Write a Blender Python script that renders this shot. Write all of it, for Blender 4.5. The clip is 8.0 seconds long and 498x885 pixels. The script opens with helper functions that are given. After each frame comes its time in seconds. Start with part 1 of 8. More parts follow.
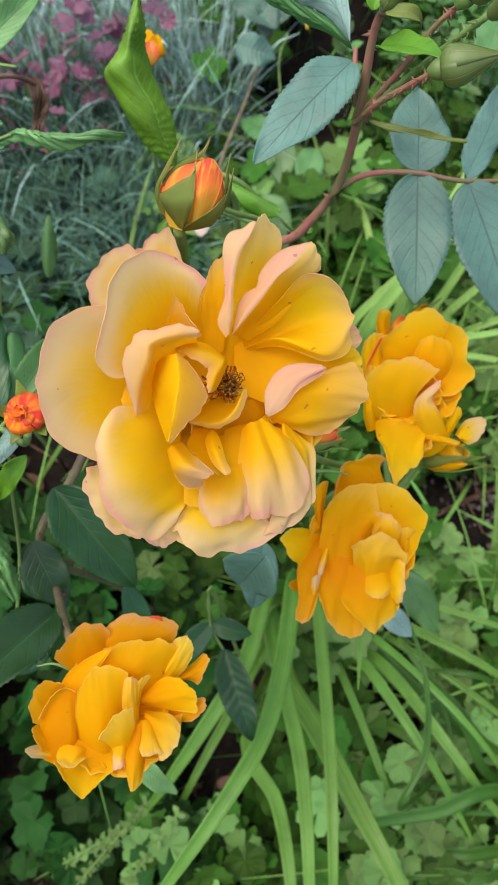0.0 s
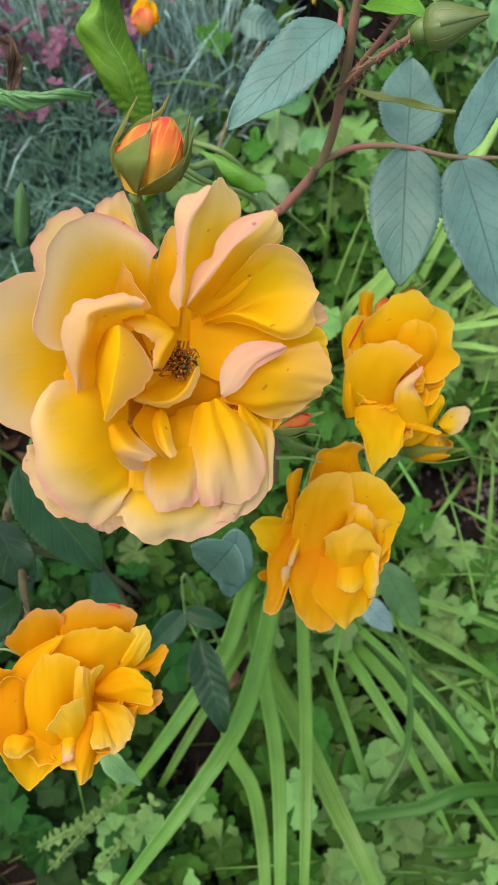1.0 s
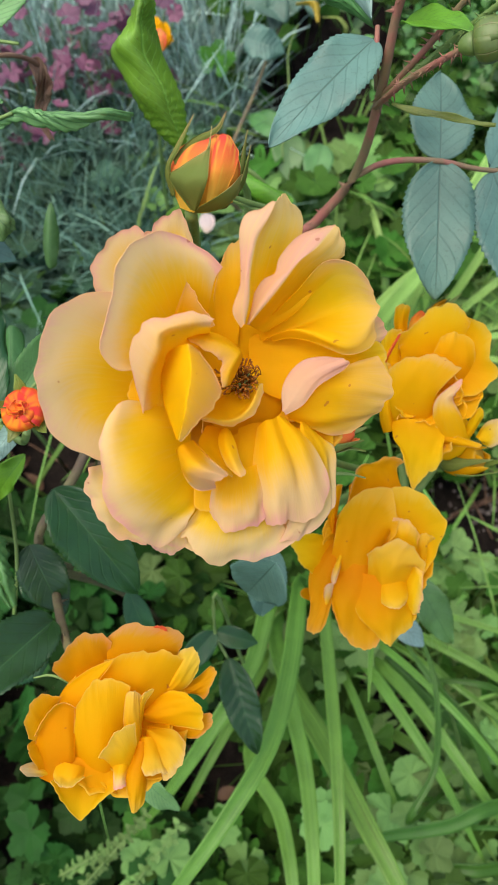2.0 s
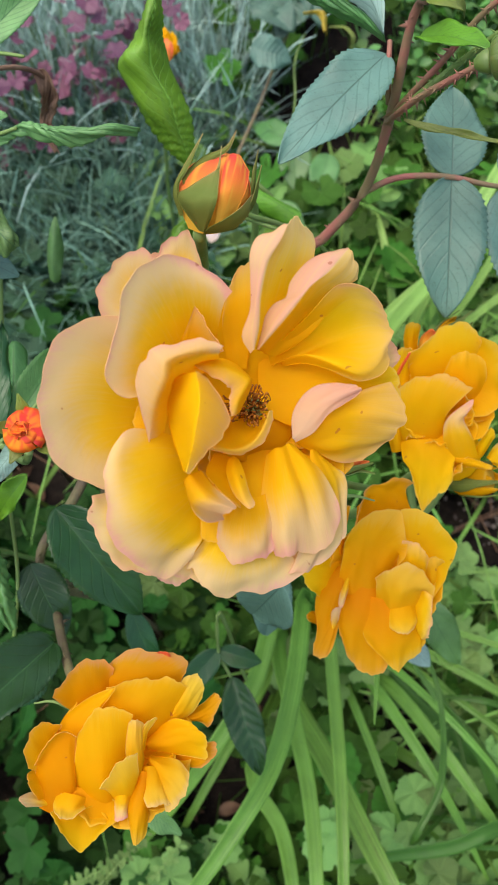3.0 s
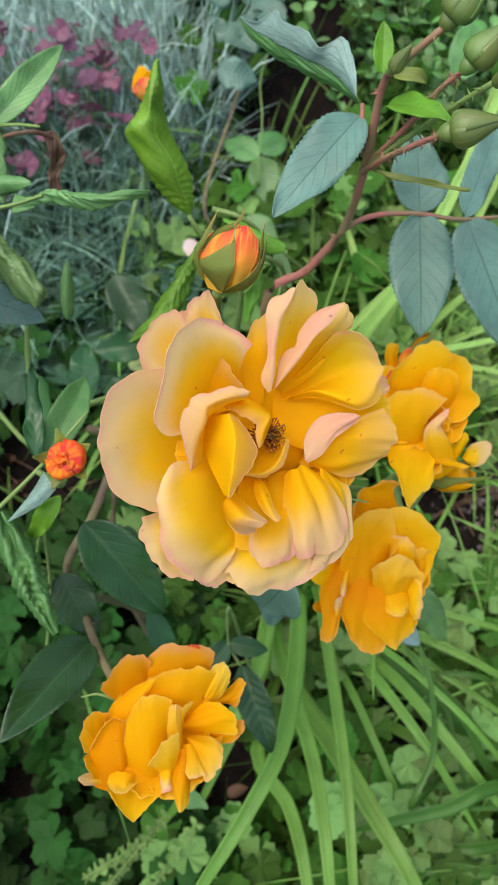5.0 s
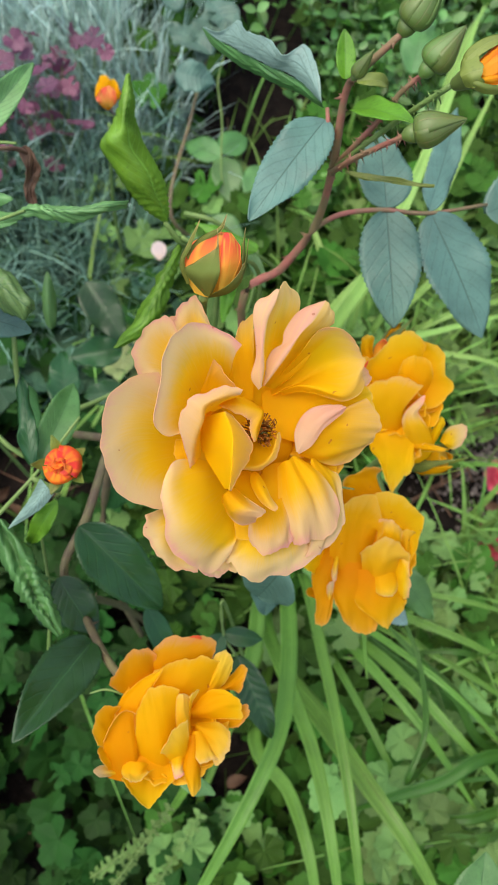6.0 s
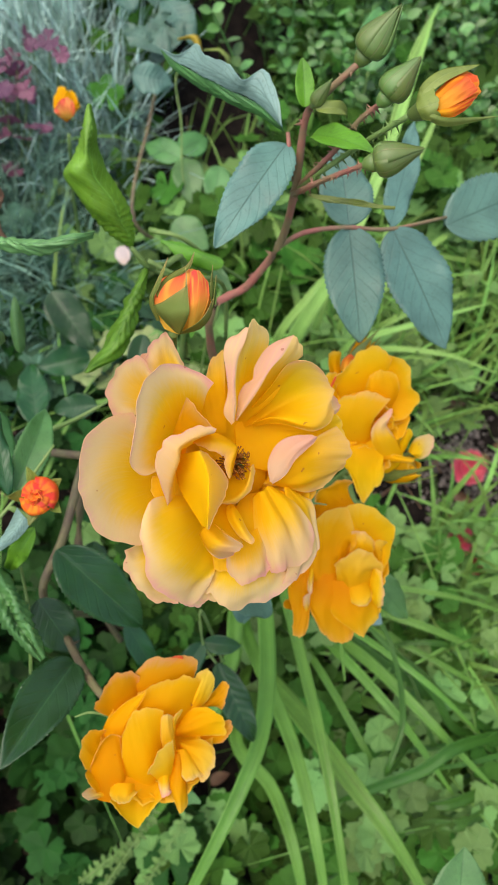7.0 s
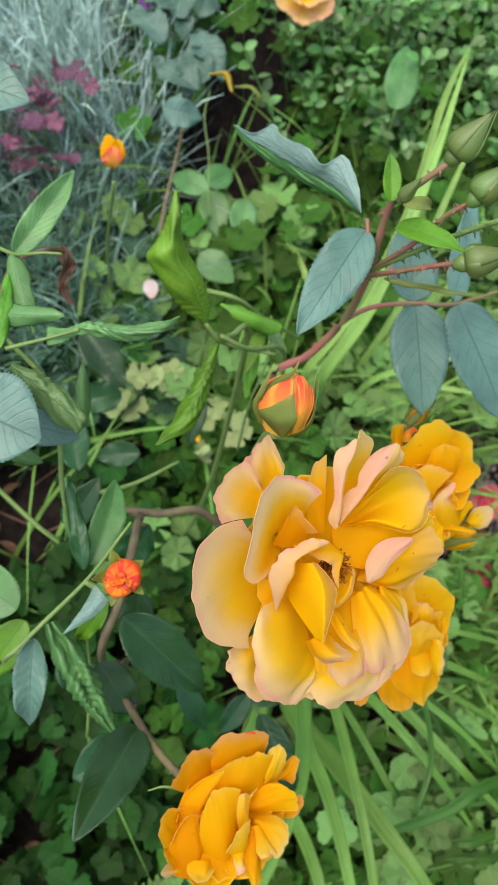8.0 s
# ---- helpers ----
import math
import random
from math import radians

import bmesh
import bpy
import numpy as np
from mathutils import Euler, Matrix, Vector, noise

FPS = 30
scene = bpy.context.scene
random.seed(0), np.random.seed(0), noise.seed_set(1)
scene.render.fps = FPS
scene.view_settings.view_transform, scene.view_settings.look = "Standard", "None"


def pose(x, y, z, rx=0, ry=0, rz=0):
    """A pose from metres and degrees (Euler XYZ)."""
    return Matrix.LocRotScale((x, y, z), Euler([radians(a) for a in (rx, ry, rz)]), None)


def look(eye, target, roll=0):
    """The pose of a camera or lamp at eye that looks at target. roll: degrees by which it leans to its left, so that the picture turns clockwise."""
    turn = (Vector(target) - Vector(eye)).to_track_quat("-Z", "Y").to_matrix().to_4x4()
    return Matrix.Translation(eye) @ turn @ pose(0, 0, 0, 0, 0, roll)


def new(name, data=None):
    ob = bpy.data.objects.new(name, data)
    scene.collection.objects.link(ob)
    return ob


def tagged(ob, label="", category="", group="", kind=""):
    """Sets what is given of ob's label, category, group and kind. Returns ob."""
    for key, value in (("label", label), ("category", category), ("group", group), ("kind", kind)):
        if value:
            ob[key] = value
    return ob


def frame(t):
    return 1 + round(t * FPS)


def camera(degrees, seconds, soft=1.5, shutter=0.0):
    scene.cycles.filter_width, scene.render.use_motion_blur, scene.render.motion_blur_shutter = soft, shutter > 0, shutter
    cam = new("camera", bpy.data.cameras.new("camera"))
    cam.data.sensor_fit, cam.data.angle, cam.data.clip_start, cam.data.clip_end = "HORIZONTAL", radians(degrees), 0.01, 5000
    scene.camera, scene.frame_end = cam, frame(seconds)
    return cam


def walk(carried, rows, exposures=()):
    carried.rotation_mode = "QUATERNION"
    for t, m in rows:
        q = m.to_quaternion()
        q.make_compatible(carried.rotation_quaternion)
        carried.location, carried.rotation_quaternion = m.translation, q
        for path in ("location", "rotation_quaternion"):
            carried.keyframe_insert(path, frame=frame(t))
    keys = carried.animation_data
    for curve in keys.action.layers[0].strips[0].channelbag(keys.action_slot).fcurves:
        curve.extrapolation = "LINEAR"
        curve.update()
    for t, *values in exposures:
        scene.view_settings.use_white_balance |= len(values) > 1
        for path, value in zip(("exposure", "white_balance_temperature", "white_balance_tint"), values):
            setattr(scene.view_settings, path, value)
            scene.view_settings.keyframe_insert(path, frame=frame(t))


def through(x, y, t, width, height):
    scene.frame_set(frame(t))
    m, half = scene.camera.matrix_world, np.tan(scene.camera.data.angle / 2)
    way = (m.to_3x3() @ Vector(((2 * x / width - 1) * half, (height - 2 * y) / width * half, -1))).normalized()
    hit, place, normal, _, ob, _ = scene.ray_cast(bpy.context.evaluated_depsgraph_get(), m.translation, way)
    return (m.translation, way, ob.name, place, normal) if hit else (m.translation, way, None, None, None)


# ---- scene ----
cam = camera(35.5, 8.0)
cam.data.dof.use_dof, cam.data.dof.focus_distance, cam.data.dof.aperture_fstop = True, 0.235, 36.0
PATH = [
    (0, (0.002, 0.003, 0.795), (-0.015, 0.682, -1.086), -2.1),
    (0.5, (0.01, -0.01, 0.791), (-0.033, 0.627, -1.105), -2.2),
    (1, (0.017, 0.007, 0.781), (-0.02, 0.652, -1.112), -2.1),
    (1.5, (0.007, 0.013, 0.787), (-0.015, 0.689, -1.096), -1.8),
    (1.7, (0.0, 0.008, 0.783), (-0.018, 0.688, -1.098), -1.7),
    (3, (-0.004, 0.016, 0.775), (-0.028, 0.712, -1.1), -1.7),
    (3.5, (-0.003, 0.028, 0.774), (-0.027, 0.719, -1.102), -1.7),
    (4, (-0.006, 0.026, 0.782), (-0.019, 0.713, -1.096), -1.2),
    (4.2, (-0.007, 0.014, 0.788), (-0.01, 0.7, -1.09), -0.8),
    (5.3, (-0.023, 0.011, 0.824), (0.048, 0.684, -1.057), 1.8),
    (5.5, (-0.025, 0.015, 0.826), (0.062, 0.686, -1.056), 2.4),
    (6, (-0.026, 0.007, 0.829), (0.094, 0.669, -1.055), 3.5),
    (6.5, (-0.026, 0.016, 0.838), (0.132, 0.657, -1.05), 5.6),
    (7, (-0.026, 0.02, 0.84), (0.167, 0.635, -1.053), 8.2),
    (7.5, (-0.029, 0.037, 0.847), (0.192, 0.637, -1.048), 10.9),
    (8, (-0.061, 0.058, 0.854), (0.17, 0.665, -1.038), 12.3),
]
walk(cam, [(t, look(eye, target, roll)) for t, eye, target, roll in PATH])

# ---- light ----
world = bpy.data.worlds.new("sky")
scene.world = world
world.use_nodes = True
wn = world.node_tree.nodes
sky = wn.new("ShaderNodeTexSky")
sky.sky_type, sky.sun_disc = "NISHITA", False
sky.sun_elevation, sky.sun_rotation = radians(75), radians(-80)
sky.air_density, sky.dust_density, sky.ozone_density = 1.0, 4.0, 1.0
world.node_tree.links.new(sky.outputs["Color"], wn["Background"].inputs["Color"])
wn["Background"].inputs["Strength"].default_value = 0.15
sun = new("sun", bpy.data.lights.new("sun", "SUN"))
sun.data.energy, sun.data.angle, sun.data.color = 0.55, radians(70), (1.0, 0.96, 0.85)
scene.view_settings.exposure = 1.14
sun.matrix_world = look((-0.7, 0.2, 3.2), (0, 0.1, 0.4))


# ---- materials ----
class Nodes:
    """A small wrapper for building a node material."""

    def __init__(self, name, rough=0.5, spec=0.5):
        self.mat = bpy.data.materials.new(name)
        self.mat.use_nodes = True
        self.n, self.l = self.mat.node_tree.nodes, self.mat.node_tree.links
        self.bsdf = self.n["Principled BSDF"]
        self.out = self.n["Material Output"]
        self.bsdf.inputs["Roughness"].default_value = rough
        self.bsdf.inputs["Specular IOR Level"].default_value = spec

    def put(self, value, socket):
        if hasattr(value, "default_value"):
            self.l.new(value, socket)
        else:
            socket.default_value = value

    def math(self, op, a, b=0.0, clamp=False):
        k = self.n.new("ShaderNodeMath")
        k.operation, k.use_clamp = op, clamp
        self.put(a, k.inputs[0])
        self.put(b, k.inputs[1])
        return k.outputs[0]

    def step(self, v, lo, hi, a=0.0, b=1.0):
        k = self.n.new("ShaderNodeMapRange")
        k.interpolation_type = "SMOOTHSTEP"
        for i, q in enumerate((v, lo, hi, a, b)):
            self.put(q, k.inputs[i])
        return k.outputs[0]

    def mix(self, f, a, b):
        k = self.n.new("ShaderNodeMix")
        k.data_type = "RGBA"
        self.put(f, k.inputs[0])
        self.put(a if hasattr(a, "default_value") else (*a, 1), k.inputs[6])
        self.put(b if hasattr(b, "default_value") else (*b, 1), k.inputs[7])
        return k.outputs[2]

    def noise(self, scale, detail=3.0, stretch=None, rough=0.55):
        k = self.n.new("ShaderNodeTexNoise")
        k.inputs["Scale"].default_value, k.inputs["Detail"].default_value = scale, detail
        k.inputs["Roughness"].default_value = rough
        co = self.n.new("ShaderNodeTexCoord")
        src = co.outputs["UV" if stretch else "Object"]
        if stretch:
            mp = self.n.new("ShaderNodeMapping")
            mp.inputs["Scale"].default_value = stretch
            self.l.new(src, mp.inputs[0])
            src = mp.outputs[0]
        self.l.new(src, k.inputs["Vector"])
        return k.outputs["Fac"]

    def uv(self):
        co, sp = self.n.new("ShaderNodeTexCoord"), self.n.new("ShaderNodeSeparateXYZ")
        self.l.new(co.outputs["UV"], sp.inputs[0])
        side = self.math("ABSOLUTE", self.math("MULTIPLY_ADD", sp.outputs[1], 2.0))
        side.node.inputs[0].links[0].from_node.inputs[2].default_value = -1.0
        return sp.outputs[0], side, sp.outputs[1]

    def random(self, island=False):
        if island:
            return self.n.new("ShaderNodeNewGeometry").outputs["Random Per Island"]
        return self.n.new("ShaderNodeObjectInfo").outputs["Random"]

    def shift(self, col, f, hue=0.03, val=0.3):
        k = self.n.new("ShaderNodeHueSaturation")
        self.l.new(self.step_lin(f, 0.5 - hue, 0.5 + hue), k.inputs["Hue"])
        self.l.new(self.step_lin(f, 1 - val, 1 + val), k.inputs["Value"])
        self.put(col, k.inputs["Color"])
        return k.outputs[0]

    def step_lin(self, v, a, b):
        k = self.n.new("ShaderNodeMapRange")
        self.put(v, k.inputs[0])
        k.inputs[3].default_value, k.inputs[4].default_value = a, b
        return k.outputs[0]

    def bump(self, height, strength=0.3, distance=0.001):
        k = self.n.new("ShaderNodeBump")
        k.inputs["Strength"].default_value, k.inputs["Distance"].default_value = strength, distance
        self.l.new(height, k.inputs["Height"])
        self.l.new(k.outputs[0], self.bsdf.inputs["Normal"])
        return k.outputs[0]

    def done(self, col, through=0.0, tint=None):
        """Base colour, and the share of light that shines through a thin leaf or petal."""
        self.put(col if hasattr(col, "default_value") else (*col, 1), self.bsdf.inputs["Base Color"])
        if through:
            tr, mx = self.n.new("ShaderNodeBsdfTranslucent"), self.n.new("ShaderNodeMixShader")
            self.put(tint or col, tr.inputs["Color"])
            mx.inputs[0].default_value = through
            self.l.new(self.bsdf.outputs[0], mx.inputs[1])
            self.l.new(tr.outputs[0], mx.inputs[2])
            self.l.new(mx.outputs[0], self.out.inputs["Surface"])
        return self.mat


def petal_material(name, deep, mid, pale, rim, rim_from=0.72, pale_from=0.25, through=0.48, streak=None, blush=0.6):
    """A thin petal: deep at its foot, paling unevenly towards the rim, with blushes, faint veins and a few brown specks."""
    m = Nodes(name, rough=0.55, spec=0.06)
    deep, mid, pale, rim = ((c[0] * 0.97, c[1] * 0.885, c[2] * 0.90) for c in (deep, mid, pale, rim))
    s, t, v = m.uv()
    mott, big, wide = m.noise(160, 3), m.noise(52, 3), m.noise(24, 2)
    veins = m.noise(6, 3, stretch=(0.5, 7, 1))
    edge = m.math("MAXIMUM", s, m.math("MULTIPLY", t, m.step(s, 0.1, 0.8, 0.30, 0.97)))
    edge = m.math("ADD", edge, m.math("MULTIPLY", m.math("SUBTRACT", wide, 0.5), 0.55))
    edge = m.math("ADD", edge, m.math("MULTIPLY", m.math("SUBTRACT", veins, 0.5), 0.22))
    col = m.mix(m.step(s, 0.0, 0.55), deep, mid)
    col = m.mix(m.step(edge, pale_from, pale_from + 0.52), col, pale)
    flush = m.math("MULTIPLY", m.step(edge, rim_from, 1.08), m.step(big, 0.32, 0.62, 1.0 - blush, 1.0))
    col = m.mix(flush, col, rim)
    # Thin pale line along the rim, with light through the edge put into it.
    edge_light = m.math("MAXIMUM", s, m.math("MULTIPLY", t, m.step(s, 0.2, 0.5, 0.0, 1.0)))
    col = m.mix(m.math("MULTIPLY", m.step(edge_light, 0.972, 0.996), 0.30), col, tuple(min(0.95, q * 0.4 + p) for q, p in zip(rim, (0.52, 0.42, 0.12))))
    if streak:
        col = m.mix(m.math("MULTIPLY", m.step(m.noise(3, 1, stretch=(0.5, 1.7, 1)), 0.42, 0.66), 0.60), col, streak)
    col = m.shift(col, m.random(), 0.006, 0.05)
    spots = m.step(m.noise(280, 1), 0.765, 0.79)
    col = m.mix(m.math("MULTIPLY", spots, 0.55), col, (0.45, 0.10, 0.04))
    col = m.mix(m.math("MULTIPLY", m.step(veins, 0.50, 0.75), 0.06), col, tuple(q * 0.5 + 0.5 * p for q, p in zip(rim, pale)))
    relief = m.math("ADD", m.math("MULTIPLY", veins, 0.3), m.math("MULTIPLY", mott, 0.7))
    m.bump(m.math("ADD", relief, m.math("MULTIPLY", big, 1.5)), 0.42, 0.0008)
    return m.done(col, through)


PETAL = petal_material("petal_apricot", (0.89, 0.51, 0.002), (0.88, 0.57, 0.006), (0.83, 0.58, 0.10), (0.79, 0.50, 0.25), 0.82, 0.45)
PETAL_HEART = petal_material("petal_heart", (0.89, 0.48, 0.002), (0.89, 0.55, 0.002), (0.87, 0.58, 0.02), (0.83, 0.58, 0.12), 0.92, 0.55)
PETAL_OUTER = petal_material("petal_pale", (0.89, 0.53, 0.002), (0.87, 0.59, 0.014), (0.81, 0.64, 0.28), (0.82, 0.450, 0.365), 0.79, 0.30)
PETAL_BLUSH = petal_material("petal_blush", (0.80, 0.65, 0.42), (0.77, 0.54, 0.32), (0.75, 0.49, 0.33), (0.72, 0.43, 0.32), 0.54, 0.20)
PETAL_GOLD = petal_material("petal_gold", (0.84, 0.38, 0.001), (0.84, 0.44, 0.001), (0.83, 0.50, 0.004), (0.82, 0.56, 0.05), 0.86, 0.44)
PETAL_AMBER = petal_material("petal_amber", (0.81, 0.33, 0.001), (0.81, 0.39, 0.001), (0.79, 0.42, 0.012), (0.78, 0.42, 0.13), 0.82, 0.52)
PETAL_LEMON = petal_material("petal_lemon", (0.88, 0.50, 0.002), (0.88, 0.58, 0.008), (0.86, 0.63, 0.05), (0.83, 0.65, 0.20), 0.84, 0.35)
PETAL_STREAK = petal_material("petal_streaked", (0.84, 0.54, 0.06), (0.87, 0.30, 0.05), (0.85, 0.14, 0.06), (0.80, 0.09, 0.08), 0.66, 0.25, 0.35, (0.85, 0.53, 0.07))
SEPAL_FLUSH = petal_material("sepal_flushed", (0.15, 0.17, 0.03), (0.15, 0.21, 0.045), (0.24, 0.26, 0.07), (0.46, 0.36, 0.17), 0.80, 0.50, 0.25)
PETAL_FLAME = petal_material("petal_fire", (0.88, 0.48, 0.04), (0.90, 0.34, 0.04), (0.88, 0.22, 0.06), (0.85, 0.12, 0.05), 0.75, 0.40, 0.35)
PETAL_RED = petal_material("petal_flame", (0.80, 0.52, 0.05), (0.88, 0.40, 0.08), (0.88, 0.26, 0.10), (0.84, 0.11, 0.08), 0.62, 0.30, 0.35, (0.85, 0.48, 0.10))
PETAL_SUNSET = petal_material("petal_sunset", (0.90, 0.46, 0.02), (0.90, 0.26, 0.02), (0.88, 0.14, 0.03), (0.80, 0.06, 0.06), 0.72, 0.32, 0.35, (0.90, 0.42, 0.02))
PETAL_EMBER = petal_material("petal_ember", (0.90, 0.40, 0.02), (0.88, 0.20, 0.03), (0.84, 0.09, 0.05), (0.78, 0.07, 0.10), 0.72, 0.25, 0.35, (0.90, 0.36, 0.02))
PETAL_PALE = petal_material("petal_faded", (0.75, 0.66, 0.5), (0.78, 0.72, 0.62), (0.8, 0.75, 0.68), (0.8, 0.74, 0.7))
PETAL_VIOLET = petal_material("petal_violet", (0.35, 0.08, 0.55), (0.42, 0.10, 0.65), (0.48, 0.16, 0.72), (0.5, 0.2, 0.75))
PETAL_PINK = petal_material("petal_pink", (0.75, 0.10, 0.15), (0.84, 0.14, 0.20), (0.88, 0.20, 0.28), (0.88, 0.30, 0.38), 0.8, 0.3)


def leaf_material(name, col, vein, rough=0.42, through=0.2, val=0.22, island=False, ribs=15.0, blotch=(0.02, 0.05, 0.015), spec=0.5, show=0.10, lined=False):
    m = Nodes(name, rough=rough, spec=spec)
    s, t, v = m.uv()
    big, fine = m.noise(55, 4), m.noise(700, 2)
    c = m.mix(m.step(big, 0.35, 0.7), col, tuple(q * 0.72 for q in col))
    c = m.mix(m.math("MULTIPLY", m.step(fine, 0.55, 0.75), 0.25), c, blotch)
    c = m.shift(c, m.random(island), 0.018, val)
    slant = m.math("SUBTRACT", m.math("MULTIPLY", s, ribs), m.math("MULTIPLY", t, ribs * 0.30))
    slant = m.math("ADD", slant, m.math("MULTIPLY", big, 0.7))
    rib = m.step(m.math("ABSOLUTE", m.math("SUBTRACT", m.math("FRACT", slant), 0.5)), 0.0, 0.13, 1.0, 0.0)
    mid = m.step(t, 0.0, 0.05, 1.0, 0.0)
    c = m.mix(m.math("MAXIMUM", m.math("MULTIPLY", mid, 0.75), m.math("MULTIPLY", rib, show)), c, vein)
    if lined:
        lines = m.noise(9, 3, stretch=(0.25, 5.0, 1))
        c = m.mix(m.step(lines, 0.40, 0.62), c, tuple(min(1, q * 1.55) for q in col))
    h = m.math("SUBTRACT", m.math("MULTIPLY", big, 0.6), m.math("MAXIMUM", mid, m.math("MULTIPLY", rib, 0.45)))
    m.bump(m.math("ADD", h, m.math("MULTIPLY", fine, 0.25)), 0.30, 0.0008)
    return m.done(c, through)


ROSE_LEAF = leaf_material("rose_leaf_blue_green", (0.112, 0.230, 0.165), (0.038, 0.090, 0.055), 0.40, 0.15, 0.14, ribs=8.0, show=0.22)
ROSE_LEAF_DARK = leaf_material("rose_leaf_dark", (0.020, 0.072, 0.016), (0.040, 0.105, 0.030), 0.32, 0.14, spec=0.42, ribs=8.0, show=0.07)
ROSE_LEAF_YOUNG = leaf_material("rose_leaf_young", (0.15, 0.38, 0.022), (0.065, 0.21, 0.015), 0.45, 0.35, ribs=12.0, show=0.35)
ROSE_LEAF_PALE = leaf_material("rose_leaf_pale", (0.18, 0.35, 0.105), (0.04, 0.12, 0.04), 0.42, 0.25, 0.15, ribs=11.0, show=0.5)
ROSE_LEAF_GREY = leaf_material("rose_leaf_grey", (0.24, 0.38, 0.30), (0.08, 0.16, 0.12), 0.40, 0.18, 0.10, ribs=8.0, show=0.5)
ROSE_LEAF_FRESH = leaf_material("rose_leaf_fresh", (0.175, 0.43, 0.03), (0.26, 0.53, 0.07), 0.42, 0.30, 0.1, ribs=16.0, show=0.35)
YELLOWED = leaf_material("yellowed_leaf", (0.62, 0.45, 0.03), (0.45, 0.30, 0.05), 0.5, 0.3, 0.1)
ROSE_LEAF_MID = leaf_material("rose_leaf_mid", (0.105, 0.255, 0.065), (0.05, 0.13, 0.03), 0.42, 0.22)
# Dark green blades, with the shade between them put into the colour.
STRAP_SHADED = leaf_material("daylily_blade_shaded", (0.045, 0.12, 0.013), (0.04, 0.10, 0.011), 0.38, 0.3, 0.2, ribs=0.0, spec=0.3, lined=True)
STRAP_LIGHT = leaf_material("daylily_blade_light", (0.24, 0.41, 0.09), (0.20, 0.36, 0.07), 0.42, 0.3, 0.2, ribs=0.0, spec=0.3, lined=True)
STRAP = leaf_material("daylily_blade", (0.115, 0.25, 0.035), (0.09, 0.20, 0.025), 0.38, 0.3, 0.2, ribs=0.0, spec=0.3, lined=True)
SEPAL = leaf_material("sepal", (0.21, 0.27, 0.045), (0.25, 0.30, 0.09), 0.5, 0.2, 0.12, ribs=0.0)
BUD_GREEN = leaf_material("bud_green", (0.105, 0.17, 0.032), (0.19, 0.17, 0.06), 0.45, 0.0, 0.12, ribs=0.0, blotch=(0.16, 0.07, 0.03))
COVER_TEAL = leaf_material("ground_leaf_teal", (0.045, 0.105, 0.055), (0.065, 0.13, 0.075), 0.55, 0.08, 0.4, True, 7.0, spec=0.15)
TEAL_GRASS = leaf_material("teal_grass", (0.15, 0.27, 0.185), (0.17, 0.29, 0.21), 0.6, 0.1, 0.5, True, 0.0, spec=0.2)
# Deep shade under the bush is put into this darker leaf colour.
COVER_SHADED = leaf_material("ground_leaf_shaded", (0.017, 0.055, 0.009), (0.031, 0.082, 0.015), 0.55, 0.06, 0.5, True, 7.0, spec=0.08)
COVER = leaf_material("ground_leaf", (0.044, 0.115, 0.014), (0.072, 0.150, 0.028), 0.55, 0.08, 0.5, True, 7.0, spec=0.08)
COVER_LIGHT = leaf_material("ground_leaf_light", (0.185, 0.335, 0.085), (0.23, 0.38, 0.12), 0.5, 0.12, 0.3, True, 7.0, spec=0.15)
GREY_GRASS = leaf_material("grey_grass", (0.47, 0.65, 0.55), (0.49, 0.67, 0.57), 0.6, 0.1, 0.45, True, 0.0)
GREEN_GRASS = leaf_material("green_grass", (0.195, 0.36, 0.07), (0.22, 0.39, 0.09), 0.5, 0.14, 0.4, True, 0.0, spec=0.2)
BOX_LEAF = leaf_material("shrub_leaf", (0.115, 0.26, 0.055), (0.13, 0.28, 0.07), 0.35, 0.15, 0.45, True, 0.0)
GREY_LEAF = leaf_material("grey_green_leaf", (0.10, 0.20, 0.14), (0.15, 0.25, 0.18), 0.5, 0.15, 0.25, False, 9.0)
COVER_PLANT = leaf_material("plant_leaf_light", (0.15, 0.275, 0.07), (0.19, 0.32, 0.10), 0.6, 0.12, 0.45, False, 7.0, spec=0.15)
COVER_CREAM = leaf_material("plant_leaf_cream", (0.32, 0.40, 0.15), (0.38, 0.44, 0.20), 0.6, 0.15, 0.25, False, 7.0, spec=0.1)
PURPLE = leaf_material("purple_leaf", (0.185, 0.06, 0.105), (0.24, 0.10, 0.15), 0.45, 0.2, 0.4, False, 5.0, (0.05, 0.01, 0.02))


def bark_material(name, a, b, scale=90, rough=0.55):
    m = Nodes(name, rough=rough, spec=0.35 if rough < 0.8 else 0.05)
    big, fine = m.noise(scale, 4), m.noise(900, 2)
    m.bump(m.math("ADD", big, fine), 0.4, 0.0006)
    return m.done(m.mix(m.step(big, 0.35, 0.65), a, b))


STEM_RED = bark_material("stem_reddish", (0.20, 0.155, 0.070), (0.33, 0.115, 0.085), 60)
STEM_GREEN = bark_material("stem_green", (0.13, 0.22, 0.05), (0.17, 0.25, 0.07))
STEM_BROWN = bark_material("stem_brown", (0.12, 0.085, 0.05), (0.16, 0.14, 0.06))
DRY = bark_material("dry_litter", (0.22, 0.13, 0.075), (0.12, 0.06, 0.035))
STAMEN = bark_material("stamen", (0.42, 0.16, 0.02), (0.22, 0.07, 0.015), 500, 0.9)

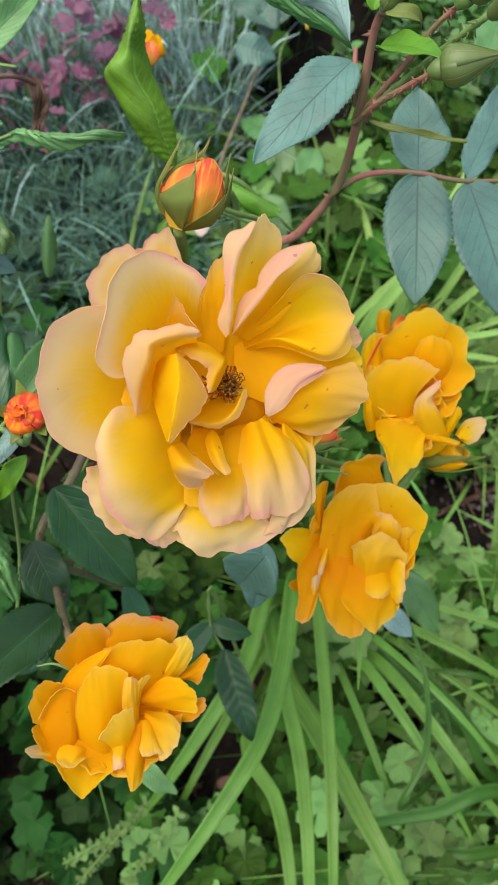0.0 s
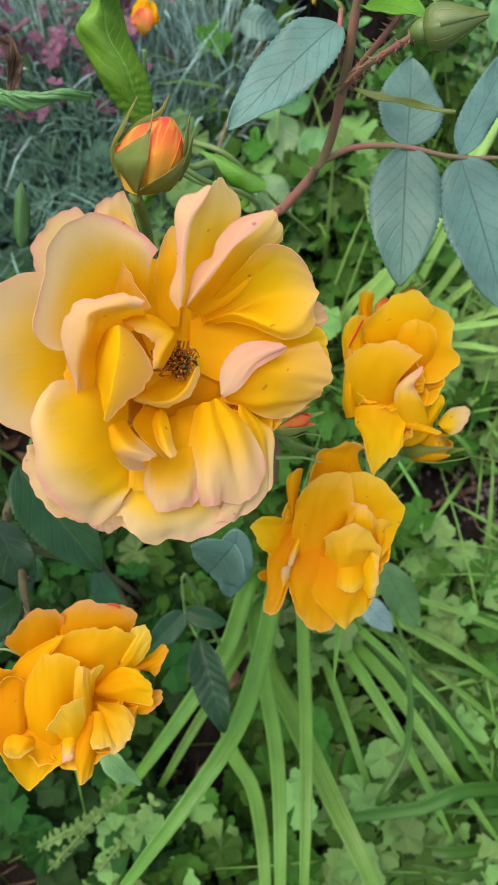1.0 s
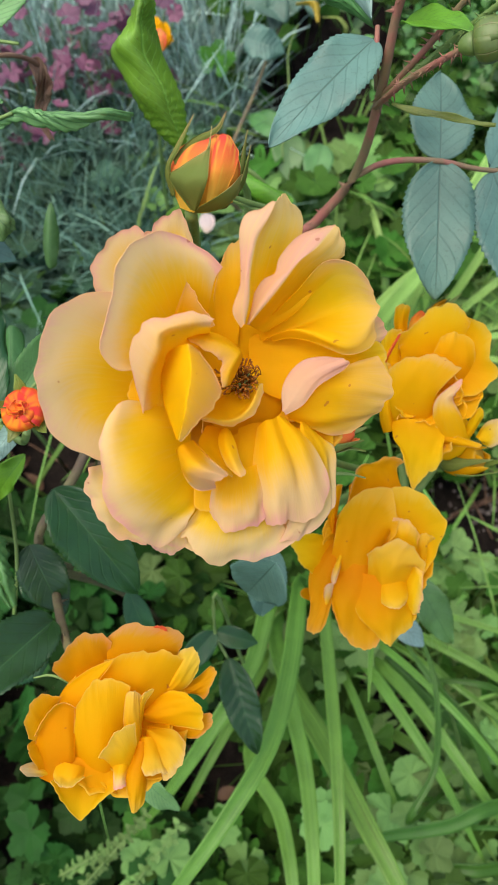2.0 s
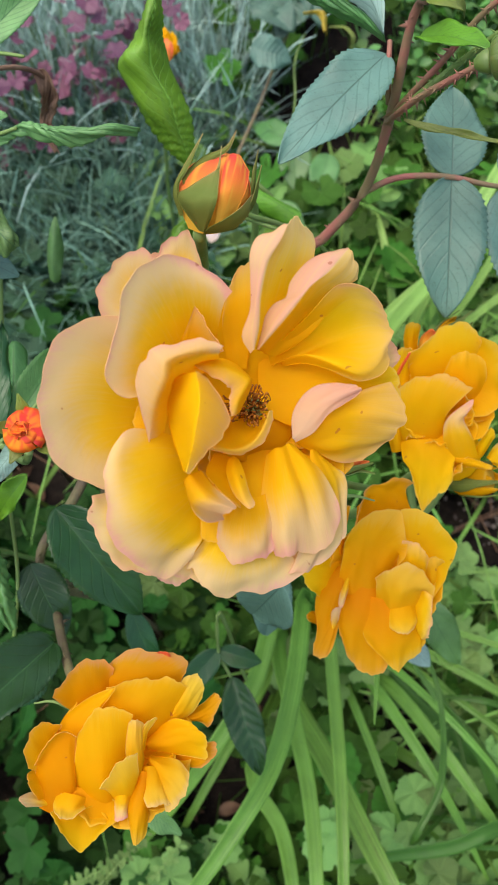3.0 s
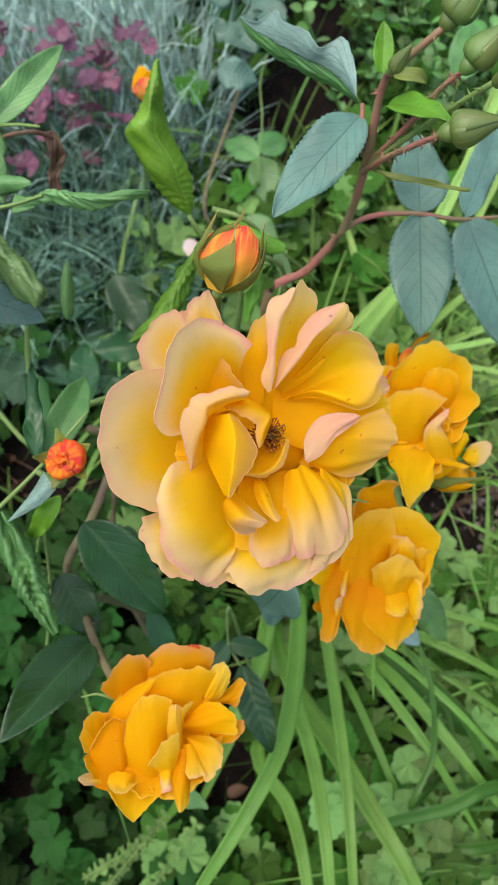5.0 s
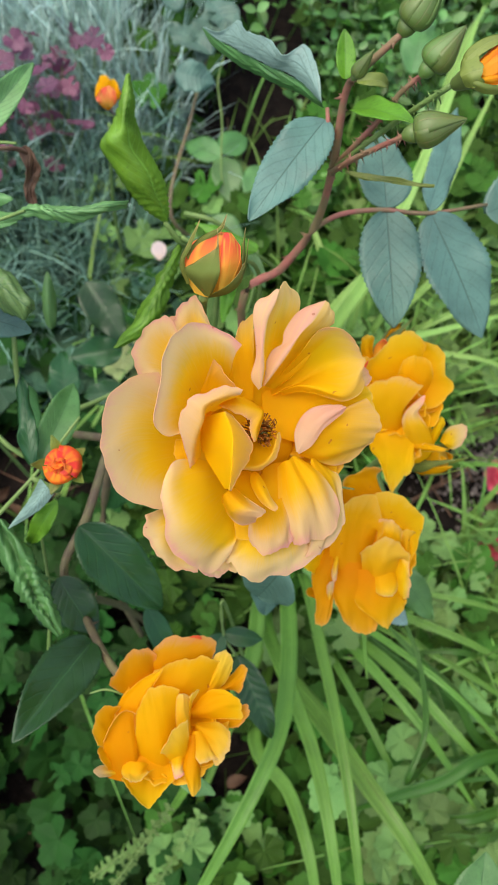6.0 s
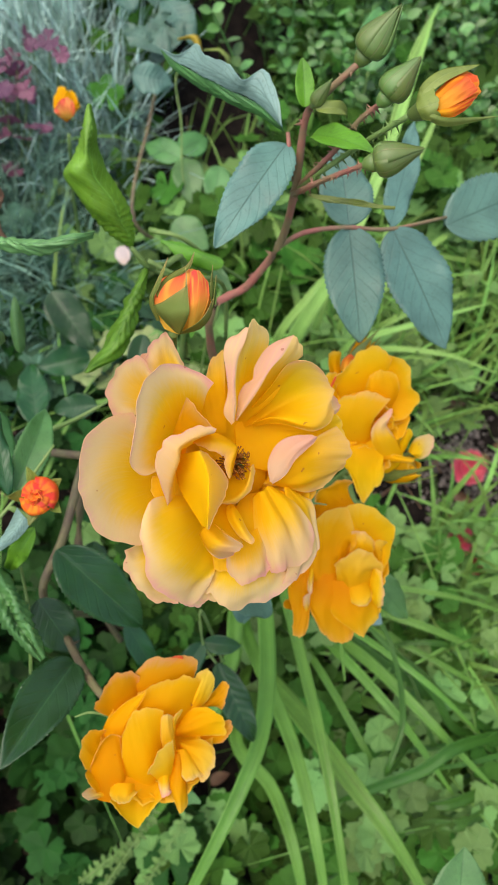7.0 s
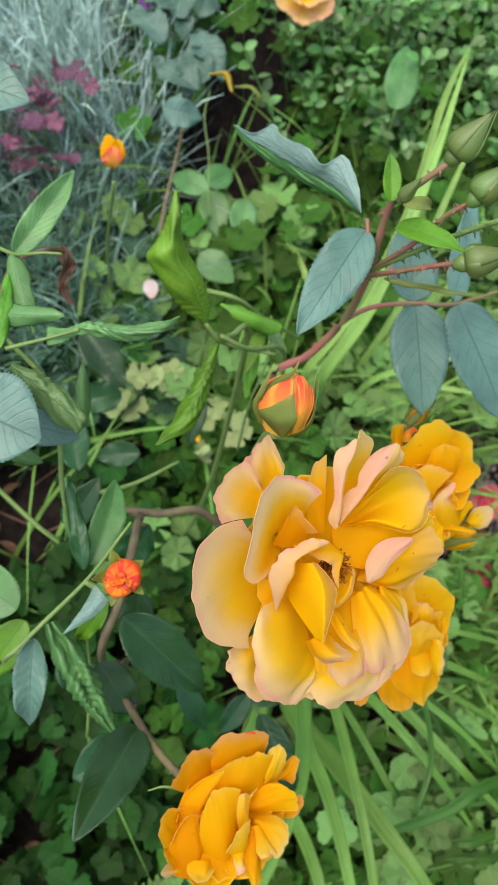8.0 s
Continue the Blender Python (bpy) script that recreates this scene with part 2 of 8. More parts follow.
m = Nodes("soil", rough=0.95, spec=0.2)
big, mid, fine = m.noise(9, 5), m.noise(70, 5), m.noise(420, 3)
m.bump(m.math("ADD", mid, m.math("MULTIPLY", fine, 0.5)), 0.9, 0.006)
c = m.mix(m.step(mid, 0.3, 0.7), (0.006, 0.0045, 0.004), (0.022, 0.016, 0.012))
SOIL = m.done(m.mix(m.math("MULTIPLY", m.step(fine, 0.6, 0.75), 0.6), c, (0.07, 0.055, 0.042)))


m = Nodes("gravel", rough=0.85, spec=0.3)
fine = m.noise(500, 3)
m.bump(fine, 0.5, 0.001)
GRAVEL = m.done(m.mix(m.math("ADD", m.math("MULTIPLY", m.random(True), 0.75), m.math("MULTIPLY", fine, 0.25)), (0.07, 0.05, 0.045), (0.30, 0.26, 0.235)))


# ---- mesh helpers ----
def V(p):
    return np.array(p, dtype=float)


def unit(a):
    a = np.asarray(a, dtype=float)
    return a / np.maximum(np.linalg.norm(a, axis=-1, keepdims=True), 1e-12)


def smooth(x, lo, hi):
    x = np.clip((np.asarray(x, dtype=float) - lo) / (hi - lo), 0, 1)
    return x * x * (3 - 2 * x)


def mesh_of(name, verts, faces, uvs=None, smooth_faces=True, flat_from=None):
    me = bpy.data.meshes.new(name)
    me.from_pydata([tuple(p) for p in verts], [], faces)
    if uvs is not None:
        layer = me.uv_layers.new(name="UVMap")
        idx = np.empty(len(me.loops), dtype=np.int32)
        me.loops.foreach_get("vertex_index", idx)
        layer.data.foreach_set("uv", np.asarray(uvs, dtype=np.float32)[idx].ravel())
    if smooth_faces:
        me.polygons.foreach_set("use_smooth", np.arange(len(me.polygons)) < (flat_from or len(me.polygons)))
    me.update()
    return me


def part(name, me, material, parent, label=""):
    """Links a mesh as one part under a thing or under a part."""
    ob = new(name, me)
    if not me.materials:
        me.materials.append(material)
    ob.parent = parent
    return tagged(ob, label)


def thing(name, place, label, category, group="", kind=""):
    ob = new(name)
    ob.location = place
    ob.empty_display_size = 0.02
    return tagged(ob, label, category, group, kind)


def grid_mesh(name, g, uv, thick=0.0, hem=False):
    """A mesh from a grid of points; with a thickness, two sheets joined round the rim; hem: the second sheet is only a narrow turned rim."""
    ns, nt = g.shape[:2]
    idx = np.arange(ns * nt).reshape(ns, nt)
    quads = np.stack([idx[:-1, :-1], idx[1:, :-1], idx[1:, 1:], idx[:-1, 1:]], -1).reshape(-1, 4)
    verts, uvs, faces, flat = g.reshape(-1, 3), uv.reshape(-1, 2), quads.tolist(), None
    if thick:
        n = unit(np.cross(np.gradient(g, axis=0), np.gradient(g, axis=1)))
        n = np.where(np.isfinite(n), n, 0).reshape(-1, 3)
        ring = np.concatenate([idx[0, :-1], idx[:-1, -1], idx[-1, :0:-1], idx[:0:-1, 0]])
        verts = np.concatenate([verts + n * thick / 2, verts - n * thick / 2])
        uvs = np.concatenate([uvs, uvs])
        k = ns * nt
        near = np.ones((ns - 1, nt - 1), bool)
        if hem:
            near[1:-1, 1:-1] = False
        faces += [[a + k for a in q[::-1]] for q, keep in zip(quads.tolist(), near.ravel()) if keep]
        flat = len(faces)
        faces += [[int(a), int(b), int(b) + k, int(a) + k] for a, b in zip(ring, np.roll(ring, -1))]
        used = np.unique(np.concatenate([np.ravel(q) for q in faces]))
        place = np.zeros(2 * k, int)
        place[used] = np.arange(len(used))
        verts, uvs, faces = verts[used], uvs[used], [[int(place[a]) for a in q] for q in faces]
    return mesh_of(name, verts, faces, uvs, True, flat)


def spline(pts, n):
    """A smooth line through the points, at n places."""
    p = V(pts)
    q = np.concatenate([[2 * p[0] - p[1]], p, [2 * p[-1] - p[-2]]])
    u = np.linspace(0, len(p) - 1 - 1e-6, n)
    i = u.astype(int)
    f = (u - i)[:, None]
    a, b, c, d = q[i], q[i + 1], q[i + 2], q[i + 3]
    return 0.5 * (2 * b + (c - a) * f + (2 * a - 5 * b + 4 * c - d) * f ** 2 + (3 * b - a - 3 * c + d) * f ** 3)


def tube_mesh(name, pts, r0, r1, n=18, sides=8, knots=0.0, thorns=0, slim=1.0, seed=0):
    """A stem through the points, tapering from r0 to r1, with slight swellings and thorns."""
    rng = np.random.default_rng(seed)
    c = spline(pts, n)
    tan = unit(np.gradient(c, axis=0))
    ref = np.where(np.abs(tan[:, 2:]) > 0.9, [[1.0, 0, 0]], [[0, 0, 1.0]])
    a = unit(np.cross(tan, ref))
    b = np.cross(tan, a)
    r = np.linspace(r0, r1, n) * (1 + knots * (rng.random(n) - 0.5))
    ang = np.linspace(0, 2 * math.pi, sides, endpoint=False)
    verts = (c[:, None] + r[:, None, None] * (np.cos(ang)[None, :, None] * a[:, None] + np.sin(ang)[None, :, None] * b[:, None])).reshape(-1, 3)
    faces, uvs = [], []
    for i in range(n):
        uvs += [(i / (n - 1), 0.5 + 0.5 * math.cos(k)) for k in ang]
    for i in range(n - 1):
        for k in range(sides):
            j = (k + 1) % sides
            faces.append([i * sides + k, i * sides + j, (i + 1) * sides + j, (i + 1) * sides + k])
    faces += [list(range(sides))[::-1], [(n - 1) * sides + k for k in range(sides)]]
    verts = list(map(tuple, verts))
    for _ in range(thorns):
        i = rng.integers(1, n - 1)
        th = rng.random() * 2 * math.pi
        d = math.cos(th) * a[i] + math.sin(th) * b[i]
        base, h = c[i] + d * r[i] * 0.8, r[i] * rng.uniform(0.9, 2.2) * (1.0 if slim == 1 else 1.3)
        k = len(verts)
        side = np.cross(d, tan[i])
        f = h * slim
        verts += [tuple(base + tan[i] * f * 0.35), tuple(base - tan[i] * f * 0.35), tuple(base + side * f * 0.22), tuple(base - side * f * 0.22), tuple(base + d * h - tan[i] * f * 0.25)]
        uvs += [(0.5, 0.5)] * 5
        faces += [[k, k + 2, k + 4], [k + 2, k + 1, k + 4], [k + 1, k + 3, k + 4], [k + 3, k, k + 4]]
    return mesh_of(name, verts, faces, uvs)


# ---- petals ----
def bend(g, axis_dir, n, start, angle, weight, u, width=0.08):
    """Rolls a grid beyond a line: steps along the second index turn towards n by a growing angle."""
    d = np.diff(g, axis=1)
    th = angle * smooth(u[1:], start, min(1.0, start + width))[None, :] * weight[:, None]
    ax = unit(axis_dir)[:, 1:]
    nl = unit(np.cross(ax, d))
    nl = nl * np.sign((nl @ n))[..., None]
    size = np.linalg.norm(d, axis=-1, keepdims=True)
    d = d * np.cos(th)[..., None] + nl * size * np.sin(th)[..., None]
    return np.concatenate([g[:, :1], g[:, :1] + np.cumsum(d, axis=1)], axis=1)


def petal_mesh(B, L, T, R, belly=0.0, rnd=0.8, rl=0.0, rr=0.0, rt=0.0, ruf=0.12, seed=0, ns=30, nt=27, roll_from=0.62, shoulder=0.6):
    """A petal in centimetres of its flower: foot B, shoulders L and R, tip T; hollowed by belly, its rims rolled by degrees."""
    B, L, T, R = V(B), V(L), V(T), V(R)
    rng = np.random.default_rng(seed)
    n = np.cross(R - L, T - B)
    n = unit(n * (1 if n[2] >= 0 else -1))
    s = np.linspace(0, 1, ns) ** 0.85
    tau = np.linspace(-1, 1, nt)
    t = np.sin(tau * math.pi / 2) * 0.75 + 0.25 * tau
    at = np.abs(t)
    ph = rng.random(8) * 6.28
    arch = rnd * (1 - at ** 2.4) ** 0.55 + (1 - rnd) * (1 - at ** 1.3)
    top = shoulder + (1 - shoulder) * arch
    top = top + 0.016 * (np.sin(t * 5 + ph[4]) + 0.6 * np.sin(t * 11 + ph[5]) + 0.45 * np.sin(t * 19 + ph[6])) * (1 - at ** 4)
    a = s[:, None] * top[None, :]
    wb = 0.10 + 0.90 * np.sin(math.pi / 2 * s) ** 0.85
    wb = wb * (1 + 0.02 * np.sin(s * 9 + ph[7]))
    b = t[None, :] * wb[:, None]
    c = B + (T - B) * shoulder
    g = B + a[..., None] * (T - B) + b[..., None] * (R - L) / 2 + (b ** 2)[..., None] * ((R + L) / 2 - c)
    g = g + n * (belly * 4 * a * (1 - a) * (1 - 0.5 * b ** 2))[..., None]
    w = smooth(s, 0.12, 0.55)
    k = nt // 2
    for side, ang in ((1, rr), (-1, rl)):
        if ang:
            h = g[:, k:] if side > 0 else g[:, k::-1]
            h = bend(h, np.gradient(h, axis=0), n, roll_from, radians(ang), w, np.linspace(0, 1, h.shape[1]))
            if side > 0:
                g[:, k:] = h
            else:
                g[:, k::-1] = h
    if rt:
        h = np.swapaxes(g, 0, 1)
        h = bend(h, np.gradient(h, axis=0), n, roll_from + 0.1, radians(rt), 1 - 0.3 * at ** 2, s)
        g = np.swapaxes(h, 0, 1)
    # uneven rim and gentle folds
    edge = np.maximum(s[:, None] ** 4, at[None, :] ** 4 * smooth(s, 0.15, 0.6)[:, None])
    wave = sum(np.sin(t[None, :] * f1 + s[:, None] * f2 + p) * q for f1, f2, p, q in zip((4.0, 8.3, 15.0), (3.0, 7.0, 12.0), ph, (0.7, 0.5, 0.28)))
    inner = sum(np.sin(t[None, :] * f1 + s[:, None] * f2 + p) * q for f1, f2, p, q in zip((2.6, 5.1, 9.0), (3.0, 4.0, 2.0), ph[3:], (1.0, 0.7, 0.35)))
    nn = unit(np.cross(np.gradient(g, axis=0), np.gradient(g, axis=1)))
    nn = nn * np.sign(nn @ n)[..., None]
    g = g + nn * (ruf * edge * wave + ruf * 0.30 * inner * (np.sin(math.pi * s * 0.8) * w)[:, None])[..., None]
    uv = np.stack(np.broadcast_arrays(s[:, None] * (0.55 + 0.45 * top[None, :]), (t[None, :] + 1) / 2), -1)
    return grid_mesh("petal", g * 0.01, uv, 0.0003)


def flower(parent, base, O, u, v, label="", size=1.0):
    """The heart of a bloom, a cup with its stamens; petals are hung on it in its own axes."""
    w = np.cross(u, v)
    rng = np.random.default_rng(5)
    verts, faces, uvs = [], [], []
    for i in range(9):
        a = math.pi * (0.10 + 0.8 * i / 8)
        for k in range(14):
            b = 2 * math.pi * k / 14
            verts.append((0.012 * size * math.sin(a) * math.cos(b), 0.012 * size * math.sin(a) * math.sin(b), (-0.011 + 0.004 * math.cos(a)) * size))
            uvs.append((i / 8, k / 14))
    for i in range(8):
        for k in range(14):
            j = (k + 1) % 14
            faces.append([i * 14 + k, (i + 1) * 14 + k, (i + 1) * 14 + j, i * 14 + j])
    ob = part("bloom", mesh_of("bloom", verts, faces, uvs), PETAL_HEART, parent, label)
    mw = Matrix((u, v, w)).transposed().to_4x4()
    mw.translation = V(O) - V(base)
    ob.matrix_basis = mw
    return ob


def stamens(bloom, centre, count, spread, height, seed=1):
    rng = np.random.default_rng(seed)
    verts, faces, uvs = [], [], []
    c = V(centre)
    for _ in range(count):
        a, q = rng.random() * 6.283, spread * math.sqrt(rng.random())
        foot = c + V((math.cos(a) * q * 0.4, math.sin(a) * q * 0.4, 0))
        top = c + V((math.cos(a) * q, math.sin(a) * q, height * rng.uniform(0.6, 1.1)))
        me = spline([foot, (foot + top) / 2 + rng.normal(0, 0.08, 3), top], 5)
        for i, p in enumerate(me):
            r = 0.012 if i < 4 else 0.035
            k = len(verts)
            for b in range(4):
                verts.append(p + V((math.cos(b * 1.571) * r, math.sin(b * 1.571) * r, 0)))
                uvs.append((i / 4, b / 4))
            if i:
                faces += [[k - 4 + b, k - 4 + (b + 1) % 4, k + (b + 1) % 4, k + b] for b in range(4)]
        faces.append([len(verts) - 4 + b for b in range(4)])
    part("stamen_tuft", mesh_of("stamen_tuft", V(verts) * 0.01, faces, uvs), STAMEN, bloom, "brown-orange stamens")


def edged(a, axis):
    """The grid with one more row close to each of its two ends."""
    a = np.moveaxis(a, axis, 0)
    a = np.concatenate([a[:1], a[:1] * 0.85 + a[1:2] * 0.15, a[1:-1], a[-1:] * 0.85 + a[-2:-1] * 0.15, a[-1:]])
    return np.moveaxis(a, 0, axis)


class Bloom:
    """Hangs petals on a flower, each with its own seed."""

    def __init__(self, ob, material, seed, grow=1.0):
        self.ob, self.material, self.seed, self.grow = ob, material, seed, grow

    def petal(self, B, L, T, R, belly=0.0, rnd=0.8, rl=0, rr=0, rt=0, ruf=0.12, mat=None, roll_from=0.62, shoulder=0.6):
        self.seed += 1
        return part("petal", petal_mesh(B, L, T, R, belly, rnd, rl, rr, rt, ruf, self.seed, roll_from=roll_from, shoulder=shoulder), mat or self.material, self.ob)

    def folded(self, rows, mat=None, across=True, ruf=0.045, name="petal"):
        """A folded petal drawn over a few lines: across its width (foot to tip along each line), or from the foot line to the rim line."""
        self.seed += 1
        rng = np.random.default_rng(self.seed)
        m = V([spline(r, 26) for r in rows])
        g = np.swapaxes(V([spline(m[:, i], 26) for i in range(26)]), 0, 1)
        u = np.linspace(0, 1, 26)
        ph = rng.random(6) * 6.28
        ruf = ruf * min(1.0, max(0.2, np.linalg.norm(m[:, -1] - m[:, 0], axis=-1).mean() / 2.4))
        wob = sum(np.sin(u[:, None] * a + u[None, :] * b + p) * q for a, b, p, q in zip((3, 7, 13), (4, 6, 11), ph, (1, 0.7, 0.4)))
        if across:
            ragged = 0.6 * np.sin(u * 9 + ph[3]) + 0.5 * np.sin(u * 19 + ph[4]) + 0.35 * np.sin(u * 37 + ph[5])
            g = g + (g[:, -1:] - g[:, -4:-3]) * (0.15 * ragged * np.sin(math.pi * u) ** 0.5)[:, None, None] * (u ** 4)[None, :, None]
        nn = unit(np.cross(np.gradient(g, axis=0), np.gradient(g, axis=1)))
        if across:
            pleat = np.cos(u * 17 + ph[1] + 1.5 * np.sin(u * 5 + ph[2])) + 0.6 * np.cos(u * 31 + ph[0])
            wob = wob + 0.7 * pleat[:, None] * u[None, :] ** 2
        g = g + nn * (ruf * wob * (0.35 + 0.65 * u[None, :] if across else 1.0))[..., None]
        sq, tq = (u[None, :] + 0 * u[:, None], u[:, None] + 0 * u[None, :]) if across else (u[:, None] + 0 * u[None, :], 0.5 + 0.25 * (u[None, :] - 0.5) + 0 * u[:, None])
        return part(name, grid_mesh(name, g * 0.01, np.stack([sq, tq], -1), 0.0003), mat or self.material, self.ob)

    def sheet(self, rows, mat=None, across=True, ruf=0.05, corner=0.07, lip=0, gold=1.0, name="petal"):
        """A thin petal stretched over a few lines: each from the foot to the tip, or (across=False) one behind the other from the foot to the rim.
        lip: the side (-1 or 1) whose margin is turned over and pale; gold: how far the deep colour of the foot reaches."""
        self.seed += 1
        rng = np.random.default_rng(self.seed)
        n = 42
        m = V([spline(r, n) for r in rows])
        g = np.swapaxes(V([spline(m[:, i], n) for i in range(n)]), 0, 1)
        s, t = np.linspace(0, 1, n)[:, None], np.linspace(-1, 1, n)[None, :]
        if across:
            # the corners of the rim are rounded off
            g = np.swapaxes(g, 0, 1)
            at = s * (1 - corner * np.abs(t) ** 5) * (n - 1)
            i = np.minimum(at.astype(int), n - 2)
            f, j = (at - i)[..., None], np.arange(n)[None, :]
            g = g[i, j] * (1 - f) + g[i + 1, j] * f
        if self.grow > 1:
            # wider than drawn, the foot and the sides sunk between its neighbours
            c = g.mean((0, 1))
            g = c + (g - c) * self.grow
            g[..., 2] -= 0.35 * (1 - s) ** 2 + 0.30 * np.abs(t) ** 3 * (1 - 0.6 * s ** 3)
        ph = rng.random(9) * 6.28
        span = min(1.0, np.linalg.norm(g[-1, 1:] - g[-1, :-1], axis=-1).sum() / 3.0)
        ragged = np.sin(t * 7 + ph[0]) + 0.7 * np.sin(t * 13 + ph[1]) + 0.4 * np.sin(t * 27 + ph[2])
        g = g + unit(g[-1:] - g[-5:-4]) * (0.055 * span * ragged * s ** 6 * (1 - t ** 6))[..., None]
        nn = unit(np.cross(np.gradient(g, axis=0), np.gradient(g, axis=1)))
        wob = np.sin(t * 3 + s * 4 + ph[3]) + 0.7 * np.sin(t * 5.5 - s * 7 + ph[4]) + 0.45 * np.sin(t * 10 + s * 5 + ph[5]) + 0.22 * np.sin(s * 15 + t * 6 + ph[7]) + 0.35 * s ** 3 * np.sin(t * 19 + ph[6])
        g = g + nn * (ruf * span * wob * np.minimum(1, 2 * s))[..., None]
        age = s ** gold
        if lip:
            age = np.maximum(age * 0.62, 0.86 * smooth(lip * t, 0.22, 0.38))
        uv = np.stack(np.broadcast_arrays(age, (t * (0.6 if lip else 1.0) + 1) / 2), -1)
        # narrow last rows, so that the turned rim stays fine
        for axis in (0, 1):
            g, uv = edged(g, axis), edged(uv, axis)
        return part(name, grid_mesh(name, g * 0.01, uv, 0.0002, hem=True), mat or self.material, self.ob)

    def whorl(self, centre, count, reach, rise, drop, width, phase=0.0, mat=None):
        """A ring of petals seen only between the others."""
        c = V(centre)
        for i in range(count):
            a = phase + 6.283 * i / count
            d, e = V((math.cos(a), math.sin(a), 0)), V((-math.sin(a), math.cos(a), 0))
            up = V((0, 0, 1))
            self.petal(c - up * drop, c + d * reach * 0.6 + e * width / 2 + up * rise * 0.7, c + d * reach + up * rise, c + d * reach * 0.6 - e * width / 2 + up * rise * 0.7, -0.3, mat=mat)


def furled(b, radius, height, count, mats):
    """Furled petals round a heart, seen from above."""
    for i in range(count):
        r, a0 = radius * (0.10 + 0.90 * i / (count - 1)), i * 2.4
        span = np.linspace(-1.15, 1.15, 5)
        rows = []
        for k, (q, w) in enumerate(((0.9, -0.6), (1.0, 0.1), (0.84, 0.60), (0.42, 0.72))):
            rows.append([(r * q * (1 - 0.10 * abs(s)) * math.cos(a0 + s), r * q * (1 - 0.10 * abs(s)) * math.sin(a0 + s), height * (w - 0.35 * i / count) - 0.06 * abs(s)) for s in span])
        b.sheet(rows, mat=mats[i % len(mats)], across=False, ruf=0.05)


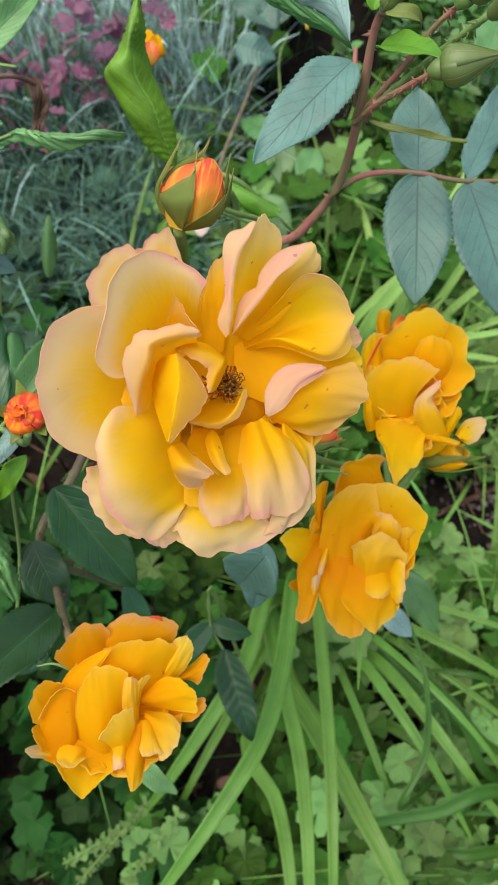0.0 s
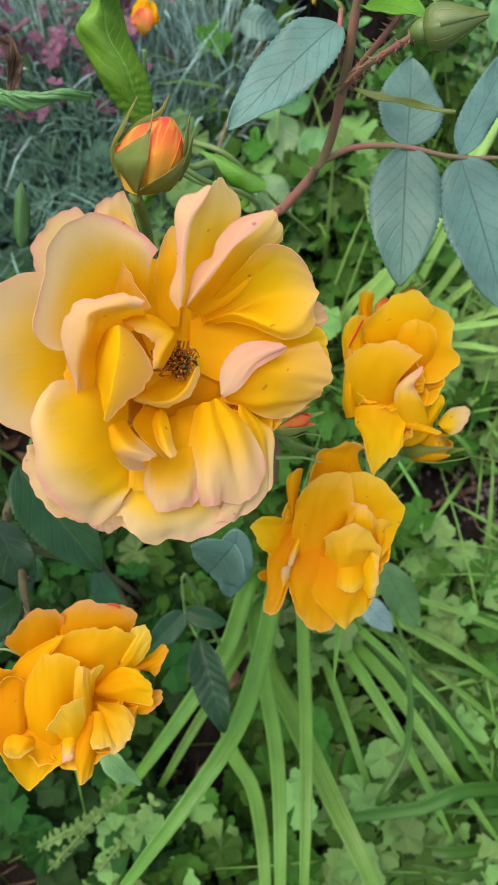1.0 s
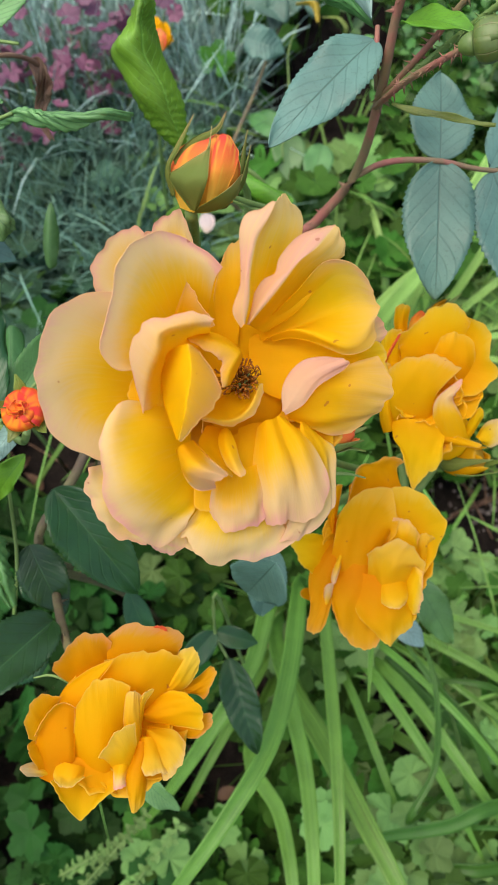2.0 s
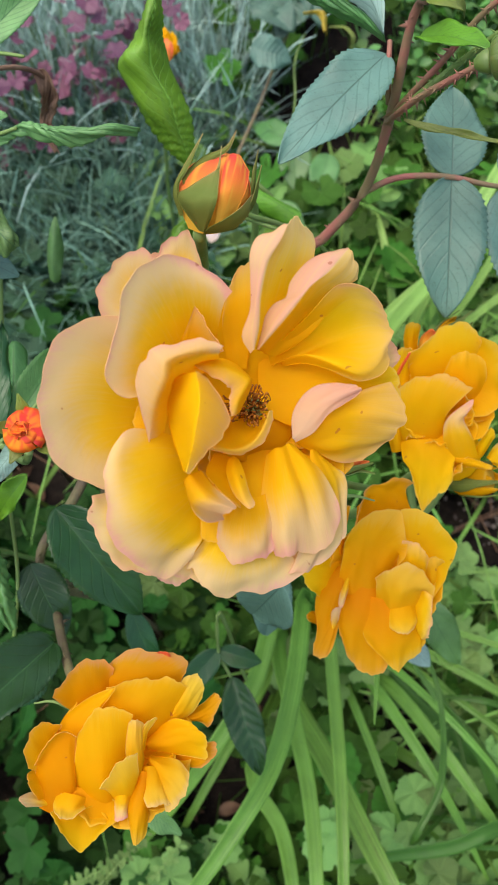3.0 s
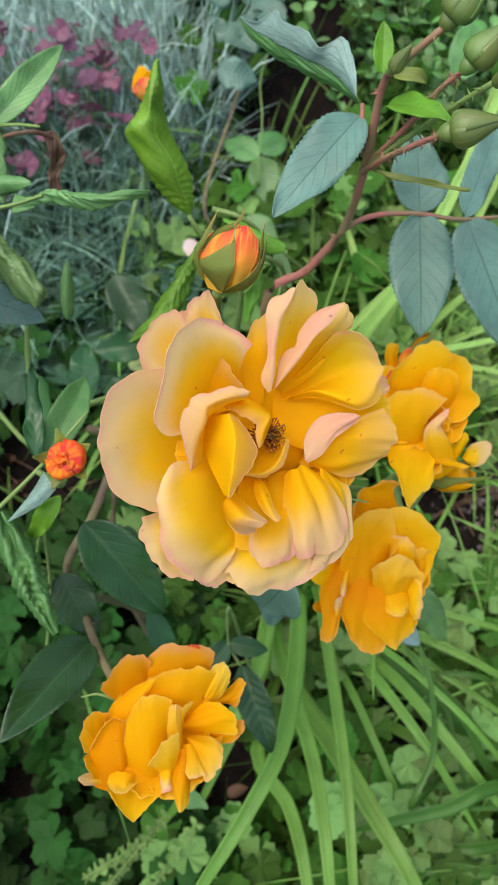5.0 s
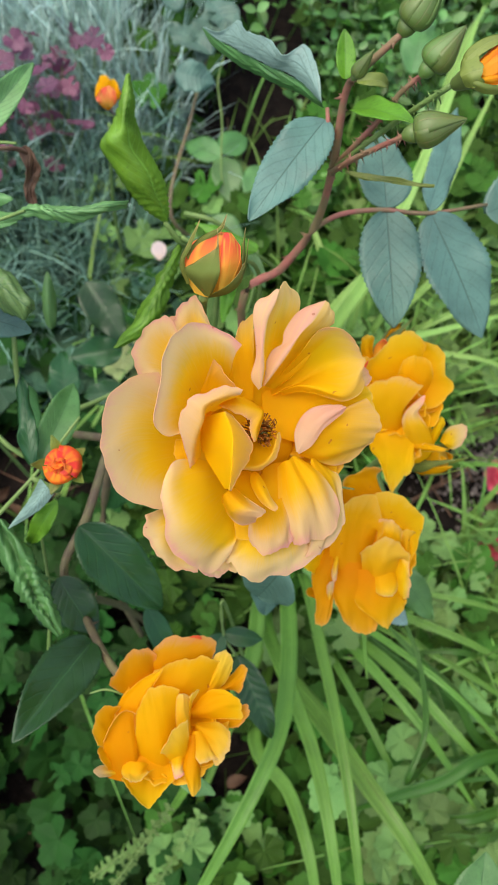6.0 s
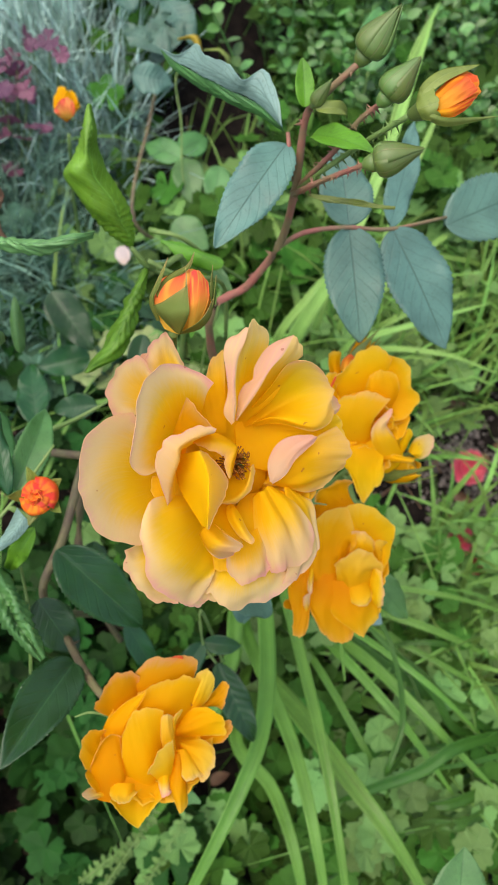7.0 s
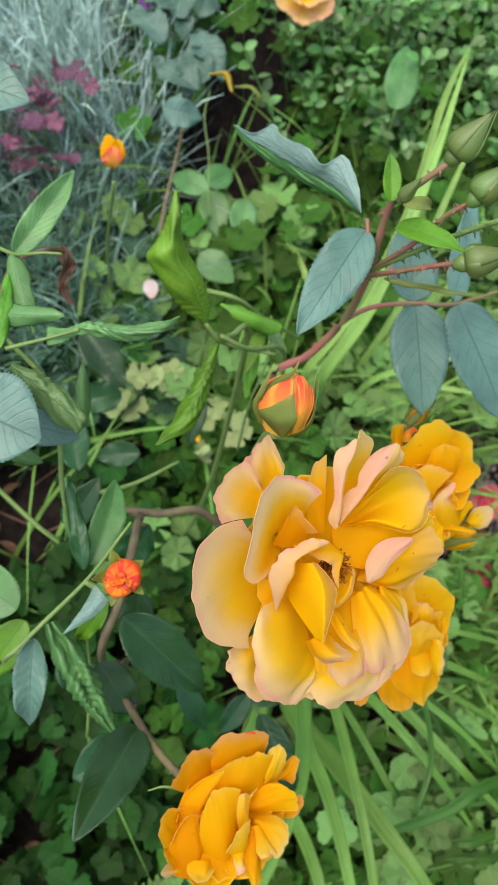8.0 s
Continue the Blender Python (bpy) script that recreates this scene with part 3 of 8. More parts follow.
def bud(parent, off, base, tip, radius, colour, open_=0.5, flare=0.25, label="", seed=0, bare=0.35):
    """A rose bud from its foot to its tip: furled petals in a cup of five sepals; open_ is the share left bare."""
    rng = np.random.default_rng(seed)
    base, tip = V(base), V(tip)
    length = np.linalg.norm(tip - base)
    w = unit(tip - base)
    a = unit(np.cross(w, V((0.3, 0.9, 0.2))))
    b = np.cross(w, a)
    fr = np.stack([a, b, w])

    def prof(q):
        if open_ == 0:
            return radius * math.sin(math.pi * (0.10 + 0.90 * q ** 0.62)) * (1 - 0.25 * q) * 1.08 + radius * 0.035
        return radius * math.sin(math.pi * min(0.97, 0.08 + 0.82 * q ** 0.8)) ** 0.6

    nz, nk = 14, 24
    verts, faces, uvs = [], [], []
    for i in range(nz):
        q = i / (nz - 1)
        for k in range(nk):
            th = 2 * math.pi * k / nk
            r = prof(q * 0.9) * (1 + 0.10 * q * math.sin(3 * th + 4 * q + seed)) * 0.94
            verts.append(base + fr.T @ V((math.cos(th) * r, math.sin(th) * r, q * length * (0.9 - 0.22 * open_))))
            uvs.append((0.15 + 0.85 * q, abs(((th / 6.283 * 3 + q * 0.8) % 1) * 2 - 1)))
    for i in range(nz - 1):
        for k in range(nk):
            j = (k + 1) % nk
            faces.append([i * nk + k, i * nk + j, (i + 1) * nk + j, (i + 1) * nk + k])
    faces.append([(nz - 1) * nk + k for k in range(nk)])
    ob = part("bud", mesh_of("bud", verts, faces, uvs), colour, parent, label)
    ob.location = tuple(-V(off))
    # furled petals round the heart
    if open_ > 0:
        for i in range(4):
            th0 = i * 1.7 + seed
            us, ts = np.linspace(0, 1, 12), np.linspace(-1, 1, 11)
            g = np.zeros((12, 11, 3))
            for x, q in enumerate(us):
                for y, t in enumerate(ts):
                    th = th0 + t * 1.15 * math.sin(math.pi * min(1, 0.25 + 0.62 * q))
                    r = prof(min(1, q * 0.92)) * (1.0 - 0.13 * i) + radius * 0.18 * max(0, q - 0.75) * 4 * flare
                    top = length * (0.97 - 0.05 * (i % 2)) * (1 - 0.10 * t * t * q)
                    g[x, y] = base + fr.T @ V((math.cos(th) * r, math.sin(th) * r, q * top))
            uv = np.stack(np.broadcast_arrays(us[:, None], (ts[None] + 1) / 2), -1)
            part("petal", grid_mesh("petal", g, uv, 0.0004), colour, ob)
    # cup under the sepals
    ring = [base - w * radius * q for q in (0.75, 0.55, 0.3, 0.0, -0.12)]
    rad = [0.20, 0.42, 0.55, 0.62, 0.5]
    verts, faces, uvs = [], [], []
    for p, q in zip(ring, rad):
        for k in range(14):
            th = 2 * math.pi * k / 14
            verts.append(p + fr.T @ V((math.cos(th) * q * radius, math.sin(th) * q * radius, 0)))
            uvs.append((0.3, 0.7))
    for i in range(4):
        for k in range(14):
            faces.append([i * 14 + k, i * 14 + (k + 1) % 14, (i + 1) * 14 + (k + 1) % 14, (i + 1) * 14 + k])
    part("hip", mesh_of("hip", verts, faces, uvs), BUD_GREEN, ob)
    for i in range(5):
        th0 = 6.283 * i / 5 + seed * 0.7
        us, ts = np.linspace(0, 1, 14), np.linspace(-1, 1, 7)
        reach = rng.uniform(0.95, 1.2) + 0.35 * (1 - open_)
        g = np.zeros((14, 7, 3))
        fl = flare * rng.uniform(0.5, 1.5) * (1.0 if open_ else 0.35)
        for x, q in enumerate(us):
            hw = 0.80 * (1 - q) ** 0.12 if open_ == 0 else 0.60 * (1 - q) ** 0.85 * (0.6 + 0.4 * math.sin(math.pi * min(1, q * 1.5 + 0.2))) + 0.03
            for y, t in enumerate(ts):
                th = th0 + t * hw
                r = prof(min(0.995, q * (1.0 - 0.15 * open_))) * 1.03 + radius * (0.03 + (0.014 * (i % 2) + 0.008 * (i == 4)) * (1.0 if open_ else 0.5)) + radius * fl * max(0, q - 0.62) ** 1.4 * 4.5
                g[x, y] = base + fr.T @ V((math.cos(th) * r, math.sin(th) * r, q * length * reach))
        uv = np.stack(np.broadcast_arrays(us[:, None], (ts[None] + 1) / 2), -1)
        part("sepal", grid_mesh("sepal", g, uv, 0.0004), SEPAL if open_ else BUD_GREEN, ob)
    return ob


# ---- leaves ----
def leaf_mesh(base, tip, width, roll=0.0, fold=0.25, droop=0.1, curl=0.0, teeth=22, wave=0.02, seed=0, shape=0.88, twist=0.0, rough=0.0, face=(0, -0.3, 1), sway=0.0, ns=90, nt=11, pucker=0.003):
    """A toothed leaf from its foot to its tip, in metres. curl: radians by which the margins roll in (minus: out)."""
    rng = np.random.default_rng(seed)
    base, tip = V(base), V(tip)
    length = np.linalg.norm(tip - base)
    x = unit(tip - base)
    z = V(face) - x * (V(face) @ x)
    z = unit(z)
    y = np.cross(z, x)
    r = radians(roll)
    y, z = y * math.cos(r) + z * math.sin(r), z * math.cos(r) - y * math.sin(r)
    s, t = np.linspace(0, 1, ns), np.linspace(-1, 1, nt)
    hw = s ** 0.55 * (1 - s) ** shape * 2.55
    hw = hw * width / 2 + 0.0004
    ph = rng.random(4) * 6.28
    hw = hw * (1 + rough * (np.sin(s * 11 + ph[0]) + 0.7 * np.sin(s * 23 + ph[3])))
    a = curl * np.ones(ns) if curl else np.full(ns, 1e-3)
    a = a * (0.55 + 0.45 * np.sin(math.pi * s + 0.4 * np.sin(ph[0])))
    at = a[:, None] * t[None, :]
    across = np.where(np.abs(a[:, None]) > 0.01, np.sin(at) / a[:, None], t[None, :]) * hw[:, None]
    if teeth:
        saw = (s * teeth) % 1.0
        across = across * (1 + 0.075 * ((saw ** 2 - 0.45) * smooth(s, 0.04, 0.15))[:, None] * (t ** 8)[None, :])
    up = np.where(np.abs(a[:, None]) > 0.01, (1 - np.cos(at)) / a[:, None], 0) * hw[:, None]
    up = up + fold * np.abs(t)[None, :] * hw[:, None]
    up = up + wave * length * (np.sin(s * 9 + ph[1])[:, None] * t[None, :] ** 2 + 0.6 * np.sin(s * 17 + ph[2])[:, None] * t[None, :] ** 3)
    rib = np.cos(6.283 * (s[:, None] * 9 - np.abs(t)[None, :] * 1.6))
    up = up + pucker * length * rib * (np.abs(t) * (1.15 - np.abs(t)) * 2.5)[None, :] * np.sin(math.pi * s)[:, None]
    up = up - droop * length * (4 * s * (s - 1) + 0.0)[:, None] * 1.0
    side = sway * length * np.sin(math.pi * s)
    tw = (radians(twist) * s)[:, None]
    across, up = across * np.cos(tw) - up * np.sin(tw), across * np.sin(tw) + up * np.cos(tw)
    g = base + x * (s * length)[:, None, None] + y * (across + side[:, None])[..., None] + z * up[..., None]
    return g, np.stack(np.broadcast_arrays(s[:, None], (t[None, :] + 1) / 2), -1)


def leaflet(parent, off, base, tip, width, mat=None, label="", **kw):
    g, uv = leaf_mesh(base, tip, width, **kw)
    ob = part("leaflet", grid_mesh("leaflet", g - V(off), uv, 0.0003), mat or ROSE_LEAF, parent, label)
    return ob


def drawn_leaf(parent, off, lines, mat=None, label="", wrinkle=0.0002, ribs=9, teeth=0, seed=0, name="leaflet"):
    """A folded or rolled leaf drawn over a few lines from foot to tip, from one margin to the other."""
    rng = np.random.default_rng(seed)
    m = V([spline(r, 70) for r in lines])
    nt = 21
    g = np.swapaxes(V([spline(m[:, i], nt) for i in range(70)]), 0, 1)
    s, t = np.linspace(0, 1, 70)[None, :], np.linspace(-1, 1, nt)[:, None]
    across = np.gradient(g, axis=0)
    if teeth:
        saw = ((s * teeth) % 1.0 - 0.5) * smooth(s, 0.03, 0.12)
        g = g + across * (np.sign(t) * np.abs(t) ** 8 * saw * 0.9)[..., None]
    nn = unit(np.cross(across, np.gradient(g, axis=1)))
    ph = rng.random(3) * 6.28
    w = np.cos(6.283 * (s * ribs - np.abs(t) * 2.0) + 2.2 * np.sin(s * 13 + 3 * t + ph[0])) * (0.5 + 0.5 * np.sin(s * 7 + ph[2])) + 1.2 * np.sin(s * 23 + t * 5 + ph[1]) * np.sin(t * 4 + ph[2])
    g = g + nn * (wrinkle * w * np.sin(math.pi * s) ** 0.5)[..., None]
    uv = np.stack(np.broadcast_arrays(s, (t + 1) / 2), -1)
    return part(name, grid_mesh(name, g - V(off), uv, 0.0003), mat or ROSE_LEAF, parent, label)


def stem(parent, off, pts, r0, r1, mat=None, name="stem", **kw):
    return part(name, tube_mesh(name, V(pts) - V(off), r0, r1, **kw), mat or STEM_RED, parent)


def strap_mesh(pts, width, seed=0, n=26, keel=0.3, twist=0.0, wide_at=0.3, off=(0, 0, 0)):
    """A long arching blade through the points, keeled, tapering to its tip."""
    rng = np.random.default_rng(seed)
    c = spline(pts, n)
    s = np.linspace(0, 1, n)
    tan = unit(np.gradient(c, axis=0))
    side = unit(np.cross(tan, V((0.0, -0.25, 1.0))))
    up = np.cross(side, tan)
    tw = radians(twist) * s
    sd = side * np.cos(tw)[:, None] + up * np.sin(tw)[:, None]
    upv = np.cross(sd, tan)
    hw = width * 0.42 * np.minimum(1, (0.75 + 0.25 * smooth(s, 0, wide_at))) * (1 - s ** 3.2) ** 0.8 + 0.0003
    t = np.linspace(-1, 1, 7)
    g = c[:, None] + sd[:, None] * (t[None, :] * hw[:, None])[..., None] + upv[:, None] * (keel * np.abs(t)[None, :] * hw[:, None])[..., None]
    uv = np.stack(np.broadcast_arrays(s[:, None], (t[None, :] + 1) / 2), -1)
    return grid_mesh("blade", g - V(off), uv, 0.0004)


# ---- scattering of small plants ----
def lobed(lobes=5, depth=0.35, notch=0.25, rings=4, spokes=40, seed=0, toothed=0.06):
    """A lobed, toothed leaf of unit radius round its stalk."""
    rng = np.random.default_rng(seed)
    th = np.linspace(-math.pi + 0.25, math.pi - 0.25, spokes)
    r = 1 - depth * (0.5 - 0.5 * np.cos(th * lobes * 0.98)) ** 1.4
    r = r * (1 - notch * np.abs(th / math.pi) ** 3) * (1 + toothed * np.sin(th * lobes * 4 + rng.random() * 6))
    verts, uvs, faces = [(0, 0, 0)], [(0, 0.5)], []
    for i in range(1, rings + 1):
        q = i / rings
        for k in range(spokes):
            z = 0.12 * q * q + 0.07 * q * math.cos(th[k] * lobes) + 0.05 * q * math.sin(th[k] * 3 + seed)
            verts.append((q * r[k] * math.cos(th[k]), q * r[k] * math.sin(th[k]), z))
            uvs.append((q, (th[k] * lobes / 6.283) % 1))
    for k in range(spokes - 1):
        faces.append([0, 1 + k, 2 + k])
        for i in range(rings - 1):
            a = 1 + i * spokes + k
            faces.append([a, a + spokes, a + spokes + 1, a + 1])
    return V(verts), faces, V(uvs)


def oval(length=1.0, width=0.5, fold=0.3, ns=6, tip=0.9, droop=0.15):
    s, t = np.linspace(0, 1, ns), np.linspace(-1, 1, 3)
    hw = np.sin(math.pi * s ** tip) ** 0.7 * width / 2 + 0.005
    g = np.zeros((ns, 3, 3))
    g[..., 0], g[..., 1] = (s * length)[:, None], t[None] * hw[:, None]
    g[..., 2] = fold * np.abs(t)[None] * hw[:, None] - droop * (s ** 2)[:, None]
    idx = np.arange(ns * 3).reshape(ns, 3)
    q = np.stack([idx[:-1, :-1], idx[1:, :-1], idx[1:, 1:], idx[:-1, 1:]], -1).reshape(-1, 4)
    uv = np.stack(np.broadcast_arrays(s[:, None], (t[None] + 1) / 2), -1)
    return g.reshape(-1, 3), q.tolist(), uv.reshape(-1, 2)


def turn(yaw, pitch, roll):
    return np.array(Euler((roll, pitch, yaw)).to_matrix())


class Heap:
    """Collects many small copies of shapes in one mesh."""

    def __init__(self):
        self.v, self.f, self.u, self.n = [], [], [], 0

    def add(self, shape, place, size, rot):
        v, f, u = shape
        self.v.append((v * size) @ rot.T + V(place))
        self.u.append(u)
        k = self.n
        self.f += [[a + k for a in q] for q in f]
        self.n += len(v)

    def blade(self, foot, top, width, lean=0.3, n=6, rng=None):
        foot, top = V(foot), V(top)
        mid = (foot + top) / 2 + V((0, 0, np.linalg.norm(top - foot) * lean))
        s = np.linspace(0, 1, n)[:, None]
        c = foot * (1 - s) ** 2 + 2 * mid * s * (1 - s) + top * s * s
        d = unit(np.cross(unit(top - foot), rng.normal(0, 1, 3) * 0.5 + V((0, 0, 1))))
        hw = width / 2 * (1 - s ** 2.5) + 0.0002
        v = np.stack([c - d * hw, c + d * hw], 1).reshape(-1, 3)
        k = self.n
        self.v.append(v)
        self.u.append(np.stack([np.repeat(s[:, 0], 2), np.tile([0.0, 1.0], n)], -1))
        self.f += [[k + 2 * i, k + 2 * i + 1, k + 2 * i + 3, k + 2 * i + 2] for i in range(n - 1)]
        self.n += 2 * n

    def stalk(self, a, b, r):
        a, b = V(a), V(b)
        d = unit(np.cross(b - a, V((0.31, 0.2, 0.4))))
        e = unit(np.cross(b - a, d))
        k = self.n
        self.v.append(V([p + (d * math.cos(q) + e * math.sin(q)) * r for p in (a, b) for q in (0, 2.094, 4.189)]))
        self.u.append(V([(0.5, 0.5)] * 6))
        self.f += [[k + i, k + (i + 1) % 3, k + 3 + (i + 1) % 3, k + 3 + i] for i in range(3)]
        self.n += 6

    def mesh(self, name):
        return mesh_of(name, np.concatenate(self.v), self.f, np.concatenate(self.u))


def stuff(name, heap, material, label, category):
    ob = new(name, heap.mesh(name))
    ob.data.materials.append(material)
    return tagged(ob, label, category, "", "stuff")


# ---- ground ----
def ground_height(x, y):
    return 0.012 * math.sin(x * 9 + 1) * math.cos(y * 7) + 0.008 * math.sin(x * 31 + y * 23) + 0.05 * max(0.0, min(1.0, (y - 0.4) / 0.5))


lines = [-40, -12, -4, -1.6] + [round(-1.0 + 0.04 * i, 3) for i in range(61)] + [2, 4, 12, 40]
verts = [(x, y, ground_height(x, y)) for y in lines for x in lines]
k = len(lines)
faces = [[j * k + i, j * k + i + 1, (j + 1) * k + i + 1, (j + 1) * k + i] for j in range(k - 1) for i in range(k - 1)]
soil = new("ground", mesh_of("ground", verts, faces))
soil.data.materials.append(SOIL)
tagged(soil, "dark brown garden soil under the plants", "soil", "", "structure")

rng = np.random.default_rng(11)

# broad-leaved ground cover below the roses
COVERS = [lobed(5, 0.20, 0.25, 4, 44, i, 0.06) for i in range(2)] + [lobed(3, 0.22, 0.25, 4, 40, 7, 0.08), lobed(7, 0.14, 0.2, 4, 46, 9, 0.05), lobed(5, 0.28, 0.15, 4, 44, 5, 0.08)]
k8 = [2 * math.pi * i / 5 for i in range(5)]
PLANT_MESHES = {}


def plant_meshes(material):
    """Leaf and stalk meshes of one material, shared by all plants of a kind."""
    if material.name not in PLANT_MESHES:
        leaves = [mesh_of("plant_leaf", *c) for c in COVERS]
        stalk = mesh_of("plant_stalk", [(math.cos(a), math.sin(a), z) for z in (0, 1) for a in k8], [[i, (i + 1) % 5, 5 + (i + 1) % 5, 5 + i] for i in range(5)], [(0.5, 0.5)] * 10)
        for me in leaves:
            me.materials.append(material)
        stalk.materials.append(STEM_GREEN)
        PLANT_MESHES[material.name] = leaves, stalk
    return PLANT_MESHES[material.name]


def leafy_plant(name, x, y, count, spread, z0, z1, size, material, label, category, group, tilt=0.35):
    """A low plant: lobed leaves on thin stalks that rise from one foot."""
    if bare(x, y):
        return None
    base = (x, y, ground_height(x, y))
    ob = thing(name, base, label, category, group)
    leaves, stalk = plant_meshes(material)
    for i in range(count):
        a, q = rng.random() * 6.283, spread * math.sqrt(rng.random())
        p = Vector((math.cos(a) * q, math.sin(a) * q, rng.uniform(z0, z1) - 0.25 * q))
        for nm, me, m4 in (("leaf", leaves[rng.integers(5)], Matrix.Translation(p) @ Euler((rng.normal(-0.12, tilt), rng.normal(0.05, tilt), rng.random() * 6.283)).to_matrix().to_4x4() @ Matrix.Scale(size * rng.uniform(0.6, 1.2), 4)),
                           ("stalk", stalk, Matrix.Translation(p) @ (-p).to_track_quat("Z", "Y").to_matrix().to_4x4() @ Matrix.Diagonal((0.0008, 0.0008, p.length, 1)))):
            o = new(nm, me)
            o.parent = ob
            o.matrix_basis = m4
    return ob



def rim(x, y):
    """Thins the plants out towards the edge of the bed."""
    q = math.hypot((x - 0.0) / 0.80, (y - 0.45) / 0.95) + 0.25 * noise.noise((x * 3, y * 3, 5.0))
    return q > rng.uniform(0.78, 1.0)


def cover(name, material, count, x0, x1, y0, y1, z0, z1, size, label, keep=None, shapes=COVERS, tilt=0.35):
    h = Heap()
    made = 0
    while made < count:
        x, y = rng.uniform(x0, x1), rng.uniform(y0, y1)
        if bare(x, y) or rim(x, y) or keep and not keep(x, y):
            continue
        z = rng.uniform(z0, z1) + ground_height(x, y)
        sz = size * rng.uniform(0.55, 1.15)
        yaw = rng.random() * 6.283
        rot = turn(yaw, rng.normal(0.05, tilt), rng.normal(-0.12, tilt))
        h.add(shapes[rng.integers(len(shapes))], (x, y, z), sz, rot)
        h.stalk((x, y, z), (x + rng.normal(0, 0.02), y + rng.normal(0, 0.02), 0), 0.0008)
        made += 1
    return stuff(name, h, material, label, "ground cover")


BARE = ((-0.215, 0.27, 0.06), (0.115, 0.67, 0.05), (0.13, 0.83, 0.06), (-0.10, 0.33, 0.035), (0.20, 0.20, 0.05), (0.31, 0.22, 0.075), (0.0, 0.06, 0.04))


def bare(x, y):
    return any((x - p) ** 2 + (y - q) ** 2 < r * r for p, q, r in BARE)


def clumps(x, y, f=14.0, cut=0.0, ph=0.0):
    return noise.noise((x * f, y * f, ph)) > cut


cover("ground_cover", COVER, 1150, -0.10, 0.22, -0.34, 0.56, 0.015, 0.10, 0.0195, "green lobed ground cover leaves on dark soil", lambda x, y: clumps(x, y, 11, -0.25))
cover("dark_ground_cover", COVER_SHADED, 1100, -0.42, -0.04, -0.34, 0.46, 0.015, 0.11, 0.0205, "dark green lobed ground cover leaves, shade of the bush put into their colour", lambda x, y: clumps(x, y, 11, -0.35))
for i in range(12):
    leafy_plant("ground_cover_plant", rng.uniform(-0.10, 0.22), rng.uniform(-0.24, 0.18), 13, 0.055, 0.06, 0.125, 0.019, COVER_PLANT, "low plant of light green lobed leaves", "plant", "low plants under the roses")
for i in range(9):
    leafy_plant("ground_cover_plant", rng.uniform(-0.15, 0.16), rng.uniform(0.32, 0.55), 13, 0.055, 0.06, 0.13, 0.021, COVER_PLANT, "low plant of yellow-green lobed leaves", "plant", "low plants behind the roses")
for i in range(26):
    leafy_plant("ground_cover_plant", rng.uniform(0.17, 0.42), rng.uniform(-0.02, 0.55), 13, 0.06, 0.05, 0.11, 0.015, COVER_PLANT, "low plant of small light green leaves", "plant", "low plants beside the grass")
cover("back_leaves", COVER, 900, -0.05, 0.5, 0.42, 1.3, 0.02, 0.14, 0.021, "dark green leaves behind the rose bush", lambda x, y: clumps(x, y, 9, -0.15, 8.0))
cover("side_leaves", COVER_LIGHT, 700, 0.16, 0.55, -0.1, 0.60, 0.02, 0.10, 0.016, "small green leaves beside the grass", lambda x, y: clumps(x, y, 16, 0.05, 2.0) and not (0.20 < x < 0.33 and 0.16 < y < 0.31))
cover("far_left_cover", COVER_SHADED, 500, -0.9, -0.36, -0.3, 0.45, 0.02, 0.12, 0.032, "green lobed ground cover leaves", lambda x, y: clumps(x, y, 9, -0.1))

# grey-green grassy cushion plant
cover("dark_leaves_before_grass", COVER_TEAL, 300, -0.40, -0.02, 0.34, 0.60, 0.03, 0.11, 0.024, "dark green leaves in front of the grey grass")
h = Heap()
for _ in range(30000):
    x, y = rng.uniform(-0.70, 0.02), rng.uniform(0.36, 1.35)
    if x > -0.02 - 0.10 * noise.noise((x * 8, y * 8, 2)) - 0.07 * max(0, (0.62 - y)) * 4 or rim(x, y):
        continue
    z = ground_height(x, y)
    if rng.random() > smooth(y + 0.08 * noise.noise((x * 9, y * 9, 6)), 0.56, 0.72):
        continue
    d = rng.normal(0, 0.05, 2)
    h.blade((x, y, z + 0.02), (x + d[0], y + d[1], z + rng.uniform(0.05, 0.19)), rng.uniform(0.0010, 0.0026), rng.uniform(0.0, 0.35), 5, rng)
low = Heap()
for _ in range(9000):
    x, y = rng.uniform(-0.46, -0.02), rng.uniform(0.38, 0.70)
    if x > -0.05 - 0.08 * noise.noise((x * 8, y * 8, 2)) or rng.random() > smooth(y + 0.06 * noise.noise((x * 11, y * 11, 3)), 0.38, 0.48):
        continue
    z = ground_height(x, y)
    d = rng.normal(0, 0.045, 2)
    low.blade((x, y, z + 0.03), (x + d[0], y + d[1], z + rng.uniform(0.06, 0.15)), rng.uniform(0.0010, 0.0030), rng.uniform(0.0, 0.35), 5, rng)
stuff("low_grass", low, TEAL_GRASS, "soft blue-green grass growing before the grey grass", "grass")
stuff("grey_grass", h, GREY_GRASS, "grey-green narrow-leaved cushion plant behind the roses", "grass")

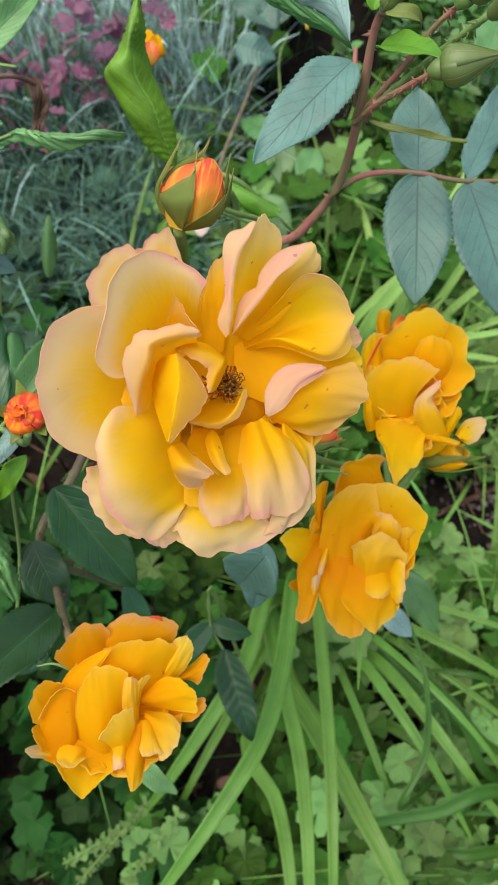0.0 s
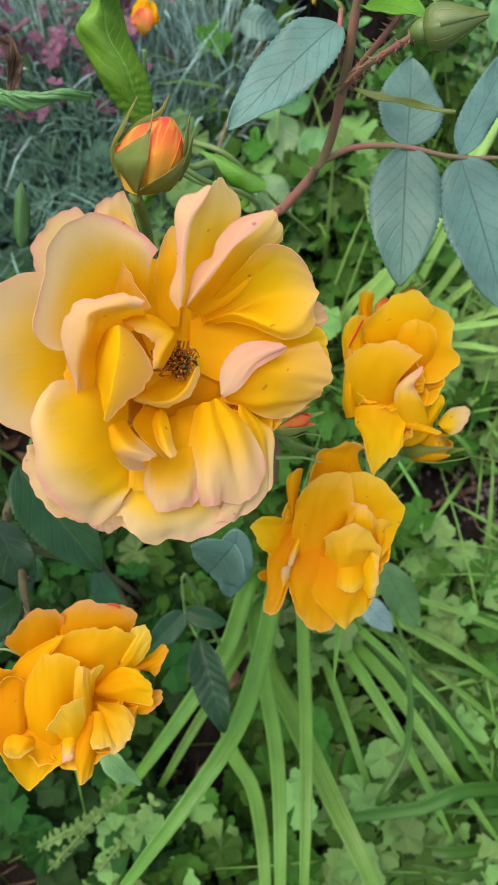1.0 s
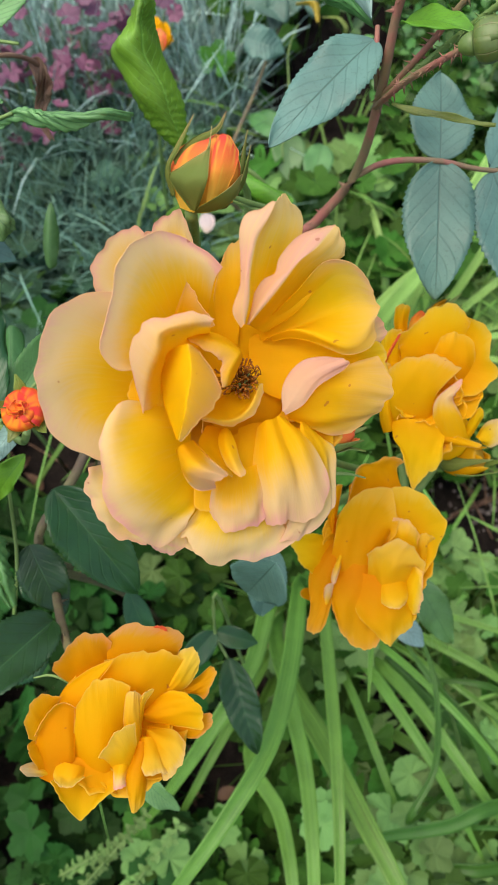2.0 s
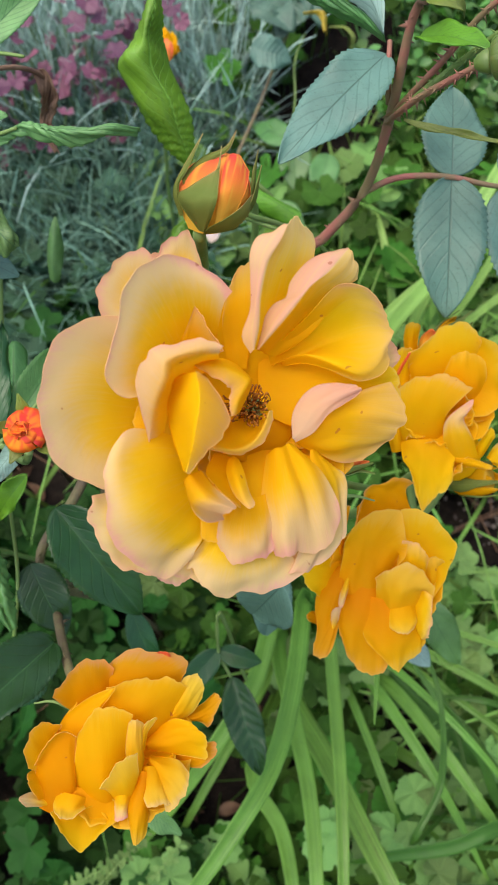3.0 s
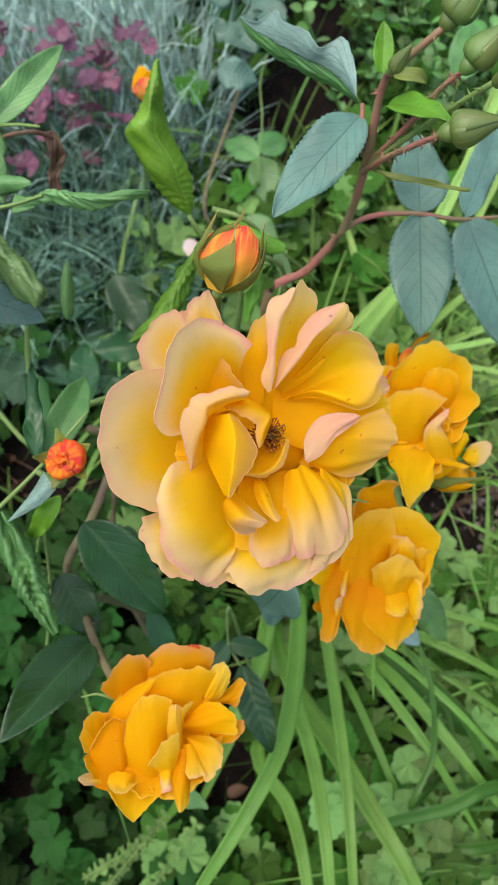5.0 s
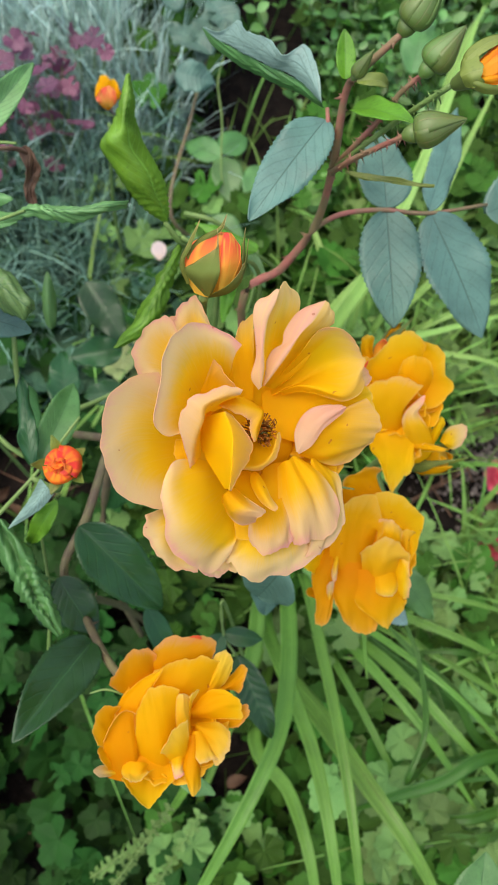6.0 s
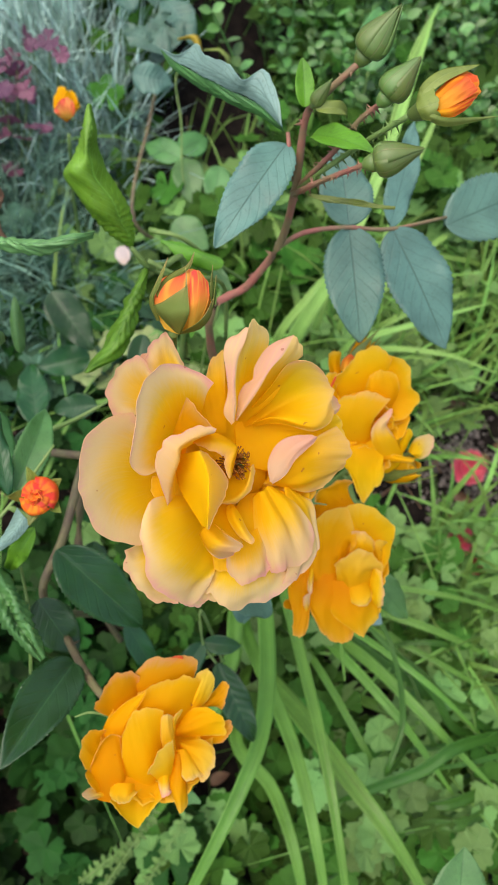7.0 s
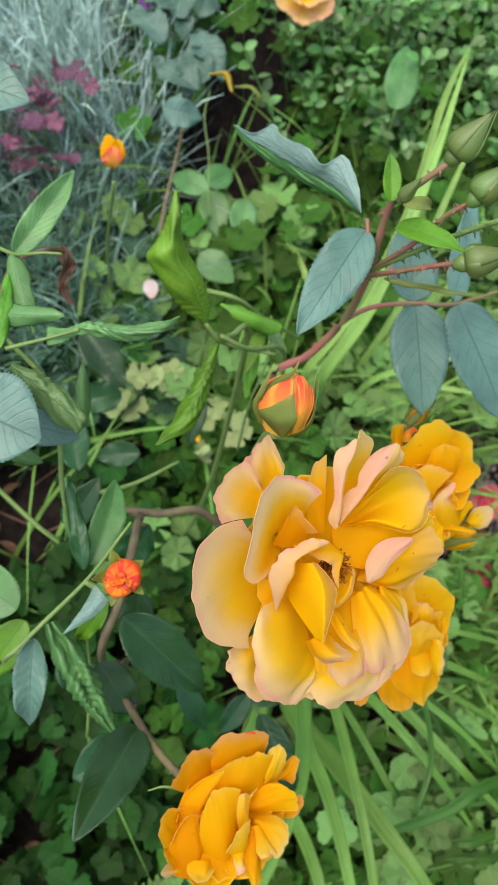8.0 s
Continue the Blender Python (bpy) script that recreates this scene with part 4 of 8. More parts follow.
# fine green grass between the plants
h = Heap()
for _ in range(2000):
    x, y = rng.uniform(-0.25, 0.55), rng.uniform(-0.2, 0.7)
    if x < 0.14 and not clumps(x, y, 8, -0.05 if y > 0.34 else 0.22, 4.0):
        continue
    if bare(x, y):
        continue
    d = rng.normal(0, 0.07, 2)
    h.blade((x, y, 0), (x + d[0], y + d[1], rng.uniform(0.05, 0.15)), rng.uniform(0.002, 0.005), rng.uniform(0.1, 0.4), 6, rng)
for _ in range(1100):
    x, y = rng.uniform(0.17, 0.52), rng.uniform(0.0, 0.62)
    if bare(x, y):
        continue
    d = rng.normal(0, 0.06, 2)
    h.blade((x, y, 0.02), (x + d[0], y + d[1], rng.uniform(0.07, 0.15)), rng.uniform(0.003, 0.007), rng.uniform(0.1, 0.4), 6, rng)
stuff("green_grass", h, GREEN_GRASS, "fine green grass between the plants", "grass")

# purple foliage
for x, y, c in ((-0.165, 0.63, 24), (-0.125, 0.69, 18), (-0.21, 0.68, 24), (-0.27, 0.61, 18), (-0.235, 0.60, 16)):
    leafy_plant("purple_plant", x, y, c, 0.055, 0.10, 0.19, 0.0125, PURPLE, "plant with wine-purple lobed leaves in grey grass", "plant", "purple plants", 0.6)


# small-leaved shrub
h = Heap()
leaf = oval(1.0, 0.62, 0.25, 6, 0.95, 0.1)
for _ in range(620):
    x, y = rng.uniform(0.10, 0.75), rng.uniform(0.62, 1.35)
    if x < 0.16 - 0.10 * noise.noise((x * 9, y * 9, 0)) or rim(x, y):
        continue
    foot = V((x, y, 0.03))
    top = foot + V((rng.normal(0, 0.05), rng.normal(-0.03, 0.05), rng.uniform(0.10, 0.24)))
    h.stalk(foot, top, 0.0012)
    c = 11
    for i in range(c):
        p = foot + (top - foot) * (0.25 + 0.75 * i / (c - 1))
        for sgn in (0, 3.14):
            h.add(leaf, p, 0.0155 * rng.uniform(0.7, 1.15), turn(i * 1.57 + sgn + rng.normal(0, 0.4), rng.normal(-0.45, 0.35), rng.normal(0, 0.3)))
stuff("small_leaved_shrub", h, BOX_LEAF, "low shrub with small oval green leaves", "shrub")

# dead leaves on the soil
h = Heap()
for _ in range(260):
    x, y = rng.uniform(-0.35, 0.45), rng.uniform(-0.25, 0.75)
    h.add(oval(1.0, 0.55, 0.5, 6, 0.9, 0.3), (x, y, ground_height(x, y) + rng.uniform(0.004, 0.02)), rng.uniform(0.012, 0.034), turn(rng.random() * 6.28, rng.normal(0, 0.3), rng.normal(0, 0.6)))
for _ in range(160):
    x, y = rng.uniform(-0.35, 0.45), rng.uniform(-0.25, 0.75)
    d = rng.normal(0, 0.04, 2)
    h.stalk((x, y, 0.012), (x + d[0], y + d[1], 0.02 + rng.uniform(0, 0.03)), 0.001)
stuff("plant_litter", h, DRY, "brown dead leaves and stalks on the soil", "litter")


# gravelly soil beside the bed
h = Heap()
stone = [(x, y, z) for z, r in ((-0.5, 0.6), (0.0, 1.0), (0.45, 0.7)) for x, y in ((r, 0), (0.3 * r, 0.9 * r), (-0.8 * r, 0.5 * r), (-0.7 * r, -0.6 * r), (0.35 * r, -0.85 * r))] + [(0, 0, 0.65)]
stone_faces = [[k * 5 + i, k * 5 + (i + 1) % 5, k * 5 + 5 + (i + 1) % 5, k * 5 + 5 + i] for k in (0, 1) for i in range(5)] + [[10 + i, 10 + (i + 1) % 5, 15] for i in range(5)]
for _ in range(1500):
    x, y = rng.normal(0.31, 0.05), rng.normal(0.22, 0.06)
    sz = rng.uniform(0.0012, 0.0045)
    h.add((V(stone) * (1, rng.uniform(0.6, 1), rng.uniform(0.5, 0.9)), stone_faces, V([(0.5, 0.5)] * 16)), (x, y, ground_height(x, y) + 0.3 * sz), sz, turn(rng.random() * 6.28, rng.normal(0, 0.4), rng.normal(0, 0.4)))
stuff("gravel", h, GRAVEL, "grey-brown gravelly soil crumbs", "gravel")


# ---- daylily clumps ----
def daylily(base, blades, label, auto=(), mat=None):
    ob = thing("daylily", base, label, "daylily", "daylily clumps")
    for i, (pts, width, twist) in enumerate(blades):
        part("blade", strap_mesh(pts, width, i, twist=twist, off=base), mat or STRAP, ob)
    for i, (yaw, reach, height, width) in enumerate(auto):
        c, s = math.cos(radians(yaw)), math.sin(radians(yaw))
        b = V(base)
        pts = [b + V((c * 0.01, s * 0.01, 0)), b + V((c * reach * 0.3, s * reach * 0.3, height * 0.75)), b + V((c * reach * 0.65, s * reach * 0.65, height)), b + V((c * reach, s * reach, height * 0.72))]
        part("blade", strap_mesh(pts, width, 50 + i, twist=(i % 3 - 1) * 18, off=base), mat or STRAP, ob)
    return ob


daylily((0.045, 0.13, 0.0), [
    ([(0.04, 0.13, 0.0), (0.0307, 0.1124, 0.18), (0.0202, 0.0501, 0.25), (0.0057, 0.0, 0.28), (-0.0184, -0.0389, 0.29), (-0.0519, -0.0832, 0.28), (-0.0896, -0.1325, 0.24)], 0.0145, 8),
    ([(0.04, 0.12, 0.0), (0.0128, 0.0824, 0.14), (0.0212, 0.0265, 0.2), (0.0302, -0.0288, 0.23), (0.0322, -0.0931, 0.24), (0.0324, -0.1742, 0.2)], 0.0132, -10),
    ([(0.05, 0.13, 0.0), (0.0477, 0.1158, 0.16), (0.0478, 0.0408, 0.22), (0.0476, -0.0312, 0.25), (0.0463, -0.0915, 0.25), (0.0454, -0.1683, 0.22)], 0.0106, 5),
    ([(0.05, 0.12, 0.0), (0.022, 0.0522, 0.12), (0.0441, -0.0009, 0.18), (0.0672, -0.0498, 0.21), (0.0909, -0.097, 0.22), (0.1248, -0.1777, 0.19)], 0.0185, 12),
    ([(0.04, 0.10, 0.0), (-0.0075, -0.0055, 0.08), (0.0149, -0.0554, 0.12), (0.0238, -0.1103, 0.14), (0.0254, -0.1859, 0.1)], 0.0141, -8),
    ([(0.05, 0.12, 0.0), (0.013, 0.107, 0.16), (-0.0054, 0.0507, 0.2), (-0.0302, 0.0114, 0.2), (-0.065, -0.0352, 0.17), (-0.0962, -0.0707, 0.12)], 0.0150, 6),
    ([(0.06, 0.13, 0.0), (0.0746, 0.084, 0.08), (0.111, 0.0422, 0.12), (0.1403, -0.002, 0.14), (0.1708, -0.0471, 0.14), (0.2159, -0.0997, 0.1)], 0.0123, 10),
    ([(0.06, 0.10, 0.0), (0.0788, 0.0994, 0.25), (0.0624, 0.0556, 0.33), (0.0566, 0.0198, 0.345)], 0.0040, 0),
    ([(0.06, 0.10, 0.0), (0.0538, 0.0175, 0.05), (0.0888, -0.02, 0.08), (0.1318, -0.059, 0.09), (0.1904, -0.1053, 0.06)], 0.0132, 6),
    ([(0.06, 0.10, 0.0), (0.0745, 0.0222, 0.05), (0.119, -0.0022, 0.08), (0.1621, -0.0335, 0.09), (0.2135, -0.0711, 0.06)], 0.0123, -6),
], "daylily clump of long strap-shaped green blades", [(-60, 0.26, 0.14, 0.011), (-30, 0.24, 0.12, 0.010), (-120, 0.26, 0.10, 0.011), (-48, 0.25, 0.16, 0.007), (-72, 0.27, 0.12, 0.008), (-20, 0.24, 0.15, 0.006), (-38, 0.28, 0.11, 0.007)])

daylily((0.32, -0.06, 0.0), [
    ([(0.32, -0.06, 0.0), (0.182, -0.0457, 0.15), (0.1351, -0.0587, 0.16), (0.0901, -0.0669, 0.15), (0.063, -0.0759, 0.12)], 0.0132, 8),
    ([(0.33, -0.08, 0.0), (0.1907, -0.0935, 0.1), (0.1472, -0.0937, 0.11), (0.1005, -0.0867, 0.1)], 0.0123, 4),
    ([(0.33, -0.08, 0.0), (0.1859, -0.1097, 0.11), (0.1415, -0.1074, 0.11), (0.0908, -0.1194, 0.09)], 0.0114, -4),
    ([(0.31, -0.02, 0.0), (0.1968, -0.0418, 0.1), (0.1629, 0.002, 0.14), (0.132, 0.0399, 0.155), (0.1129, 0.0711, 0.15)], 0.0088, 10),
    ([(0.31, -0.04, 0.0), (0.1965, -0.02, 0.11), (0.158, 0.0192, 0.13), (0.1261, 0.0557, 0.12)], 0.0075, -6),
    ([(0.32, 0.0, 0.0), (0.2056, 0.0332, 0.1), (0.1649, 0.0423, 0.11), (0.1207, 0.0439, 0.09)], 0.0062, 6),
    ([(0.20, -0.02, 0.0), (0.1052, -0.0556, 0.17), (0.1222, -0.0169, 0.19), (0.1216, 0.0368, 0.21), (0.112, 0.0845, 0.2)], 0.0055, 10),
    ([(0.18, 0.0, 0.0), (0.1651, -0.05, 0.1), (0.1544, 0.0064, 0.12), (0.1422, 0.051, 0.12)], 0.0044, 0),
    ([(0.03, 0.14, 0.0), (0.0556, 0.1006, 0.07), (0.1006, 0.0576, 0.1), (0.1499, 0.0111, 0.1), (0.2029, -0.0387, 0.08), (0.245, -0.0767, 0.05)], 0.0220, 8),
], "daylily clump of arching dark green blades, shade between them put into the colour", mat=STRAP_SHADED, auto=[(200, 0.22, 0.07, 0.014), (215, 0.25, 0.06, 0.014), (185, 0.28, 0.05, 0.012), (160, 0.18, 0.05, 0.012), (192, 0.26, 0.06, 0.014), (176, 0.24, 0.10, 0.008), (207, 0.27, 0.09, 0.008), (222, 0.22, 0.11, 0.007), (168, 0.26, 0.08, 0.008), (197, 0.30, 0.09, 0.007), (150, 0.20, 0.10, 0.007), (182, 0.20, 0.12, 0.007), (212, 0.30, 0.07, 0.009)])

daylily((0.14, 0.36, 0.0), [
    ([(0.13, 0.34, 0.02), (0.1, 0.3309, 0.16), (0.1418, 0.366, 0.24), (0.1958, 0.4469, 0.29), (0.2668, 0.5791, 0.31)], 0.0150, 10),
    ([(0.14, 0.36, 0.02), (0.1446, 0.3843, 0.14), (0.1996, 0.4604, 0.24), (0.2436, 0.5496, 0.28), (0.2925, 0.6227, 0.27)], 0.0106, -14),
    ([(0.14, 0.36, 0.02), (0.1901, 0.3928, 0.16), (0.2402, 0.4701, 0.22), (0.3049, 0.5669, 0.24)], 0.0088, 8),
    ([(0.14, 0.34, 0.02), (0.0898, 0.3415, 0.14), (0.1164, 0.362, 0.19), (0.161, 0.3989, 0.2)], 0.0097, 8),
    ([(0.15, 0.33, 0.02), (0.1677, 0.3483, 0.1), (0.2313, 0.3462, 0.14), (0.3246, 0.364, 0.13)], 0.0079, 8),
    ([(0.15, 0.33, 0.02), (0.1811, 0.3443, 0.09), (0.2507, 0.3162, 0.13), (0.333, 0.2953, 0.09)], 0.0070, 8),
], "daylily clump of pale green blades behind the roses", mat=STRAP_LIGHT, auto=[(10, 0.22, 0.11, 0.009), (-20, 0.2, 0.10, 0.009), (30, 0.25, 0.13, 0.009), (60, 0.2, 0.15, 0.009), (100, 0.2, 0.12, 0.009), (-45, 0.16, 0.09, 0.008)])


# ---- the great rose ----
ROSES = "roses of the bush"
base = (-0.03, 0.17, 0.0)
rose = thing("rose", base, "large apricot-yellow rose in full bloom with pink rims, and one bud", "rose", ROSES)
b = Bloom(flower(rose, base, (-0.006, 0.093, 0.585), (1.0, -0.0029, -0.001), (0.003, 0.9467, 0.322), "wide open apricot-yellow bloom with pale pink rims"), PETAL, 100)
heart = (-0.0, 0.23, -0.0)
b.whorl(heart, 7, 2.1, -1.0, 1.3, 2.4, 0.2, PETAL_HEART)
b.whorl(heart, 9, 3.2, -1.1, 1.7, 3.2, 0.4, PETAL_HEART)
# golden floor of the cup
b.sheet([[(0.18, 1.7, -0.5), (1.82, 1.53, -0.5), (3, 1.38, -0.45), (3.96, 1.57, -0.85)], [(0.18, 0.81, -0.6), (1.83, 0.67, -0.6), (3.18, 0.68, -0.7), (4.11, 0.85, -1)], [(0.26, 0.21, -0.6), (1.54, -0.23, -0.7), (3.06, 0.08, -0.9), (4.17, 0.24, -1)]], mat=PETAL_HEART)
b.sheet([[(-0.8, -1.24, 0.2), (-1.19, -2.19, 0.7), (-1.24, -3.15, 0.8)], [(-0.52, -1.24, 0.2), (-0.69, -2.31, 0.8), (-0.62, -3.14, 0.8)], [(-0.09, -1.1, 0.1), (-0.14, -2.32, 0.7), (-0.06, -3.14, 0.8)]], mat=PETAL_HEART)
b.sheet([[(-0.09, -0.96, -0), (-0.22, -1.92, 0.5), (-0.21, -2.74, 0.7)], [(0.34, -0.81, -0.1), (0.35, -1.94, 0.3), (0.42, -2.92, 0.4)], [(0.78, -0.82, -0.2), (0.78, -1.94, 0.2), (0.93, -2.94, 0.2)]], mat=PETAL_HEART)
b.sheet([[(-1.46, 0.33, 0.2), (-2.11, 0.32, 0.8), (-2.9, 0.31, 1.1)], [(-1.46, -0.39, 0.2), (-2.09, -0.52, 0.9), (-2.87, -0.52, 1.2)], [(-1.38, -1.1, 0.2), (-2, -1.2, 1), (-2.71, -1.32, 1.3)]], mat=PETAL_HEART)
b.sheet([[(-0.88, 0.36, -0.9), (-1.56, 2.22, 0.1), (-1.4, 3.04, 0.4)], [(-0.5, 0.36, -0.95), (-0.77, 2.39, -0.1), (-0.76, 3.08, 0.2)], [(0.03, 0.44, -1), (0.03, 2.41, -0.2), (-0.12, 3.66, 0.2)], [(0.64, 0.52, -1.05), (0.91, 2.28, -0.3), (1.34, 3.27, -0)]], mat=PETAL_HEART)
# outer ring
b.sheet([[(-2.2, 1.05, 0.1), (-2.28, 0.33, 0), (-2.4, -0.54, 0.1)], [(-2.81, 1.84, 0.9), (-3.39, 1.68, 1.1), (-3.89, 0.98, 1.3), (-4.02, 0.3, 1.3), (-3.9, -0.52, 1.2), (-3.28, -1.36, 0.8)], [(-3.12, 2.43, 1.5), (-3.82, 2.4, 1.7), (-4.43, 2, 1.9), (-4.86, 1.33, 2), (-5.09, 0.53, 2.05), (-5.01, -0.05, 2), (-4.9, -0.67, 1.8), (-4.56, -1.32, 1.5), (-4.02, -1.75, 1.2), (-3.39, -1.88, 0.9)]], mat=PETAL_OUTER, across=False, ruf=0.02)
b.sheet([[(-2.01, 2.23, -0), (-1.86, 2.52, -0)], [(-3.14, 2.37, 0.6), (-3.27, 2.92, 0.7), (-3.13, 3.47, 0.75), (-2.71, 3.63, 0.7), (-2.3, 3.36, 0.6)], [(-3.75, 2.29, 0.6), (-3.93, 2.83, 0.8), (-3.8, 3.37, 0.9), (-3.51, 3.91, 1), (-2.95, 4.22, 1), (-2.55, 4.08, 0.9), (-2.33, 3.63, 0.7)]], mat=PETAL_OUTER, across=False, ruf=0.02)
b.sheet([[(-1.9, 2.86, -0.3), (-1.45, 2.86, -0.3)], [(-2.3, 3.6, 0.1), (-2.16, 3.96, 0.1), (-1.88, 4.28, 0), (-1.59, 4.15, -0.1), (-1.33, 3.66, -0.2)], [(-2.55, 3.87, 0.2), (-2.51, 4.14, 0.3), (-2.29, 4.6, 0.2), (-1.96, 4.98, 0), (-1.67, 4.96, -0.1), (-1.46, 4.47, -0.2), (-1.24, 3.93, -0.3)]], mat=PETAL_OUTER, across=False, ruf=0.02)
b.sheet([[(-2.73, -1.57, -0.2), (-3.67, -1.91, 0.2), (-4.17, -2.04, 0.35)], [(-2.65, -1.86, -0.2), (-3.5, -2.54, 0.3), (-4.12, -2.67, 0.4)], [(-2.59, -2.16, -0.3), (-3.37, -3.12, 0.2), (-3.81, -3.46, 0.3)], [(-2.44, -2.46, -0.3), (-2.97, -3.58, -0), (-3.16, -3.96, 0.1)], [(-2.29, -2.75, -0.3), (-2.55, -3.74, -0.1), (-2.6, -4.19, -0)]], mat=PETAL_OUTER)
b.sheet([[(-2.14, -2.75, -0.3), (-2.4, -3.74, -0.1), (-2.51, -4.17, -0.1)], [(-1.92, -2.74, -0.3), (-2.04, -3.8, -0.1), (-2.01, -4.4, -0.2)], [(-1.7, -2.74, -0.3), (-1.6, -3.73, -0.1), (-1.44, -4.16, -0.1)]], mat=PETAL_OUTER)
b.sheet([[(2.46, 1.6, -1), (3.28, 1.9, -0.9), (3.79, 2.27, -0.6)], [(2.46, 1.37, -1), (3.36, 1.6, -0.9), (4.04, 1.78, -0.7)], [(2.46, 1.14, -1), (3.38, 1.33, -1), (3.84, 1.42, -0.9)]], mat=PETAL_OUTER)
b.sheet([[(1.59, -0.78, -0.3), (1.5, -2.38, 0.1), (1.22, -3.53, 0.1), (0.94, -4.14, 0.1)], [(1.64, -0.78, -0.3), (1.94, -2.1, 0), (1.95, -3.12, -0.1), (1.61, -3.96, -0.1)], [(1.7, -0.79, -0.4), (2.26, -1.84, -0.3), (2.39, -2.87, -0.4), (2.2, -3.55, -0.4)], [(1.77, -0.82, -0.5), (2.27, -1.41, -0.5), (2.52, -2.01, -0.6), (2.53, -2.9, -0.6)], [(1.83, -0.88, -0.6), (2.29, -1.27, -0.7), (2.54, -1.55, -0.8), (2.59, -2.1, -0.8)]], mat=PETAL_OUTER)
b.sheet([[(-0.78, -2.64, 0.4), (-1.41, -3.43, 0.4), (-1.69, -3.87, 0.3)], [(-0.64, -2.64, 0.4), (-1.19, -3.48, 0.5), (-1.44, -3.95, 0.4)], [(-0.49, -2.63, 0.5), (-0.9, -3.6, 0.6), (-1.17, -4.31, 0.4)], [(-0.28, -2.63, 0.5), (-0.49, -3.75, 0.5), (-0.64, -4.63, 0.2)], [(0.07, -2.64, 0.4), (0.08, -3.76, 0.4), (-0.04, -4.57, 0.1)], [(0.35, -2.65, 0.3), (0.64, -3.73, 0.2), (0.62, -4.48, -0)], [(0.57, -2.66, 0.2), (1.08, -3.53, 0.1), (1.56, -4.05, -0.1)]], mat=PETAL_OUTER)
b.sheet([[(0.49, -0.97, -0.3), (0.43, -2.69, 0), (0.58, -3.91, -0)], [(1.08, -0.82, -0.4), (1.23, -2.42, -0.2), (1.23, -3.8, -0.2)], [(1.69, -0.97, -0.6), (2, -2.43, -0.4), (2.01, -3.46, -0.4)]], mat=PETAL_OUTER)
b.sheet([[(-1.55, -2.58, -0.2), (-2.11, -3.59, -0.1), (-2.19, -4.11, -0.15)], [(-1.25, -2.58, -0.2), (-1.53, -3.73, -0.1), (-1.6, -4.23, -0.1)], [(-0.82, -2.58, -0.2), (-0.94, -3.85, -0), (-0.97, -4.31, 0)]], mat=PETAL_OUTER)
b.sheet([[(-1.6, 1.38, -0.4), (-2.59, 2.44, 0), (-3.66, 3.21, 0.2)], [(-1.48, 1.61, -0.4), (-2.32, 2.97, -0.1), (-3.08, 4, 0.25)], [(-1.37, 1.77, -0.5), (-1.9, 3.15, -0.3), (-2.4, 4.42, -0.1)], [(-1.22, 1.84, -0.5), (-1.46, 3.17, -0.4), (-1.77, 4.59, -0.4)]], mat=PETAL_OUTER)
# upper petals
b.sheet([[(-0.63, 1.39, -0.4), (-0.12, 1.39, -0.4)], [(-0.76, 2.51, 0.1), (-0.47, 2.93, 0.2), (0.03, 3.08, 0.2)], [(-0.66, 3.06, 0.3), (-0.51, 3.53, 0.5), (-0.31, 3.89, 0.5), (0.1, 4.15, 0.6)]], across=False, ruf=0.02)
b.sheet([[(-0.01, 1.62, 0.9), (-0.23, 2.04, 1.1), (-0.01, 2.69, 1.4), (0.02, 3.38, 1.7), (-0.01, 3.84, 1.9), (0.12, 4.23, 1.95), (0.44, 4.44, 1.9)], [(0.1, 1.71, 1), (0.19, 2.22, 1.3), (0.22, 2.91, 1.7), (0.39, 3.59, 2), (0.7, 4.09, 2.1), (0.91, 4.62, 1.95)], [(0.25, 1.78, 0.2), (0.46, 2.49, 0.3), (0.67, 3.16, 0.6), (0.87, 3.81, 0.9), (1.09, 4.42, 1.3), (1.11, 4.83, 1.7)], [(0.47, 1.8, -0), (0.9, 2.52, 0.1), (1.28, 3.21, 0.3), (1.51, 3.85, 0.7), (1.6, 4.3, 1.2), (1.45, 4.62, 1.6)]], mat=PETAL_OUTER, lip=-1)
b.sheet([[(0.14, 1.74, 0.7), (0.27, 2.34, 0.9), (0.53, 2.79, 1), (0.87, 2.97, 1.1), (1, 3.41, 1.2), (1.48, 3.96, 1.2), (2.2, 4.29, 1.05)], [(0.21, 1.73, 0.8), (0.67, 2.25, 1.1), (1.07, 2.71, 1.3), (1.47, 3.17, 1.4), (1.9, 3.55, 1.4), (2.22, 3.94, 1.3), (2.43, 4.22, 1.1)], [(0.4, 1.72, 0.1), (0.97, 2.29, 0.2), (1.46, 2.77, 0.4), (1.87, 3.17, 0.6), (2.27, 3.42, 0.8), (2.56, 3.68, 0.9), (2.63, 3.96, 1)], [(0.62, 1.67, -0.2), (1.35, 2.11, -0.1), (1.77, 2.52, 0.1), (2.18, 3.08, 0.3), (2.44, 3.36, 0.5), (2.64, 3.52, 0.6), (2.76, 3.61, 0.7)]], mat=PETAL_OUTER, lip=-1)
